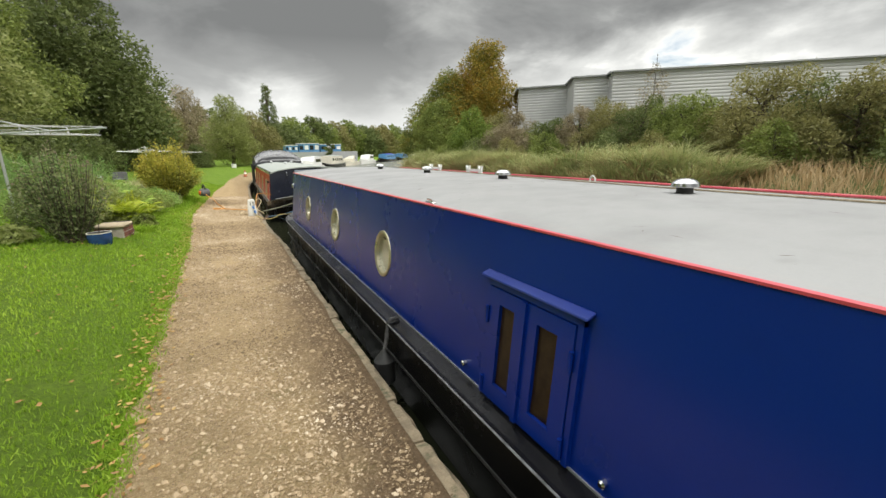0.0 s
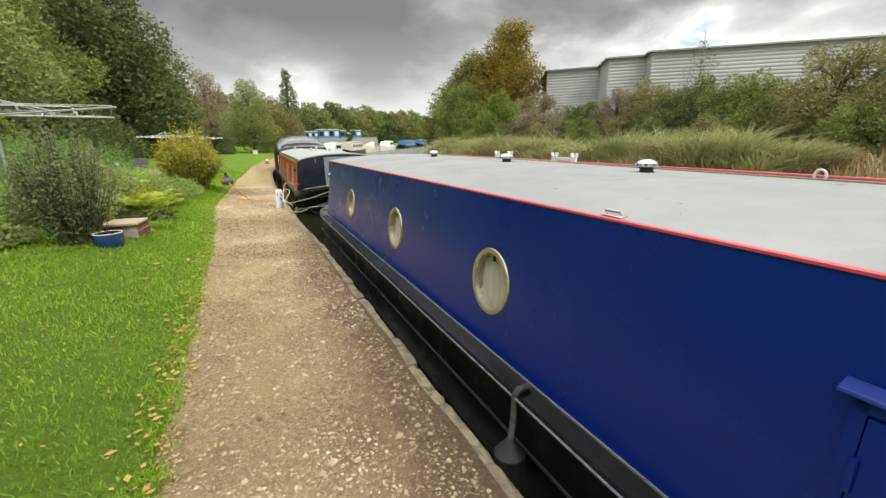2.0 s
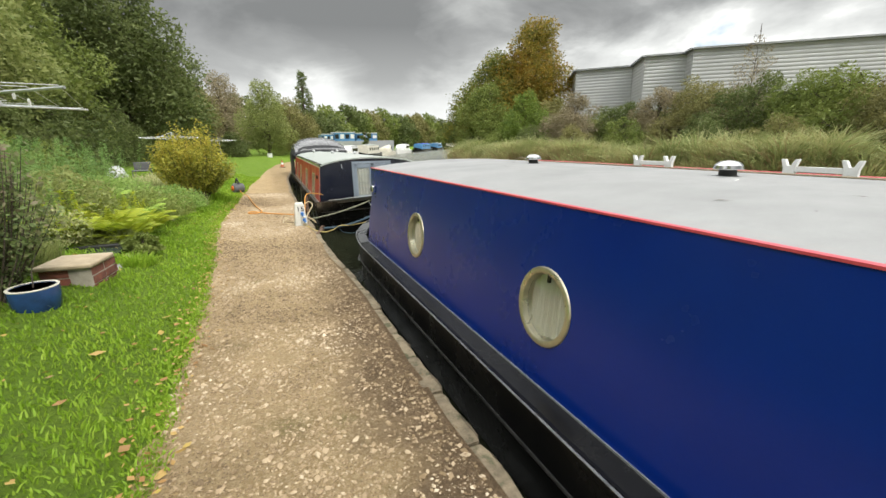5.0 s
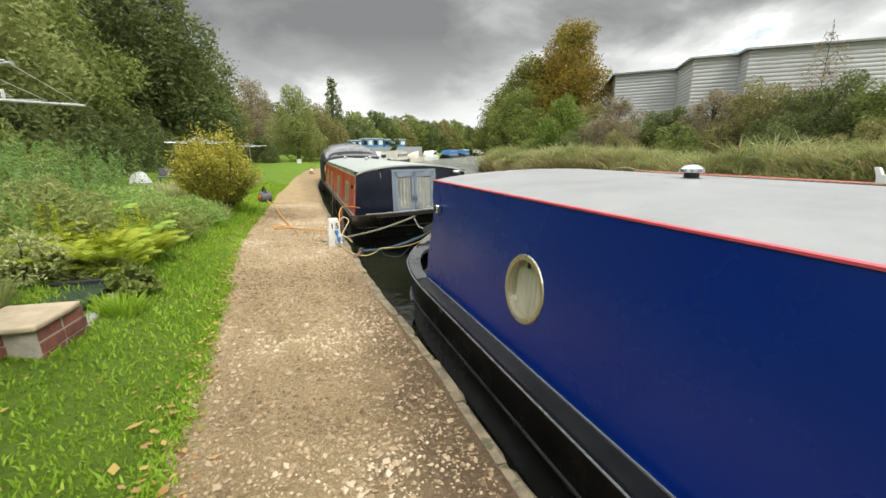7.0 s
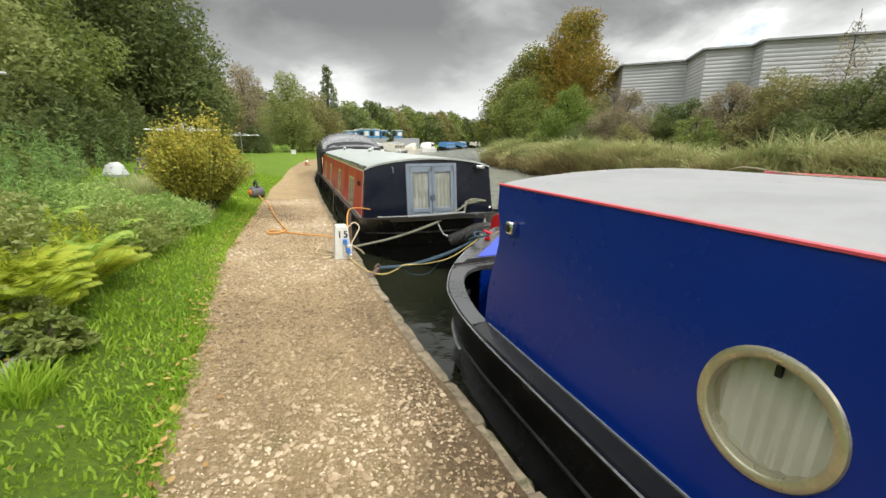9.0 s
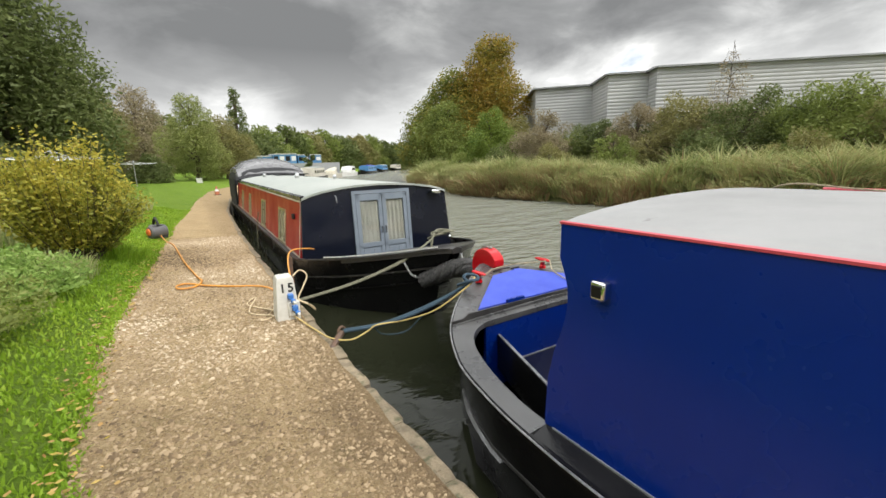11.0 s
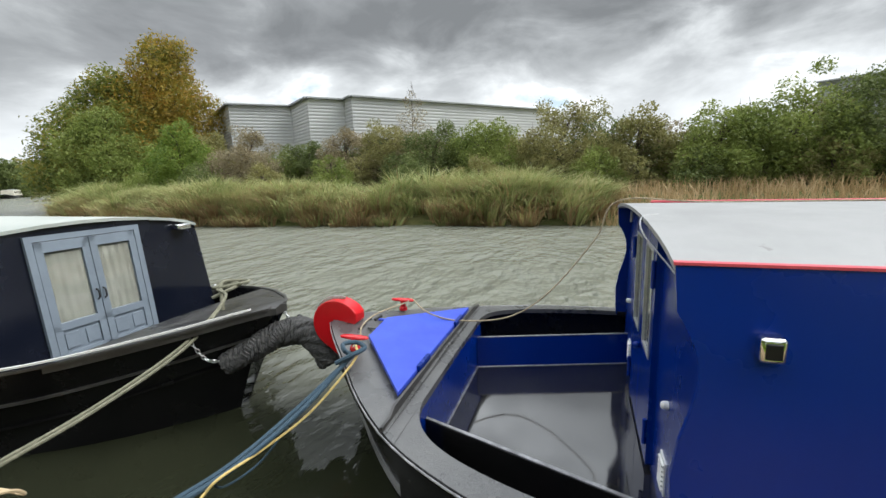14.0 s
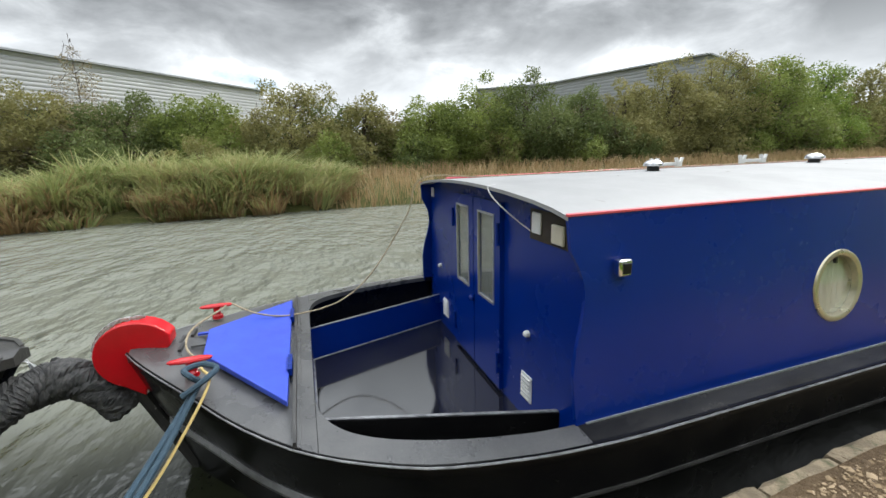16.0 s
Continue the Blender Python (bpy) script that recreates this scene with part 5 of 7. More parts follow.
# canvas hood over the stern
HOOD = [(24.3, 0.10), (24.6, 0.42), (25.2, 0.68), (26.4, 0.80), (27.8, 0.74), (28.4, 0.55)]
shape = [(-1.24, -0.75), (-1.22, 0.1), (-1.12, 0.55), (-0.8, 0.85), (-0.3, 0.98), (0.3, 0.98), (0.8, 0.85), (1.12, 0.55), (1.22, 0.1), (1.24, -0.75)]
hood = rpart("canvas_hood", Geo().loft([[(RX + a, y, RZ + (b * h if b > 0 else b)) for a, b in shape] for y, h in HOOD], closed=False), CANVAS, None, "black canvas stern hood with clear windows")
for ya, yb in ((24.42, 26.1), (26.22, 28.0)):
    rows = []
    for k in range(7):
        yy = ya + (yb - ya) * k / 6
        h = lerp_table(HOOD, yy)
        rows.append([Vector((RX + a * 1.015, yy, RZ + b * h * 1.02 + 0.012)) for a, b in [Vector(shape[i]).lerp(Vector(shape[i + 1]), f) for i, f in ((1, 0.55), (2, 0.0), (2, 0.5), (3, 0), (3, 0.5), (4, 0), (4, 0.5), (5, 0), (5, 0.5), (6, 0), (6, 0.5), (7, 0), (7, 0.45))]])
    rpart("hood_window", Geo().loft(rows, closed=False), CLEAR_PVC, hood, "hazy clear window")
rpart("hood_end", Geo().prism([(RX + a, 24.32, RZ + (b * 0.12 if b > 0 else b * 0.2)) for a, b in shape], (0, 0.02, 0)), CANVAS, hood)
rpart("hanging_canvas", Geo().loft([[(RX - 1.28 - 0.05 * math.sin(k * 2.1), 24.4 + 0.3 * k, z) for z in (0.05 - 0.06 * (k % 2), 0.9, 1.05)] for k in range(8)], closed=False), CANVAS, hood)


# ---------------------------------------------------------------- plants: tools
RNG = np.random.default_rng(7)


def leaf_quads(pts, size, up=0.4, aspect=0.6):
    """One small rhombic leaf at each point, turned at random."""
    n = len(pts)
    a = RNG.normal(size=(n, 3))
    a[:, 2] *= 0.7
    a /= np.linalg.norm(a, axis=1)[:, None] + 1e-9
    b = np.cross(a, RNG.normal(size=(n, 3)) + np.array([0, 0, up]))
    b /= np.linalg.norm(b, axis=1)[:, None] + 1e-9
    s = size * RNG.uniform(0.6, 1.4, (n, 1))
    a, b = a * s, b * s * aspect
    if size > 0.1 and size < 1:
        return np.stack([pts - a * 0.5 + b * 0.4, pts - a * 0.4 - b * 0.4, pts + a * 0.5], axis=1)
    return np.stack([pts - a * 0.5, pts + b * 0.35 - a * 0.05, pts + a * 0.5, pts - b * 0.35 - a * 0.05], axis=1)


def lump_points(lumps, n, shell=0.45):
    """Points in the outer part of many round clumps."""
    lumps = np.asarray(lumps, float)
    w = lumps[:, 3] ** 2
    k = RNG.choice(len(lumps), n, p=w / w.sum())
    d = RNG.normal(size=(n, 3))
    d /= np.linalg.norm(d, axis=1)[:, None]
    r = lumps[k, 3] * (1 - shell * RNG.uniform(0, 1, n) ** 1.5) * (1 + 0.12 * RNG.normal(size=n))
    return lumps[k, :3] + d * r[:, None] * np.array([1, 1, 0.85])


def make_lumps(x, y, z0, h, r, count, lean=(0, 0), power=1.0, foot=0.12, wide=1.0):
    out = []
    for i in range(count):
        f = (i + 0.5) / count
        ang = i * 2.399 + RNG.uniform(-0.4, 0.4)
        zz = z0 + h * ((0.16 if foot < 0.2 else 0.06) + (0.74 if foot < 0.2 else 0.82) * f)
        env = r * (max(math.sin(math.pi * min(foot + (0.92 - foot) * f ** power, 1)), 0.12))
        rad = env * RNG.uniform(0.35, 0.85)
        out.append((x + rad * math.cos(ang) + lean[0] * f, y + wide * rad * math.sin(ang) + lean[1] * f, zz + (0.07 * h * RNG.normal() if wide > 1 else 0), max(0.22 * r, 0.42 * env) * RNG.uniform(0.8, 1.2)))
    return out


def tree(x, y, h, r, material, leaves, size, label, name="tree", category="tree", lumps=18, lean=(0, 0), power=1.0, z0=None, trunk_r=None, bare=0.0, foot=0.12, wide=1.0):
    z0 = (float(ground_z(x, y)) if x < near_x(y) else far_z(x - lerp_table(FAR, y))) if z0 is None else z0
    t = thing(name, (x, y, z0), label, category)
    ls = make_lumps(x, y, z0, h, r, lumps, lean, power, foot, wide)
    tr = trunk_r or max(0.03, 0.028 * h)
    g = Geo()
    top = Vector((x + lean[0] * 0.6, y + lean[1] * 0.6, z0 + h * 0.8))
    stem = [Vector((x, y, z0 - 0.15)), Vector((x + 0.05 * r, y, z0 + h * 0.25)), Vector((x + lean[0] * 0.3, y + 0.05 * r, z0 + h * 0.5)), top]
    g.tube(stem, tr, 8, tr * 0.2)
    for i, l in enumerate(ls[:: max(1, len(ls) // 12)]):
        f = 0.15 + 0.6 * (i / 12)
        p = stem[0].lerp(top, f)
        q = Vector(l[:3])
        g.tube([p, p.lerp(q, 0.5) + Vector((0, 0, 0.06 * h)), q], tr * 0.4, 6, tr * 0.08)
    if bare:
        for l in ls[:: max(1, len(ls) // 12)]:
            for _ in range(4):
                q = Vector(l[:3])
                e = q + Vector(RNG.normal(size=3)) * l[3] * 0.5 + Vector((0, 0, 0.45 * bare * l[3]))
                g.tube([q, q.lerp(e, 0.5) + Vector(RNG.normal(size=3)) * 0.1, e], tr * 0.16, 4, tr * 0.04)
    part("trunk", g, BARK, t)
    pts = lump_points(ls, leaves)
    pts[:, 2] = np.maximum(pts[:, 2], z0 + 0.05)
    cards("crown", leaf_quads(pts, size), material, t)
    return t


def blades(name, base, height, width, lean, material, parent=None, bend=0.5):
    """Grass-like blades of two bent segments each."""
    n = len(base)
    ang = RNG.uniform(0, 2 * np.pi, n)
    side = np.stack([np.cos(ang), np.sin(ang), np.zeros(n)], 1) * (np.asarray(width).reshape(-1, 1) * 0.5)
    d = np.asarray(lean)
    h = np.asarray(height).reshape(-1, 1)
    mid = base + d * h * 0.35 + np.array([0, 0, 1]) * h * 0.6
    tip = base + d * h * (0.35 + bend) + np.array([0, 0, 1]) * h * (1 - 0.25 * np.minimum(1, np.linalg.norm(d, axis=1))[:, None])
    v = np.stack([base - side, base + side, mid - side * 0.8, mid + side * 0.8, tip - side * 0.1, tip + side * 0.1], 1).astype(np.float32)
    idx = (np.arange(n, dtype=np.int32) * 6)[:, None] + np.array([[0, 1, 3, 2, 2, 3, 5, 4]], dtype=np.int32)
    me = bpy.data.meshes.new(name)
    me.vertices.add(n * 6)
    me.vertices.foreach_set("co", v.reshape(-1))
    me.loops.add(n * 8)
    me.loops.foreach_set("vertex_index", idx.reshape(-1))
    me.polygons.add(n * 2)
    me.polygons.foreach_set("loop_start", np.arange(0, n * 8, 4, dtype=np.int32))
    me.update(calc_edges=True)
    me.materials.append(material)
    return part(name, None, None, parent, data=me)


# ---------------------------------------------------------------- trees on the towpath side
BIG = "tall dark green broadleaf tree behind the gardens"
for x, y, h, r, mt, n, s, lab in (
    (-8.0, 38.5, 14.2, 5.2, LEAF_DARK, 19000, 0.32, BIG), (-14, 34, 13.5, 4.8, LEAF_DARK, 11000, 0.32, BIG),
    (-9.8, 29, 10.5, 3.6, LEAF_GREEN, 13000, 0.24, "green hawthorn tree with dense crown"), (-13.5, 25.5, 11.5, 4.2, LEAF_DARK, 12000, 0.28, BIG),
    (-9.2, 21.5, 8.6, 3.2, LEAF_PALE, 12000, 0.20, "pale green broadleaf tree with drooping boughs"), (-12.0, 18.5, 10.0, 3.8, LEAF_PALE, 13000, 0.22, "pale green broadleaf tree at the garden's back"),
    # added out of view: y=-2.5 to shade the cabin side, y=8 and -14 for reflections
    (-8.6, 14.5, 6.5, 2.8, LEAF_GREEN, 8000, 0.18, "green broadleaf tree with a loose crown"), (-13, 8, 9.0, 4.0, LEAF_GREEN, 6000, 0.3, BIG), (-8.5, -2.5, 11.0, 4.4, LEAF_DARK, 6000, 0.32, BIG), (-12, -14, 9.0, 4.2, LEAF_DARK, 5000, 0.32, BIG),
    (-5.8, 45, 8.0, 2.8, LEAF_OLIVE, 9000, 0.22, "olive green tree thinning in autumn"), (-3.2, 58, 9.2, 3.4, LEAF_BROWN, 8000, 0.22, "pale brown thin-leaved willow tree"), (-9, 56, 10, 4, LEAF_OLIVE, 7000, 0.3, "olive green tree thinning in autumn"),
    (0.9, 48, 7.4, 2.4, LEAF_PALE, 9000, 0.17, "pale green poplar with silvery leaves"), (3.4, 52, 6.2, 2.5, LEAF_OLIVE, 8000, 0.18, "olive green tree beside the towpath"),
):
    tree(x, y, h, r, mt, int(n * 2.6), s * 0.84, lab, lumps=36, foot=0.25)
tree(7.3, 76, 13.2, 1.9, LEAF_DARK, 7000, 0.3, "tall dark narrow conifer", lumps=60, foot=0.45)
for i, (x, y, h) in enumerate(((12.5, 88, 8.2), (18, 95, 9.2), (24.5, 104, 9.0), (29, 108, 9.6), (36, 114, 8.6), (42, 118, 9.4), (48, 124, 10.0), (55, 124, 8.8), (62, 132, 9.5), (70, 140, 9.0), (9.5, 79, 6.5), (78, 150, 10), (4, 84, 8), (-2, 78, 8.5), (-8, 72, 9), (21, 99, 8), (33, 111, 8.2), (39, 116, 9), (45, 121, 8.4), (51.5, 124, 9), (66, 136, 9), (88, 160, 10), (98, 172, 10), (-15, 66, 10), (-22, 60, 11))):
    tree(x, y, h, 4.8, (LEAF_GREEN, LEAF_DARK, LEAF_OLIVE)[i % 3], 5200, 0.6, "rounded green tree in the distant belt", lumps=18, foot=0.32)
tree(14.9, 67.5, 3.4, 0.9, LEAF_DARK, 1800, 0.2, "small dark green bush by the moorings", "bush", "bush", lumps=8, z0=0.4)
for x, y, h, r in ((-7.6, 33, 3.6, 2.0), (-7.4, 28.5, 3.2, 1.9), (-7.2, 24.5, 3.0, 1.7), (-6.9, 20.5, 2.8, 1.7), (-6.6, 16.5, 2.4, 1.5), (-6.0, 37, 3.4, 1.8), (-4.6, 41, 2.6, 1.5), (-2.0, 44, 2.2, 1.3)):
    tree(x, y, h, r, LEAF_DARK if y > 18 else LEAF_GREEN, 7000, 0.14, "dark green hedge shrub at the garden's edge", "hedge_shrub", "shrub", lumps=18, foot=0.36)

# ---------------------------------------------------------------- far bank: autumn tree, hedge
tree(26.2, 44.0, 13.9, 5.2, LEAF_AUTUMN, 70000, 0.25, "tall broadleaf tree turning orange in autumn", lumps=90, lean=(1.7, -0.9), power=1.0, foot=0.46)
tree(23.4, 45.8, 10.6, 4.6, LEAF_TURN, 46000, 0.25, "green broadleaf tree beginning to turn", lumps=60, lean=(0.9, -0.5), foot=0.42)
tree(21.6, 42.5, 6.8, 3.6, LEAF_GREEN, 30000, 0.19, "green bushy tree under the autumn tree", lumps=30, foot=0.36)
tree(20.6, 34.3, 5.0, 2.5, LEAF_LIME, 15000, 0.17, "lime green broadleaf shrub", "bush", "bush", lumps=24, foot=0.36)
tree(24.5, 36, 4.6, 2.4, LEAF_OLIVE, 12000, 0.18, "olive green broadleaf shrub", "bush", "bush", lumps=24, foot=0.36)
HEDGE = [(22.4, 30.5, 4.1, 2.3, LEAF_BROWN, 0.16), (23.2, 26.5, 3.3, 1.7, LEAF_DARK, 0.14), (23.4, 23.8, 4.0, 1.9, LEAF_BROWN, 0.14), (22.8, 20.6, 3.9, 2.0, LEAF_OLIVE, 0.15), (21.6, 17.2, 3.5, 2.1, LEAF_DARK, 0.15), (21.0, 14.0, 3.6, 2.0, LEAF_GREEN, 0.15), (20.4, 10.4, 4.2, 2.2, LEAF_OLIVE, 0.15), (20.2, 7.2, 3.4, 1.9, LEAF_OLIVE, 0.15), (19.8, 4.2, 3.5, 1.9, LEAF_GREEN, 0.15), (19.8, 1.6, 4.0, 2.0, LEAF_GREEN, 0.15), (19.9, -1.2, 4.8, 2.3, LEAF_DARK, 0.16), (19.8, -4.6, 4.4, 2.2, LEAF_DARK, 0.16), (20.2, -7.8, 4.8, 2.2, LEAF_OLIVE, 0.17), (20.4, -11.4, 5.8, 2.5, LEAF_OLIVE, 0.18), (20.4, -15.4, 6.5, 2.8, LEAF_OLIVE, 0.18), (19.8, -19.6, 7.0, 2.9, LEAF_GREEN, 0.2), (20.2, -24.5, 6.4, 2.8, LEAF_LIME, 0.2), (20.2, -30, 6.2, 3.0, LEAF_OLIVE, 0.22), (20.5, -36, 6.2, 3.0, LEAF_GREEN, 0.24)]
for i, (x, y, h, r, mt, s) in enumerate(HEDGE):
    lab = {LEAF_BROWN.name: "beige hedge bush with dry seed heads", LEAF_DARK.name: "dark green dense hedge bush", LEAF_OLIVE.name: "olive green hedge bush turning brown", LEAF_GREEN.name: "green hedge bush on the far bank", LEAF_LIME.name: "yellow-green hedge bush on the far bank"}[mt.name]
    tree(x, y, h, r, mt, 21000, s * 0.84, lab, "hedge_bush", "bush", lumps=42, bare=0.8 if mt in (LEAF_BROWN, LEAF_OLIVE) else 0.5, power=0.9, foot=0.42, wide=1.55)
for i, (x, y, h, r, mt, s) in enumerate(HEDGE[:-1]):
    x2, y2 = HEDGE[i + 1][:2]
    tree((x + x2) / 2 + 1.2, (y + y2) / 2, h * RNG.uniform(0.62, 0.95), r * 1.05, (LEAF_OLIVE, LEAF_GREEN, LEAF_BROWN, LEAF_DARK)[(i * 3 + 1) % 4], 12000, s * 0.9, "mixed hedge bush behind the front row", "hedge_bush", "bush", lumps=26, bare=1.2, foot=0.42, wide=1.6)
for i in range(16):
    y = -30 + i * 4.3 + RNG.uniform(-1, 1)
    tree(18.4 + RNG.uniform(-0.3, 0.8), y, 1.7 + RNG.uniform(0, 0.7), 1.3, (LEAF_GREEN, LEAF_OLIVE, LEAF_DARK)[i % 3], 4600, 0.11, "low bramble clump in front of the hedge", "bramble", "bush", lumps=12, foot=0.36)
tree(26.8, 20.5, 7.0, 1.2, LEAF_BROWN, 2200, 0.11, "thin bare brown sapling in front of the warehouse", lumps=22, bare=1.6, trunk_r=0.05)

# reeds in leaning tussocks
nc, per = 620, 130
cy, cu = RNG.uniform(8.8, 47, nc), RNG.uniform(0, 1, nc) ** 0.8 * 3.2
ch = (0.85 + 0.30 * np.sin(cy * 0.9) * np.sin(cy * 0.37 + 1) + 0.22 * RNG.normal(size=nc)) * np.interp(cu, [0, 0.7, 1.6, 3.2], [0.62, 1.0, 1.1, 0.8])
ch = np.clip(ch, 0.45, 1.5)
cdry = np.clip(np.interp(cu, [0, 0.5, 1.2, 3.2], [0.8, 0.55, 0.22, 0.12]) + 0.22 * RNG.normal(size=nc), 0.03, 0.95)
wind = RNG.normal(0, 0.28, (nc, 2)) + np.array([-0.22, -0.18])
k = np.repeat(np.arange(nc), per)
m = len(k)
ang, rad = RNG.uniform(0, 2 * np.pi, m), 0.42 * np.sqrt(RNG.uniform(0, 1, m))
ry, u = cy[k] + rad * np.cos(ang), np.maximum(cu[k] + rad * np.sin(ang), 0.0)
fx = np.interp(ry, [a for a, b in FAR], [b for a, b in FAR])
rise = np.interp(u, [0, 0.3, 1.2, 2.5, 6], [-0.5, -0.25, 0.1, 0.45, 0.6])
base = np.stack([fx - 0.15 + u, ry, rise - 0.05], 1)
hgt = ch[k] * RNG.uniform(0.55, 1.15, m)
out = rad / 0.42 * 0.75
lean = np.stack([wind[k, 0] + out * np.sin(ang) + RNG.normal(0, 0.22, m), wind[k, 1] + out * np.cos(ang) + RNG.normal(0, 0.22, m), np.zeros(m)], 1)
dry = RNG.uniform(0, 1, m) < cdry[k]
tagged(blades("reed_bed", base[~dry], hgt[~dry] * 1.1, 0.055, lean[~dry], REED, None, 0.8), "tall green reeds leaning over the far bank", "reeds", "", "stuff")
tagged(blades("dry_reeds", base[dry], hgt[dry] * 0.95, 0.05, lean[dry] * 1.3, REED_DRY, None, 0.75), "dry brown reed stems at the water's edge", "reeds", "", "stuff")
m = 16000
ry = RNG.uniform(-45, 9.2, m)
u = RNG.uniform(0, 1, m) ** 1.2 * 4.0
fx = np.interp(ry, [a for a, b in FAR], [b for a, b in FAR])
base = np.stack([fx + u, ry, np.interp(u, [0, 0.3, 1.2, 2.5, 6], [-0.5, -0.25, 0.1, 0.45, 0.6]) - 0.03], 1)
tagged(blades("bank_grass", base, RNG.uniform(0.25, 0.75, m), 0.03, RNG.normal(0, 0.35, (m, 3)) * np.array([1, 1, 0]), REED_DRY), "dry straw-coloured grass on the far bank", "grass", "", "stuff")
m = 5000
ry = RNG.uniform(46, 110, m)
fx = np.interp(ry, [a for a, b in FAR], [b for a, b in FAR])
u = RNG.uniform(0, 3, m)
tagged(blades("far_reeds", np.stack([fx + u, ry, -0.4 + u * 0.25], 1), RNG.uniform(0.9, 1.7, m), 0.10, RNG.normal(0, 0.25, (m, 3)) * np.array([1, 1, 0]), REED), "distant green reeds along the bend", "reeds", "", "stuff")

# ---------------------------------------------------------------- lawn and garden plants
m = 136000
gy = 0.6 + 24 * RNG.uniform(0, 1, m) ** 1.6
gy = gy - np.where(gy < 3.5, RNG.exponential(0.3, m), 0)
ex = np.interp(gy, [a for a, b in EDGE], [b for a, b in EDGE])
gx = ex + 0.04 - (3.0 + gy * 0.16) * RNG.uniform(0, 1, m) ** 1.35
base = np.stack([gx, gy, ground_z(gx, gy) - 0.004], 1)
far_f = np.clip((gy - 3) / 12, 0, 1)
tuft = 0.6 + 0.4 * np.sin(gx * 5 + 2 + np.sin(gy * 2.3)) * np.sin(gy * 4.1 + gx * 1.7)
tagged(blades("lawn_grass", base, RNG.uniform(0.014, 0.036, len(gx)) * (0.7 + 0.7 * tuft) * (1 + far_f * 0.6), 0.006 + 0.014 * far_f, RNG.normal(0, 0.55, (len(gx), 3)) * np.array([1, 1, 0]), GRASS), "short bright green lawn grass", "grass", "", "stuff")
# ragged tufts where the lawn creeps over the path
m = 14000
tc = 0.6 + 19 * RNG.uniform(0, 1, 420) ** 1.4
k = RNG.integers(0, len(tc), m)
gy = tc[k] + RNG.normal(0, 0.035, m) * (1 + tc[k] * 0.08)
off = np.minimum(0.03 * RNG.normal(size=len(tc)) - 0.01, 0.02)[k]
gx = np.interp(gy, [a for a, b in EDGE], [b for a, b in EDGE]) + off + RNG.normal(0, 0.03, m)
tagged(blades("edge_grass", np.stack([gx, gy, ground_z(gx, gy) - 0.002], 1), RNG.uniform(0.02, 0.055, m), 0.006 + 0.0008 * gy, RNG.normal(0, 0.6, (m, 3)) * np.array([1, 1, 0]), GRASS), "ragged grass tufts along the towpath's edge", "grass", "", "stuff")
# fallen leaves on the lawn and along the path's edge
m = 2600
ly = 0.8 + 18 * RNG.uniform(0, 1, m) ** 1.3
ex = np.interp(ly, [a for a, b in EDGE], [b for a, b in EDGE])
lx = np.where(RNG.uniform(0, 1, m) < 0.7, ex + RNG.normal(0.02, 0.075, m), ex - RNG.uniform(0, 3, m))
pts = np.stack([lx, ly, ground_z(lx, ly) + np.where(lx < ex, 0.045, 0.016)], 1)
q = leaf_quads(pts, 1.0, 0.4, 0.9)
c = q.mean(1, keepdims=True)
q = c + (q - c) * np.array([1, 1, 0.3]) * np.where(RNG.uniform(0, 1, (m, 1, 1)) < 0.05, 0.07, 0.038)
tagged(cards("fallen_leaves", q, FALLEN), "yellow and brown fallen leaves on grass and path", "leaves", "", "stuff")

for x, y, h, r, mt, n, s, lab, nm, lm in (
    (-2.75, 9.2, 0.8, 0.5, LEAF_DARK, 3500, 0.05, "low dark green shrub", "shrub", 10),
    (-1.95, 12.0, 0.45, 0.7, LEAF_GREEN, 6000, 0.05, "low light green weeds in the border", "weeds", 14),
    (-2.6, 12.9, 0.55, 0.9, LEAF_FERN, 8000, 0.05, "low green weeds under the golden shrub", "weeds", 18),
    (-1.85, 10.0, 0.20, 0.30, LEAF_PALE, 3500, 0.04, "pale yellow-green border plant", "weeds", 12),
    (-2.25, 9.85, 0.45, 0.42, REED, 3000, 0.035, "straw-green seeding border plant", "weeds", 12),
    (-1.75, 13.4, 0.42, 0.6, LEAF_FERN, 5000, 0.05, "low green border plants", "weeds", 12),
    (-2.5, 11.0, 0.9, 0.6, LEAF_PALE, 6000, 0.05, "silvery green border plant", "weeds", 14),
    (-1.42, 9.6, 0.28, 0.22, LEAF_GREEN, 1500, 0.05, "small leafy green plant beside the brick bed", "weeds", 8),
    (-3.6, 13.5, 1.1, 0.9, LEAF_GREEN, 6000, 0.07, "green leafy border shrub", "shrub", 14),
    (-2.7, 8.0, 0.25, 0.3, LEAF_PALE, 900, 0.06, "low leafy weeds at the shrub's foot", "weeds", 8),
):
    tree(x, y, h, r, mt, n, s, lab, nm, "shrub" if nm == "shrub" else "weeds", lumps=lm, trunk_r=0.014, power=0.9, foot=0.30)


def clump(name, x, y, r, n, h, w, spread, material, label, category="plant"):
    a, d = RNG.uniform(0, 2 * np.pi, n), r * np.sqrt(RNG.uniform(0, 1, n))
    bx, by = x + d * np.cos(a), y + d * np.sin(a)
    base = np.stack([bx, by, ground_z(bx, by) - 0.02], 1)
    out = np.stack([np.cos(a), np.sin(a), np.zeros(n)], 1) * spread + RNG.normal(0, spread * 0.5, (n, 3)) * np.array([1, 1, 0])
    return tagged(blades(name, base, RNG.uniform(0.55, 1.0, n) * h, w, out, material), label, category, "", "stuff")


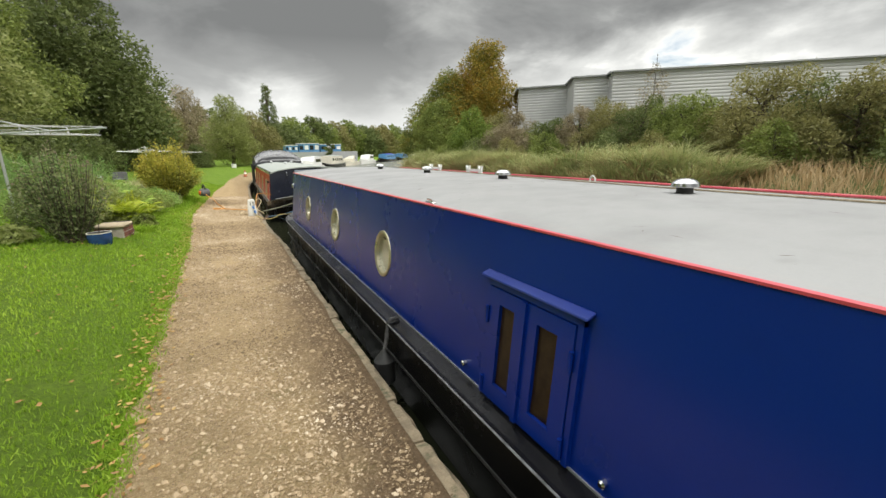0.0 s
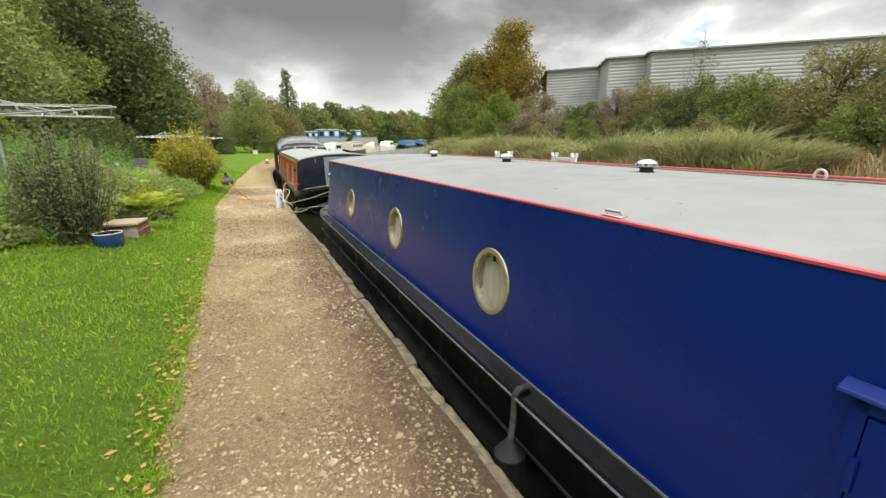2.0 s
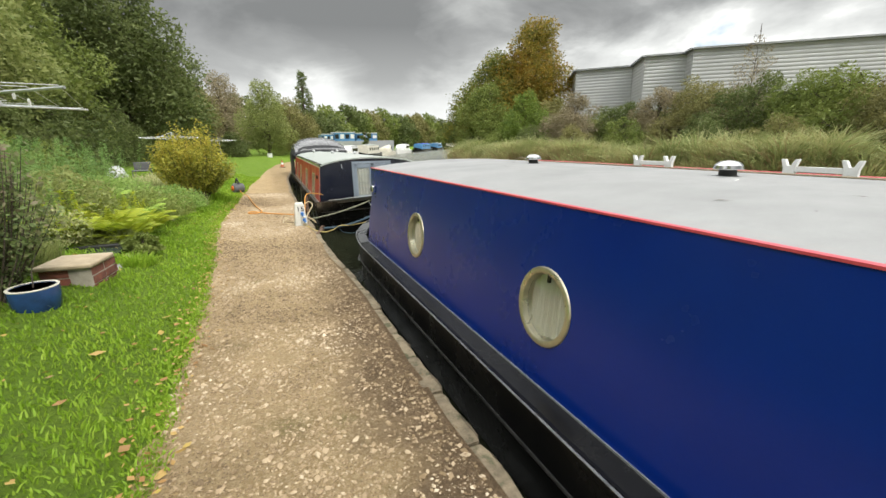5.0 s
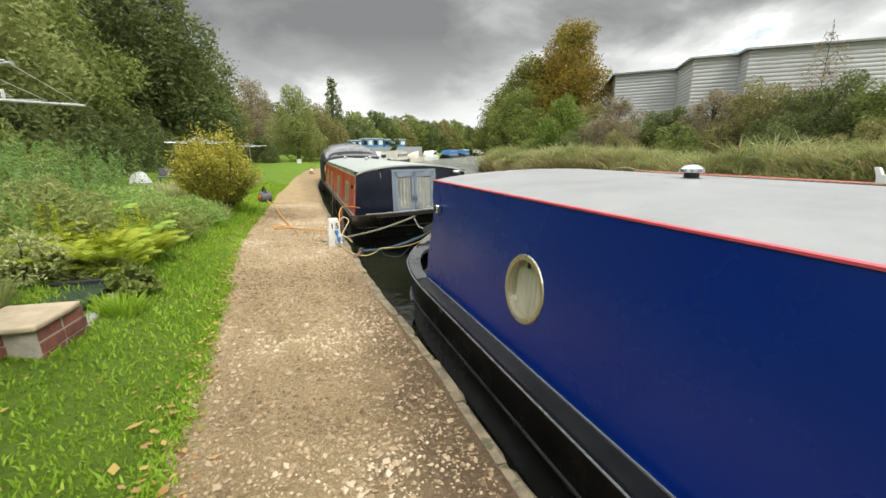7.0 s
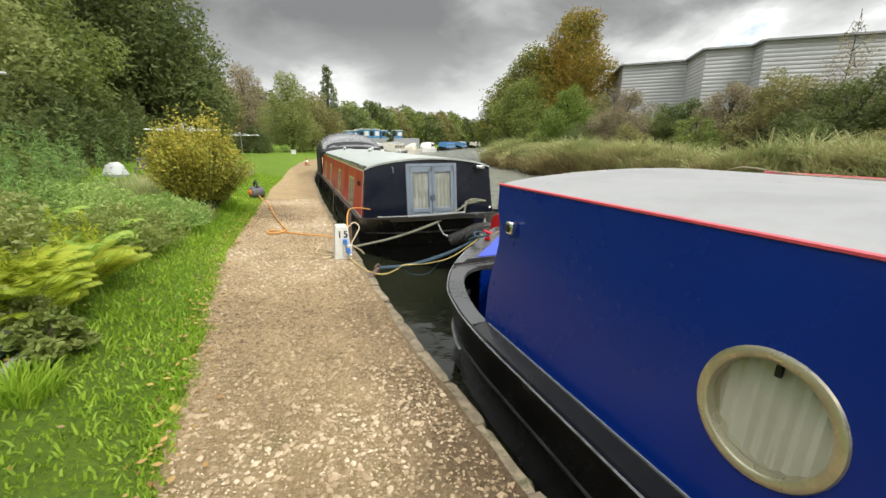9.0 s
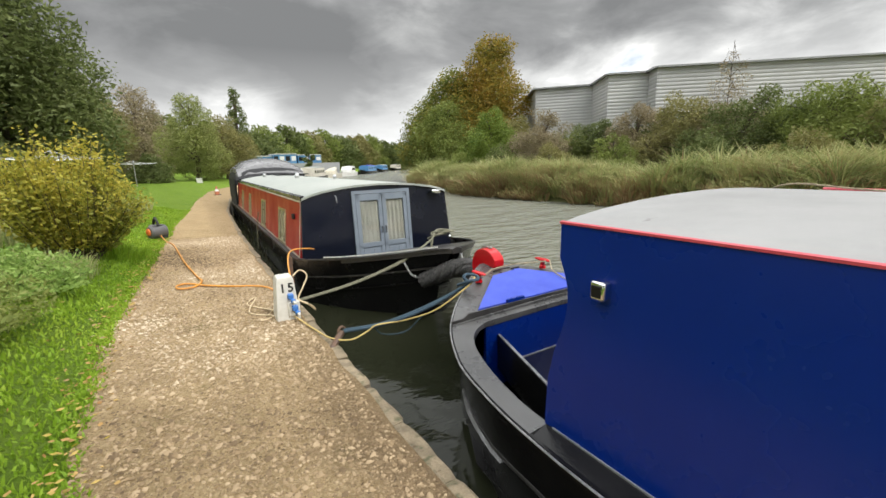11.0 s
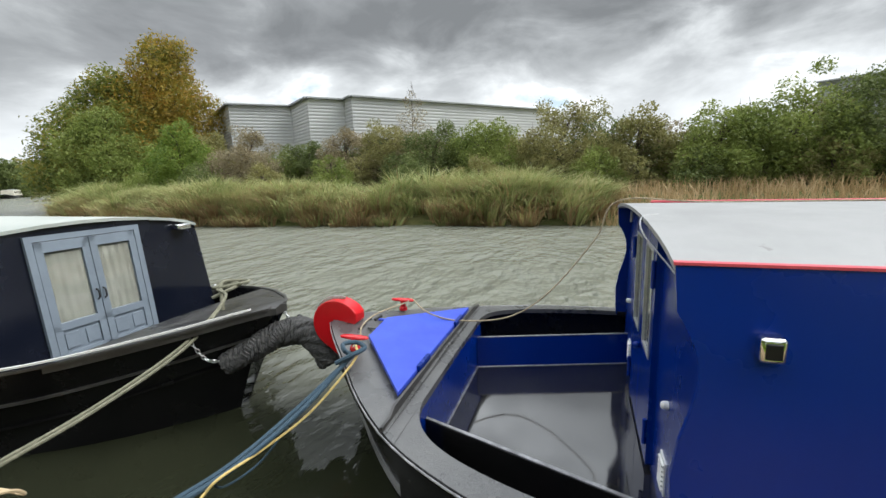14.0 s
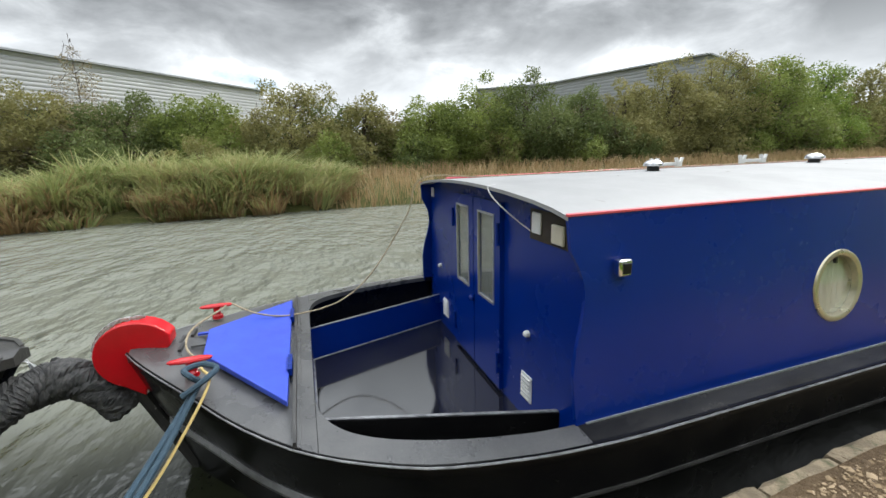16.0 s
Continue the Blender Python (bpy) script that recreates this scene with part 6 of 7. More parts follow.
def frond_bed(x0, x1, y0, y1, stems, h, material, label):
    """Feathery stems: leaflets up every stem."""
    sx, sy = RNG.uniform(x0, x1, stems), RNG.uniform(y0, y1, stems)
    hh = h * RNG.uniform(0.6, 1.05, stems)
    lean = RNG.normal(0, 0.12, (stems, 2))
    pts = []
    for i in range(stems):
        t = RNG.uniform(0.1, 1, 130)
        wdt = 0.09 * (1.05 - t)
        gz = float(ground_z(sx[i], sy[i]))
        pts.append(np.stack([sx[i] + lean[i, 0] * t * hh[i] + RNG.normal(0, 1, 130) * wdt, sy[i] + lean[i, 1] * t * hh[i] + RNG.normal(0, 1, 130) * wdt, gz + t * hh[i]], 1))
    return tagged(cards("feathery_plants", leaf_quads(np.concatenate(pts), 0.06, 2.0, 0.28), material), label, "plant", "", "stuff")


frond_bed(-4.8, -2.6, 10.8, 15.0, 260, 1.15, LEAF_FEATHER, "tall feathery green perennials in the border")
frond_bed(-3.4, -2.2, 9.6, 10.8, 30, 0.8, LEAF_FERN, "feathery green perennials behind the brick bed")


def upright_shrub(x, y, h, r, stems, leaves, size, material, label, bare=0.08, spread=0.5):
    """Many stems fan out of one foot; leaves sit all along them."""
    z0 = float(ground_z(x, y))
    t = thing("shrub", (x, y, z0), label, "shrub")
    g, pts = Geo(), []
    for i in range(stems):
        a, f = RNG.uniform(0, 2 * np.pi), math.sqrt(RNG.uniform(0, 1))
        top = Vector((x + r * f * math.cos(a), y + r * f * math.sin(a), z0 + h * (1 - 0.5 * f ** 3) * RNG.uniform(0.72, 1.05)))
        foot = Vector((x + 0.16 * r * f * math.cos(a), y + 0.16 * r * f * math.sin(a), z0 - 0.05))
        bow = foot.lerp(top, spread) + Vector((r * 0.10 * math.cos(a), r * 0.10 * math.sin(a), 0.04 * h))
        line = spline([foot, bow, top], 5)
        g.tube(line, 0.008, 4, 0.002)
        k = RNG.uniform(bare, 1.0, leaves) * (len(line) - 1)
        i0 = np.minimum(k.astype(int), len(line) - 2)
        arr = np.array([tuple(p) for p in line])
        p = arr[i0] + (arr[i0 + 1] - arr[i0]) * (k - i0)[:, None]
        pts.append(p + RNG.normal(0, 1, (leaves, 3)) * (0.012 + 0.055 * r * (k / len(line))[:, None]))
    part("branchwork", g, BARK, t, "thin brown stems")
    cards("foliage", leaf_quads(np.concatenate(pts), size, 0.8, 0.75), material, t)
    return t


def fern(x, y, size, fronds, material, label):
    """Arching fronds with paired leaflets."""
    z0 = float(ground_z(x, y))
    q = []
    for i in range(fronds):
        a, ln = i * 2.399 + RNG.uniform(-0.3, 0.3), size * RNG.uniform(0.7, 1.1)
        out, rise_f = Vector((math.cos(a), math.sin(a), 0)), RNG.uniform(0.55, 1.0)
        side = Vector((-out.y, out.x, 0))
        for k in range(22):
            t = (k + 2) / 24
            p = Vector((x, y, z0)) + out * ln * 0.75 * t + Vector((0, 0, ln * rise_f * (1.5 * t - 0.85 * t * t)))
            d = (out * 0.75 + Vector((0, 0, rise_f * (1.5 - 1.7 * t)))).normalized()
            w = ln * 0.24 * math.sin(math.pi * min(1, 0.12 + 0.88 * (1 - t))) + 0.012
            for sg in (-1, 1):
                tip = p + side * sg * w + d * w * 0.45 - Vector((0, 0, 0.25 * w))
                m0 = p.lerp(tip, 0.5)
                q.append([p, m0 + d * ln * 0.020, tip, m0 - d * ln * 0.020])
    return tagged(cards("fern", np.array([[tuple(v) for v in r] for r in q]), material), label, "fern", "", "stuff")


upright_shrub(-2.05, 8.0, 1.42, 0.50, 95, 85, 0.042, LEAF_PURPLE, "purple-green shrub with upright stems and small leaves", 0.10, 0.45)
upright_shrub(-1.50, 15.2, 1.66, 0.86, 140, 160, 0.052, LEAF_GOLD, "rounded golden-green shrub turning orange", 0.24, 0.42)
for k in range(26):
    fx, fy = -1.62 - 1.0 * ((k * 0.618) % 1), 9.95 + 2.0 * ((k * 0.414) % 1)
    fern(fx, fy, 0.42 + 0.22 * ((k * 0.37) % 1), 13, LEAF_YELLOW if fy < 10.9 else LEAF_LIMEFERN, "yellow-green fern with arching fronds in the border")
frond_bed(-2.5, -1.7, 10.2, 11.6, 26, 0.55, LEAF_YELLOW, "yellow-green feathery fronds")
clump("tall_grass", -2.25, 8.9, 0.32, 800, 0.34, 0.012, 0.35, LEAF_PALE, "grey-green lavender stems in the brick bed")
clump("tall_grass", -1.42, 9.2, 0.16, 420, 0.16, 0.012, 0.5, GRASS, "long grass tuft beside the bricks")
clump("tall_grass", -1.9, 14.2, 0.7, 900, 0.3, 0.014, 0.4, REED, "rough grass under the golden shrub")
clump("tall_grass", -1.3, 15.6, 0.5, 500, 0.25, 0.014, 0.4, GRASS, "rough grass under the golden shrub")
for k in range(5):
    clump("tall_grass", -2.6 + 0.15 * k, 16.5 + 1.6 * k, 0.9, 700, 0.4, 0.02, 0.35, REED, "unmown rough grass along the border")


# ---------------------------------------------------------------- garden things
pier = thing("brick_planter", (-1.6, 8.4, 0.25), "low red brick planter corner with a sandstone slab", "planter")
pm = pose(-1.70, 8.54, 0.03, 0, 0, -8)
part("mortar_core", Geo().box(-0.176, -0.149, 0.15, 0.189, 0.249, 0.43, pm), MORTAR, pier)
brick_mesh = mesh_of("brick", Geo().box(-0.102, -0.05, -0.0315, 0.102, 0.05, 0.0315), BRICK)
for course in range(3):
    z = 0.24 + course * 0.075
    for dx, dy, rz in (((-0.075, -0.105, 0), (0.145, -0.04, 90), (0.145, 0.18, 90), (-0.075, 0.20, 0)) if course % 2 else ((-0.08, -0.105, 0), (0.14, -0.105 + 0.06, 90), (0.14, 0.175, 90), (-0.08, 0.205, 0))):
        b = part("brick", None, None, pier, data=brick_mesh)
        b.matrix_basis = pm @ pose(dx, dy, z, 0, 0, rz)
slab = Geo()
slab.loft([[pm @ Vector((0.0 + 0.21 * a, 0.03 + 0.22 * b, z)) for a, b in ((-1, -1), (-0.3, -1.03), (1, -0.97), (1.02, 0.2), (0.97, 1), (-1, 1))] for z in (0.432, 0.47)])
part("slab", slab, SLAB, pier, "worn sandstone slab", bevel=0.012)
low = thing("stone_edging", (-1.55, 9.2, 0.2), "low grey stone edging of the flower bed", "edging")
part("edging", Geo().box(-1.60, 8.72, 0.18, -1.50, 9.9, 0.30), CONCRETE, low, bevel=0.02)
pond = thing("garden_pond", (-1.8, 9.2, 0.3), "small dark green garden pond behind the stone edging", "pond")
part("pond_water", Geo().prism([(-2.15, 8.72, 0.33), (-1.60, 8.72, 0.33), (-1.60, 9.72, 0.33), (-2.0, 9.80, 0.33), (-2.25, 9.3, 0.33)], (0, 0, 0.03)), POND, pond, "still dark green water")
part("pond_liner", Geo().box(-2.2, 9.70, 0.25, -1.60, 9.76, 0.40), RUBBER, pond, "black rubber liner edge", bevel=0.015)
peg = thing("wooden_stake", (-1.95, 13.6, 0.3), "short pale wooden stake in the border", "stake")
part("stake_post", Geo().box(-1.975, 13.575, 0.25, -1.925, 13.625, 0.66), CREAM_LINE, peg, bevel=0.006)
pot = thing("plant_pot", (-1.72, 7.85, 0.27), "blue glazed round plant pot with a pale rim", "plant pot")
part("pot", Geo().lathe([(0.10, 0.25), (0.135, 0.32), (0.15, 0.42), (0.147, 0.48), (0.13, 0.48), (0.12, 0.44)], Matrix.Translation((-1.72, 7.85, 0)), 28), POT_BLUE, pot)
part("rim", Geo().lathe([(0.147, 0.475), (0.150, 0.482), (0.146, 0.486), (0.130, 0.484), (0.130, 0.475)], Matrix.Translation((-1.72, 7.85, 0)), 28), CREAM_LINE, pot, "pale chipped rim")
part("soil", Geo().lathe([(0.127, 0.42), (0.124, 0.455)], Matrix.Translation((-1.72, 7.85, 0)), 20), SOIL, pot)
part("sprigs", Geo().tube([(-1.72, 7.85, 0.46), (-1.70, 7.84, 0.60), (-1.66, 7.86, 0.72)], 0.006, 5, 0.002), BARK, pot)


def clothes_dryer(x, y, height, arm, turn):
    z0 = float(ground_z(x, y))
    d = thing("rotary_clothes_dryer", (x, y, z0), "grey metal rotary clothes dryer standing on the lawn", "clothes dryer")
    zt = z0 + height
    part("pole", Geo().tube([(x, y, z0 - 0.05), (x, y, zt + 0.22)], 0.022), ALU, d)
    part("hub", Geo().lathe([(0.045, zt - 0.05), (0.055, zt), (0.045, zt + 0.06)], Matrix.Translation((x, y, 0)), 14), ALU, d)
    tips = []
    for k in range(4):
        a = radians(turn + 90 * k)
        c, s = math.cos(a), math.sin(a)
        tip = Vector((x + arm * c, y + arm * s, zt + 0.02))
        tips.append(tip)
        part("arm", Geo().tube([(x, y, zt - 0.03), tip], 0.014), ALU, d)
        part("strut", Geo().tube([(x, y, zt + 0.20), (x + arm * 0.5 * c, y + arm * 0.5 * s, zt)], 0.009), ALU, d)
    for f in (0.35, 0.5, 0.65, 0.8, 0.97):
        ring = [Vector((x, y, zt + 0.02 + 0.10 * (1 - f))).lerp(t + Vector((0, 0, 0.02)), f) for t in tips]
        part("line", Geo().tube(ring + [ring[0]], 0.004, 4), CABLE_WHITE, d, "thin white washing line")
    for k in range(14):
        i = int(RNG.integers(0, 4))
        f, t = RNG.choice([0.5, 0.65, 0.8]), RNG.uniform(0.1, 0.9)
        o = Vector((x, y, zt + 0.02 + 0.10 * (1 - f)))
        p = o.lerp(tips[i] + Vector((0, 0, 0.02)), f).lerp(o.lerp(tips[(i + 1) % 4] + Vector((0, 0, 0.02)), f), t)
        part("peg", Geo().box(p.x - 0.01, p.y - 0.01, p.z - 0.05, p.x + 0.01, p.y + 0.01, p.z + 0.03), WHITE if k % 3 else ALU, d)
    return d


dryer = clothes_dryer(-3.25, 9.95, 1.50, 1.95, 58)
clothes_dryer(-2.8, 21.5, 1.30, 0.95, 20)
clothes_dryer(-2.6, 39.0, 1.3, 1.2, 15)

bag = thing("sack", (-4.3, 20.5, 0.5), "white plastic sack lying in rough grass", "sack")
part("sack_body", Geo().loft([[(-4.3 + r * math.cos(a) * (1 + 0.28 * math.sin(3 * a + z * 5)), 20.5 + r * math.sin(a), z) for a in [2 * math.pi * k / 14 for k in range(14)]] for r, z in ((0.22, 0.45), (0.27, 0.58), (0.20, 0.80), (0.16, 0.84), (0.08, 0.90))]), CLAD, bag)
chair = thing("garden_chair", (-3.75, 21.0, 0.5), "grey folded garden chair beside the sack", "chair")
part("chair_seat", Geo().box(-4.0, 20.85, 0.68, -3.5, 21.25, 0.73), PLASTIC_GREY, chair, bevel=0.02)
part("chair_back", Geo().box(-4.0, 21.2, 0.73, -3.5, 21.26, 0.98, None), PLASTIC_GREY, chair, bevel=0.02)
for lx, ly in ((-3.98, 20.87), (-3.52, 20.87), (-3.98, 21.23), (-3.52, 21.23)):
    part("leg", Geo().tube([(lx, ly, 0.45), (lx, ly, 0.69)], 0.016), PLASTIC_GREY, chair)
tub = thing("garden_tub", (-6.4, 19.2, 0.55), "bright orange plastic tub on the lawn", "tub")
part("tub", Geo().lathe([(0.28, 0.52), (0.36, 0.70), (0.38, 0.82), (0.35, 0.82), (0.30, 0.58)], Matrix.Translation((-6.4, 19.2, 0)), 20), ORANGE, tub)
part("tub_base", Geo().lathe([(0.40, 0.50), (0.40, 0.58)], Matrix.Translation((-6.4, 19.2, 0)), 20), WHITE, tub)

# grey machine with an orange end, on the lawn's edge
vx, vy = -0.78, 17.9
vz = float(ground_z(vx, vy))
vac = thing("garden_vacuum", (vx, vy, vz), "grey and orange cylinder machine standing on the grass", "machine")
vm = pose(vx, vy, vz, 0, 0, -62) @ Matrix.Scale(0.82, 4)
part("drum", Geo().lathe([(0.03, -0.20), (0.15, -0.19), (0.17, -0.15), (0.17, 0.13), (0.14, 0.17), (0.03, 0.18)], vm @ pose(0, 0, 0.18) @ pose(0, 0, 0, 90), 24), PLASTIC_GREY, vac, "dark grey plastic drum")
part("motor_end", Geo().lathe([(0.09, 0.0), (0.085, 0.04), (0.05, 0.06), (0.01, 0.065)], vm @ pose(0, -0.16, 0.19) @ pose(0, 0, 0, 90), 18), ORANGE, vac, "orange end cap")
part("top_band", Geo().box(-0.10, -0.12, 0.335, 0.10, 0.12, 0.355, vm), PLASTIC_GREY, vac, bevel=0.01)
part("handle", Geo().tube([vm @ Vector(p) for p in ((-0.12, 0, 0.33), (-0.07, 0, 0.45), (0, 0, 0.52), (0.07, 0, 0.45), (0.12, 0, 0.33))], 0.025), RUBBER, vac, "black arched handle")
for sx in (-1, 1):
    part("wheel", Geo().lathe([(0.07, -0.02), (0.07, 0.02)], vm @ pose(sx * 0.13, 0.10, 0.07) @ pose(0, 0, 0, 0, 90), 16), RUBBER, vac)

box = thing("meter_cabinet", (1.0, 44.0, 0.1), "small white service cabinet on the grass verge", "cabinet")
part("body", Geo().box(0.62, 43.8, 0.05, 1.0, 44.1, 0.75), WHITE, box, bevel=0.03)
part("lid", Geo().box(0.59, 43.77, 0.75, 1.03, 44.13, 0.79), WHITE, box, bevel=0.01)
cone = thing("traffic_cone", (1.25, 33.5, 0.03), "faded orange traffic cone on the towpath", "traffic cone")
part("base", Geo().box(1.07, 33.32, 0.03, 1.43, 33.68, 0.07), RUBBER, cone, bevel=0.01)
part("cone", Geo().lathe([(0.13, 0.07), (0.03, 0.50), (0.02, 0.52)], Matrix.Translation((1.25, 33.5, 0)), 18), FADED_ORANGE, cone)
part("sleeve", Geo().lathe([(0.094, 0.24), (0.068, 0.36)], Matrix.Translation((1.25, 33.5, 0)), 18), WHITE, cone)


# ---------------------------------------------------------------- service post 15, stakes, ropes
PX, PY = 0.475, 11.98
post = thing("service_post", (PX, PY, 0.0), "off-white mooring service post with blue sockets", "power post")
part("body", Geo().loft([[(PX + a * w, PY + b * d, z) for a, b in ((-1, -1), (1, -1), (1, 1), (-1, 1))] for w, d, z in ((0.105, 0.10, -0.03), (0.105, 0.10, 0.02), (0.078, 0.078, 0.39), (0.066, 0.066, 0.425), (0.05, 0.05, 0.432))]), POST_WHITE, post, bevel=0.008)
face = lambda z: PY - (0.10 - (z - 0.02) * 0.0595)
panel = part("socket_plate", Geo().box(PX + 0.0, face(0.1) - 0.022, 0.05, PX + 0.105, face(0.1) + 0.004, 0.19), POST_WHITE, post, bevel=0.008)
for dx, z, d in ((0.03, 0.235, 0.02), (0.055, 0.125, 0.04)):
    s = part("socket", Geo().box(PX + dx - 0.026, face(z) - d - 0.018, z - 0.022, PX + dx + 0.026, face(z) - d + 0.03, z + 0.034), SOCKET_BLUE, post, "blue power socket", bevel=0.01)
    part("socket_flap", Geo().lathe([(0.022, 0), (0.025, 0.014), (0.02, 0.024)], pose(PX + dx + 0.015, face(z) - d - 0.02, z - 0.025, 125), 14), SOCKET_BLUE, s)
    part("plug", Geo().lathe([(0.016, 0), (0.016, 0.03), (0.009, 0.045)], pose(PX + dx + 0.022, face(z) - d - 0.022, z - 0.028, 120), 12), POST_WHITE, s)
font = bpy.data.curves.new("number", "FONT")
font.body, font.size, font.extrude, font.space_character, font.offset = "15", 0.115, 0.001, 1.25, 0.0025
font.materials.append(INK)
num = new("number", font)
num.parent, num.matrix_parent_inverse = post, BASES[post.name]
num.matrix_basis = pose(PX - 0.058, face(0.30) - 0.002, 0.285, 90 - 3.4, 0, 0)
num["label"] = "painted black number 15"

stake = thing("mooring_stake", (0.80, 12.75, 0.0), "rusty steel mooring stake at the kerb", "stake")
part("bar", Geo().box(0.655, 12.62, -0.06, 0.70, 12.66, 0.46), RUST, stake, bevel=0.004)
ring = thing("mooring_ring", (0.74, 11.2, 0.0), "rusty angle-iron mooring pin with a ring at the kerb", "mooring ring")
part("pin", Geo().tube([(0.60, 11.06, -0.04), (0.76, 11.22, 0.055)], 0.028, 6), RUST, ring)
part("shackle", Geo().tube([(0.76 + 0.035 * math.cos(a), 11.22 + 0.02 * math.cos(a), 0.06 + 0.04 * math.sin(a)) for a in [2 * math.pi * k / 14 for k in range(15)]], 0.012, 6), RUST, ring)


def rope(name, pts, r, material, label, category="rope", n=10, sides=7):
    """A rope or cable; strands show as a twisted section."""
    line = spline(pts, n)
    t = tagged(part(name, Geo().tube(line, r, sides), material), label, category)
    return t


ROPE_Z = lambda x: ZT + 0.008 + lerp_table([(0, 0.077), (0.25, 0.073), (0.5, 0.062), (0.75, 0.042), (0.9, 0.022), (1.0, 0.0)], abs(x - CX) / HALF)
RB_LAB = "faded blue mooring rope from kerb ring to bow"
for o in (-0.018, 0.016):
    rope("mooring_rope", [(0.78, 11.22 + o, 0.06), (1.1, 11.08 + o, 0.10), (1.45, 10.94 + o, 0.22), (1.78 + o, 10.80, 0.395)], 0.014, ROPE_BLUE, RB_LAB)
rope("mooring_rope", [(1.78, 10.80, 0.40), (1.74, 10.82, 0.45), (1.80, 10.86, 0.46), (1.86, 10.80, 0.45), (1.82, 10.73, 0.44), (1.74, 10.76, 0.43), (1.70, 10.86, 0.38)], 0.014, ROPE_BLUE, "blue rope turns round the mooring stud")
rope("mooring_rope", [(0.52, 11.86, 0.05), (0.60, 11.5, 0.03), (0.66, 11.2, 0.035), (0.80, 11.10, 0.02), (0.95, 11.1, 0.06), (1.02, 11.06, 0.11), (1.25, 11.0, 0.12), (1.5, 10.90, 0.19), (1.74, 10.76, 0.39), (1.84, 10.80, 0.44)], 0.007, ROPE_YELLOW, "thin yellow rope along the mooring lines")
rope("mooring_rope", [(1.0, 11.10, 0.09), (1.1, 11.14, -0.02), (1.3, 11.12, -0.04), (1.42, 11.0, 0.12)], 0.006, ROPE_BLUE, "slack thin dark rope")
rope("mooring_rope", [(1.80, 10.80, 0.45), (1.95, 10.83, 0.42), (2.14, 10.93, 0.435), (2.40, 10.95, 0.44), (2.68, 10.83, 0.45), (2.74, 10.80, 0.46), (2.62, 10.62, 0.40), (2.72, 10.40, 0.32), (2.95, 10.05, 0.30), (3.10, 9.75, 0.48), (3.28, 9.40, 0.90), (3.33, 9.23, 1.20), (3.22, 8.6, ROPE_Z(3.22)), (3.10, 7.2, ROPE_Z(3.10)), (2.92, 5.4, ROPE_Z(2.92)), (2.76, 4.0, ROPE_Z(2.76)), (2.70, 3.0, ROPE_Z(2.70)), (2.66, 1.6, ROPE_Z(2.66)), (2.72, -2, ROPE_Z(2.72))], 0.006, ROPE_TAN, "thin tan rope from bow stud along the roof", n=14)
for o in (-0.02, 0.02):
    rope("mooring_rope", [(0.66, 12.32 + o, 0.05), (1.2, 12.20 + o, 0.16), (1.75, 12.10 + o, 0.34), (2.22, 12.20, 0.53), (2.34, 12.40, 0.56)], 0.011, ROPE_OLIVE, "grey-green mooring rope from the kerb to the bow")
rope("mooring_rope", [(2.30, 12.42, 0.50), (2.36, 12.32, 0.55), (2.52, 12.34, 0.56), (2.58, 12.48, 0.55), (2.46, 12.56, 0.54), (2.38, 12.40, 0.57), (2.55, 12.28, 0.58), (2.66, 12.42, 0.56), (2.50, 12.50, 0.58), (2.34, 12.36, 0.54), (2.28, 12.30, 0.44), (2.26, 12.30, 0.34)], 0.015, ROPE_OLIVE, "grey-green rope coiled on the bow")
LOOP = [(0.49, 12.12), (0.57, 12.7), (0.45, 13.2), (0.14, 13.36), (-0.12, 13.5), (-0.32, 13.68), (-0.43, 13.6), (-0.40, 13.46), (-0.25, 13.5), (-0.17, 13.75), (-0.22, 14.1), (-0.35, 15.2), (-0.5, 16.8), (-0.62, 17.3), (-0.72, 17.75)]
rope("power_cable", [(x, y, float(ground_z(x, y)) + (0.024 if y < 17.5 else 0.09)) for x, y in LOOP], 0.011, CABLE_ORANGE, "orange power cable across the towpath", "cable")
rope("power_cable", [(0.42, 12.10, 0.05), (0.20, 12.55, 0.03), (0.30, 12.7, 0.05), (0.18, 12.25, 0.04), (0.36, 12.05, 0.03), (0.24, 11.98, 0.03), (0.34, 12.15, 0.02), (0.42, 12.12, 0.1)], 0.007, CABLE_PALE, "loops of pale buff cable beside the post", "cable")
rope("power_cable", [(0.56, 11.90, 0.20), (0.62, 11.88, 0.16), (0.70, 11.92, 0.10), (0.74, 11.96, 0.04), (0.68, 12.02, 0.10), (0.60, 12.0, 0.17), (0.66, 12.05, 0.26), (0.72, 12.1, 0.36), (0.66, 12.12, 0.42), (0.58, 12.08, 0.38)], 0.008, CABLE_PALE, "loops of pale buff cable beside the post", "cable")
rope("power_cable", [(0.56, 12.05, 0.10), (0.60, 12.3, 0.30), (0.64, 12.55, 0.44), (0.72, 12.75, 0.50), (0.90, 12.95, 0.47), (1.06, 13.1, 0.42)], 0.009, CABLE_ORANGE, "orange power cable looped up to the boat", "cable")
rope("power_cable", [(2.02, 9.15, 1.222), (1.95, 9.235, 1.215), (1.84, 9.24, 1.15), (1.70, 9.15, 1.03), (1.52, 9.11, 0.97), (1.36, 9.10, 0.935), (1.26, 9.1, 0.92)], 0.004, CABLE_WHITE, "thin white cable hanging under the roof edge", "cable")
rope("mooring_rope", [(0.99, 17.0, 0.55), (0.94, 17.05, 0.1), (0.93, 17.1, -0.2)], 0.01, ROPE_OLIVE, "grey rope hanging down the red cabin side")


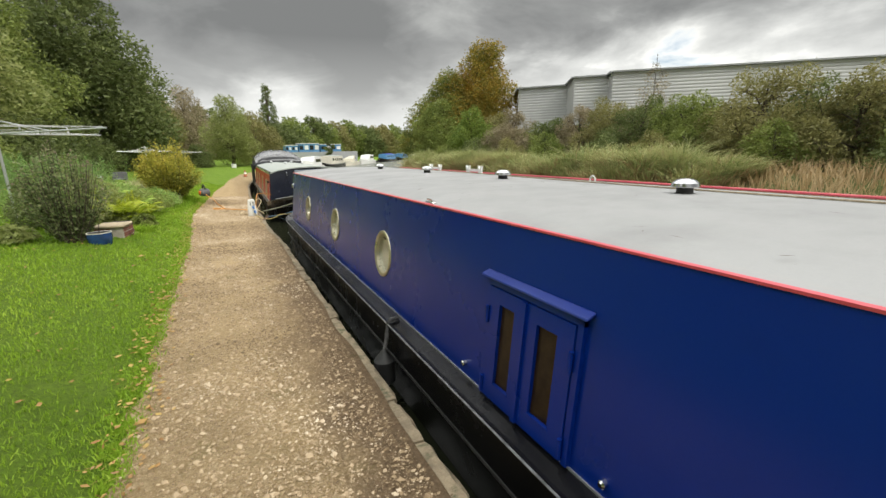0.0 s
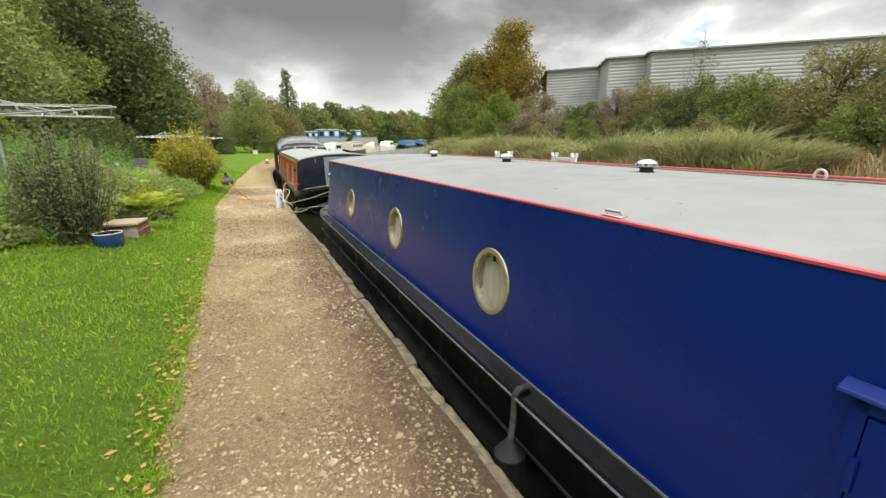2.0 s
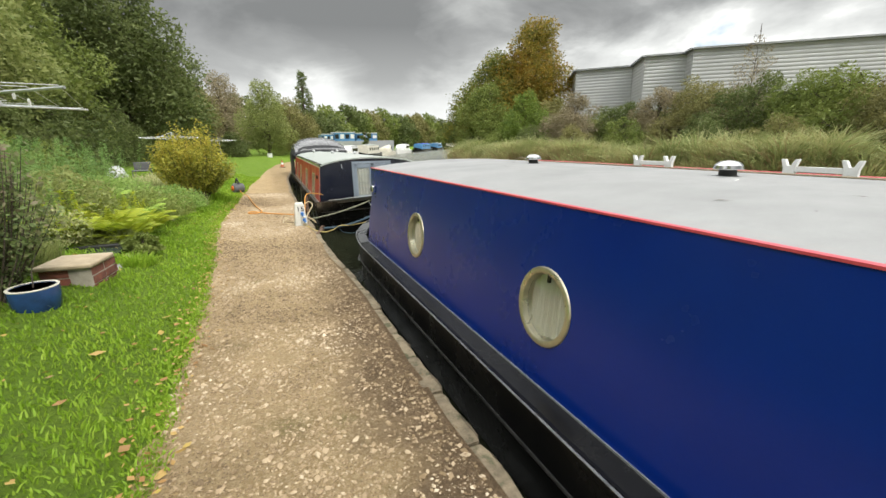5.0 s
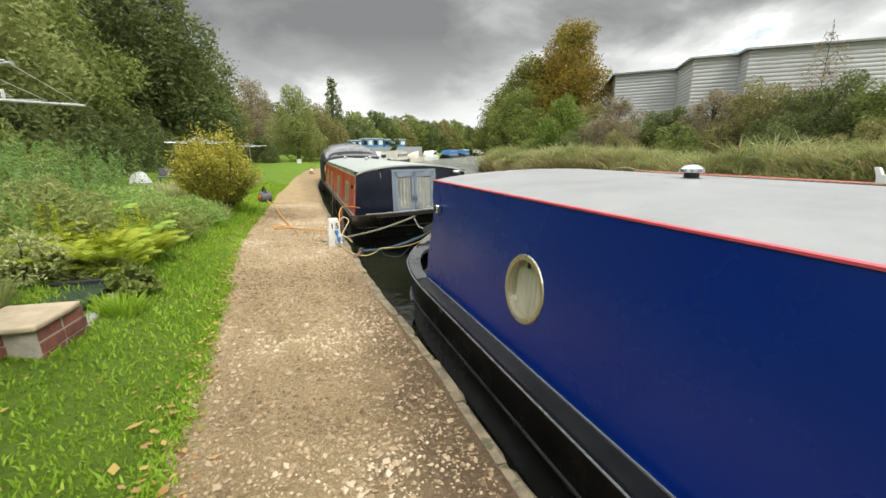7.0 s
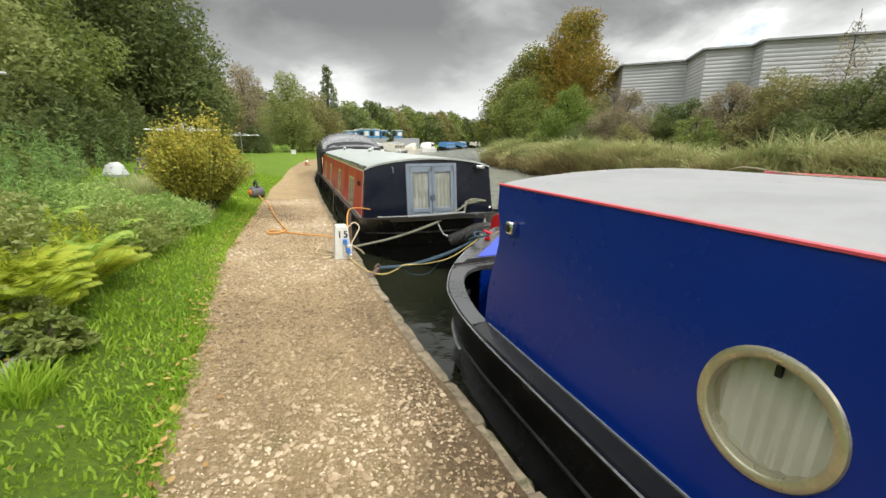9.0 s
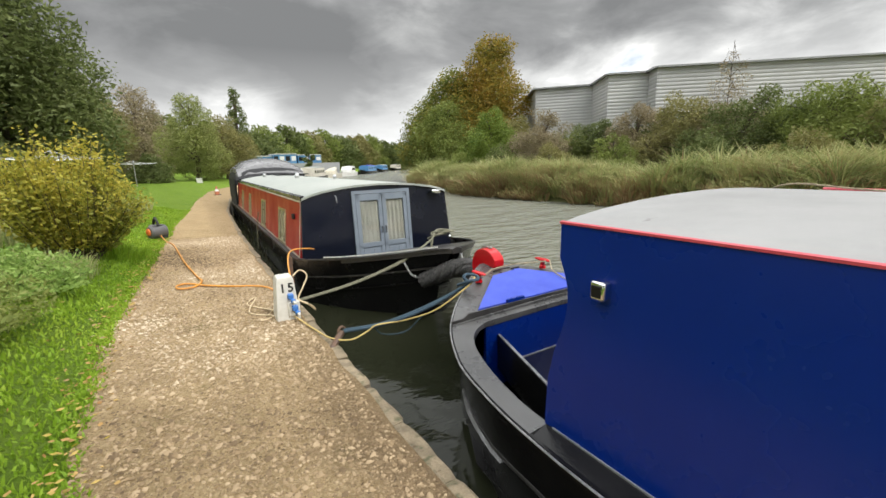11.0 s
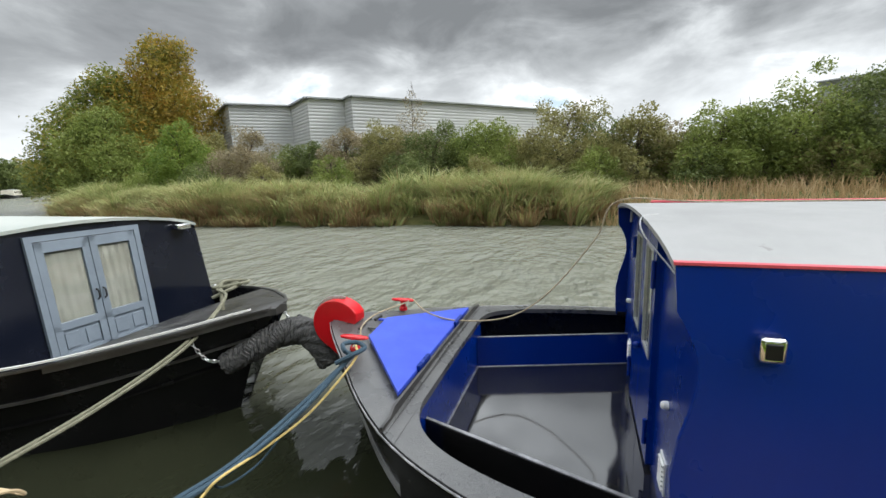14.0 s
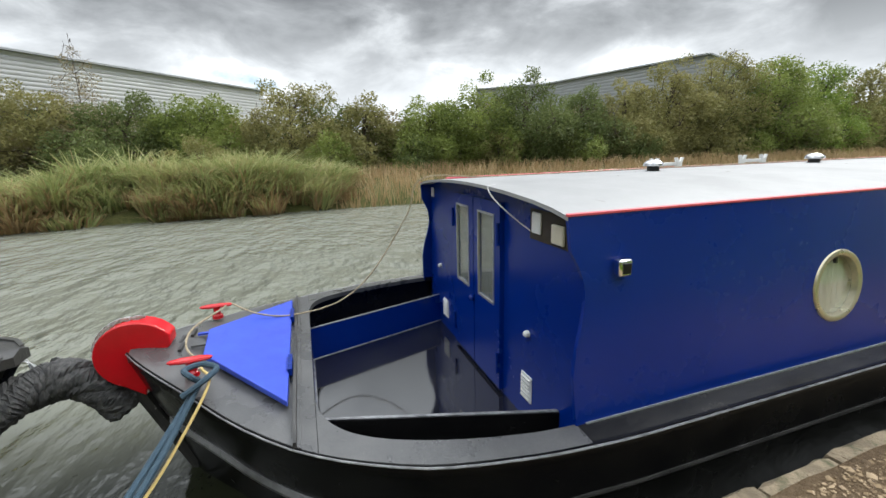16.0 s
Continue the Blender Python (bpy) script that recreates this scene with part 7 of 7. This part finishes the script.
def rope_fender(pts, r0, r1):
    """A plaited rope bow fender: strands wound round a bent core."""
    t = thing("bow_fender", tuple(pts[len(pts) // 2]), "black plaited rope bow fender between the two boats", "fender")
    line = spline(pts, 10)
    part("core", Geo().tube(line, r0 * 0.9, 12, r1 * 0.9), ROPE_BLACK, t)
    n = len(line)
    for sgn in (-1, 1):
        for k in range(9):
            st = []
            for i in range(n * 3):
                f = i / (n * 3 - 1) * (n - 1)
                a = int(min(f, n - 2))
                p = line[a].lerp(line[a + 1], f - a)
                d = (line[a + 1] - line[a]).normalized()
                e = d.orthogonal().normalized()
                g2 = d.cross(e)
                ang = sgn * f * 0.55 + 2 * math.pi * k / 9
                rr = (r0 + (r1 - r0) * f / n) * (1 + 0.13 * math.sin(f * 2.2 + k * 2.1 + (0 if sgn > 0 else math.pi)))
                st.append(p + (e * math.cos(ang) + g2 * math.sin(ang)) * rr)
            part("strand", Geo().tube(st, r0 * 0.27, 6), ROPE_BLACK, t)
    return t


rope_fender([(1.98, 12.02, 0.10), (2.10, 11.86, 0.19), (2.22, 11.72, 0.27), (2.30, 11.60, 0.29)], 0.064, 0.088)
rope_fender([(2.30, 11.62, 0.30), (2.31, 11.50, 0.27), (2.31, 11.40, 0.18), (2.31, 11.33, 0.05)], 0.085, 0.062)
for pts in ([(2.30, 11.80, 0.47), (2.32, 11.72, 0.42), (2.30, 11.66, 0.36)], [(1.80, 12.10, 0.33), (1.86, 12.05, 0.19), (1.96, 12.00, 0.14)], [(2.30, 11.2 + 0.212 * math.cos(a), 0.385 + 0.202 * math.sin(a)) for a in (1.75, 1.25, 0.8, 0.35, -0.1, -0.5)]):
    chain = thing("chain", pts[1], "short galvanised chain on the bow fender", "chain")
    line = spline(pts, 5)
    for i, p in enumerate(line):
        d = (line[min(i + 1, len(line) - 1)] - line[max(i - 1, 0)]).normalized()
        e = d.orthogonal().normalized()
        e = e if i % 2 else d.cross(e)
        part("link", Geo().tube([p + d * 0.02 * math.cos(a) + e * 0.011 * math.sin(a) for a in [2 * math.pi * k / 8 for k in range(9)]], 0.004, 4), ALU, chain)


# ---------------------------------------------------------------- boats moored round the bend
def far_boat(x, y, yaw, length, colour, roof, label, cruiser=False):
    b = new("moored_boat")
    b.matrix_basis = pose(x, y, WATER_Z, 0, 0, yaw)
    tagged(b, label, "boat", "boats moored round the bend")
    L = length / 2
    ring = lambda yy, w, z0, z1: [(-w, yy, z1), (-w * 0.9, yy, z0), (w * 0.9, yy, z0), (w, yy, z1)]
    part("hull", Geo().loft([ring(yy, w, -0.3, 0.55 + lift) for yy, w, lift in ((-L, 0.1, 0.35), (-L + 0.8, 0.75, 0.15), (-L + 2, 1.05, 0), (L - 1, 1.05, 0), (L, 0.8, 0.05))]), colour if cruiser else BLACK, b)
    zc = 0.55
    hc = 1.0 if cruiser else 1.05
    part("cabin", Geo().loft([[(-0.95, yy, zc), (-0.85, yy, zc + h), (0, yy, zc + h + 0.1), (0.85, yy, zc + h), (0.95, yy, zc)] for yy, h in ((-L + 2.4, hc * (0.5 if cruiser else 1)), (-L + 3.2, hc), (L - 2.2, hc))]), colour, b)
    part("roof", Geo().loft([[(-0.88, yy, zc + hc + 0.01), (0, yy, zc + hc + 0.12), (0.88, yy, zc + hc + 0.01)] + [(0.88, yy, zc + hc + 0.05), (0, yy, zc + hc + 0.16), (-0.88, yy, zc + hc + 0.05)] for yy in (-L + 3.2, L - 2.2)]), roof, b)
    for side in (-1, 1):
        for k in range(5):
            yy = -L + 3.6 + (2 * L - 6.4) * k / 4
            part("window", Geo().box(side * 0.905 - 0.02, yy - 0.28, zc + 0.42, side * 0.905 + 0.02, yy + 0.28, zc + 0.78), WINDOW_DARK, b)
    return b


far_boat(9.6, 55.0, -27, 8, WHITE, WHITE, "white cabin cruiser moored at the bank", True)
far_boat(13.6, 61.5, -28, 11, CREAM_LINE, GREY_ROOF2, "cream and black narrowboat moored at the bank")
far_boat(18.8, 70.5, -31, 7, CREAM_LINE, WHITE, "cream cabin cruiser moored at the bank", True)
far_boat(24.5, 79.5, -32, 8, WHITE, WHITE, "white cabin cruiser with a low cabin", True)
far_boat(33.0, 91.5, -34, 13, CONTAINER_BLUE, BLUE_DECK, "blue narrowboat moored round the bend")
far_boat(41.5, 104.0, -34, 11, CONTAINER_BLUE, WHITE, "pale blue narrowboat moored round the bend")
far_boat(52, 118.0, -35, 12, CREAM_LINE, GREY_ROOF2, "cream narrowboat moored far off")
far_boat(62, 133.0, -35, 12, WHITE, WHITE, "white narrowboat moored far off")


# ---------------------------------------------------------------- gravel and kerb stones
m = 120000
sy = 0.7 + 17 * RNG.uniform(0, 1, m) ** 1.25
nx = np.interp(sy, [a for a, b in NEAR], [b for a, b in NEAR])
ex = np.interp(sy, [a for a, b in EDGE], [b for a, b in EDGE])
sx = ex + (nx - 0.12 - ex) * RNG.uniform(0, 1, m) ** 0.85
sr = np.where(RNG.uniform(0, 1, m) < np.where(sy > 7, 0.17, 0.11), 0.005 + RNG.exponential(0.0038, m), 0.002 + RNG.exponential(0.0019, m))
sr = np.minimum(sr * (0.9 + 0.04 * sy), 0.020)
half = (sx - ex) / (nx - ex)
sr = np.where((half > 0.66) & (RNG.uniform(0, 1, m) < 0.45) & (sy < 8.5), 0.0015, sr)
octa = np.array([(1, 0, -0.5), (0, 1, -0.5), (-1, 0, -0.5), (0, -1, -0.5), (0.2, 0.1, 0.9)], float)
rot = RNG.uniform(0, 2 * np.pi, m)
vv = octa[None] * (sr[:, None, None] * RNG.uniform(0.6, 1.35, (m, 5, 1))) * np.array([1.25, 0.95, 0.55])
cx, sn = np.cos(rot)[:, None], np.sin(rot)[:, None]
vv = np.stack([vv[..., 0] * cx - vv[..., 1] * sn, vv[..., 0] * sn + vv[..., 1] * cx, vv[..., 2]], -1)
vv = vv + np.stack([sx, sy, ground_z(sx, sy) + 0.016 - 0.016 * np.exp(-(((sx - ex) / (nx - 0.085 - ex) - 0.4) / 0.25) ** 2) + sr * 0.25], 1)[:, None]
tri = np.array([(0, 1, 4), (1, 2, 4), (2, 3, 4), (3, 0, 4)], dtype=np.int32)
fi = ((np.arange(m, dtype=np.int32) * 5)[:, None, None] + tri[None]).reshape(-1)
me = bpy.data.meshes.new("gravel")
me.vertices.add(m * 5)
me.vertices.foreach_set("co", vv.reshape(-1).astype(np.float32))
me.loops.add(len(fi))
me.loops.foreach_set("vertex_index", fi)
me.polygons.add(m * 4)
me.polygons.foreach_set("loop_start", np.arange(0, len(fi), 3, dtype=np.int32))
me.update(calc_edges=True)
me.materials.append(PEBBLE)
tagged(part("gravel", None, None, None, data=me), "loose pale and brown gravel stones on the towpath", "gravel", "", "stuff")
m = 2600
sy = 0.7 + 12 * RNG.uniform(0, 1, m)
nx = np.interp(sy, [a for a, b in NEAR], [b for a, b in NEAR])
sx = nx - 0.10 - RNG.exponential(0.16, m)
pts = np.stack([sx, sy, ground_z(sx, sy) + 0.022], 1)
q = leaf_quads(pts, 1.0, 0.4, 0.35)
c = q.mean(1, keepdims=True)
tagged(cards("leaf_litter", c + (q - c) * np.array([1, 1, 0.35]) * RNG.uniform(0.012, 0.035, (m, 1, 1)), LITTER), "dry brown leaf litter and twigs by the kerb", "leaf litter", "", "stuff")

kerb = tagged(new("kerb"), "worn stone kerb along the canal edge", "kerb", "", "structure")
stones = []
for v in range(6):
    g = Geo()
    rings = []
    L = 0.42 + 0.05 * (v % 3)
    for t in (0.0, 0.12, 0.3, 0.5, 0.7, 0.88, 1.0):
        e = 0.012 if t in (0.0, 1.0) else 0.0
        j = lambda s: 0.012 * noise.noise((v * 3.1, t * 4, s))
        rings.append([(-0.075 + e + j(1), t * L, -0.14), (-0.075 + e + j(2), t * L, -0.012 - e), (-0.055 + j(3), t * L, 0.002 - e + j(7)), (0.045 + j(4) * 1.6, t * L, 0.0 - e + j(8)), (0.065 - e + j(5) * 1.6, t * L, -0.022 - e), (0.065 - e + j(6), t * L, -0.14)])
    g.loft(rings)
    stones.append((mesh_of("kerb_stone", g, STONE), L))
y, i = -4.0, 0
while y < 46:
    me, L = stones[(i * 5 + i // 3) % 6]
    b = part("kerb_stone", None, None, kerb, data=me)
    x0, x1 = near_x(y), near_x(y + L)
    b.matrix_basis = pose(x0 - 0.065 + 0.008 * math.sin(i * 2.7), y, -0.006 + 0.006 * math.sin(i * 1.9), 0, 0, -math.degrees(math.atan2(x1 - x0, L)))
    y += L + 0.010
    i += 1

m = 190
ly, lx = RNG.uniform(-1.5, 9.0, m), CX + RNG.uniform(-0.98, 0.98, m)
pts = np.stack([lx, ly, ZT + 0.006 + np.interp(np.abs(lx - CX) / HALF, [0, 0.25, 0.5, 0.75, 0.9, 1.0], [0.077, 0.073, 0.062, 0.042, 0.022, 0.0])], 1)
q = leaf_quads(pts, 1.0, 0.4, 0.28)
c = q.mean(1, keepdims=True)
tagged(cards("roof_litter", c + (q - c) * np.array([1, 1, 0.05]) * RNG.uniform(0.02, 0.085, (m, 1, 1)), BARK), "dark leaf bits and twigs scattered on the roof", "leaf litter", "", "stuff")
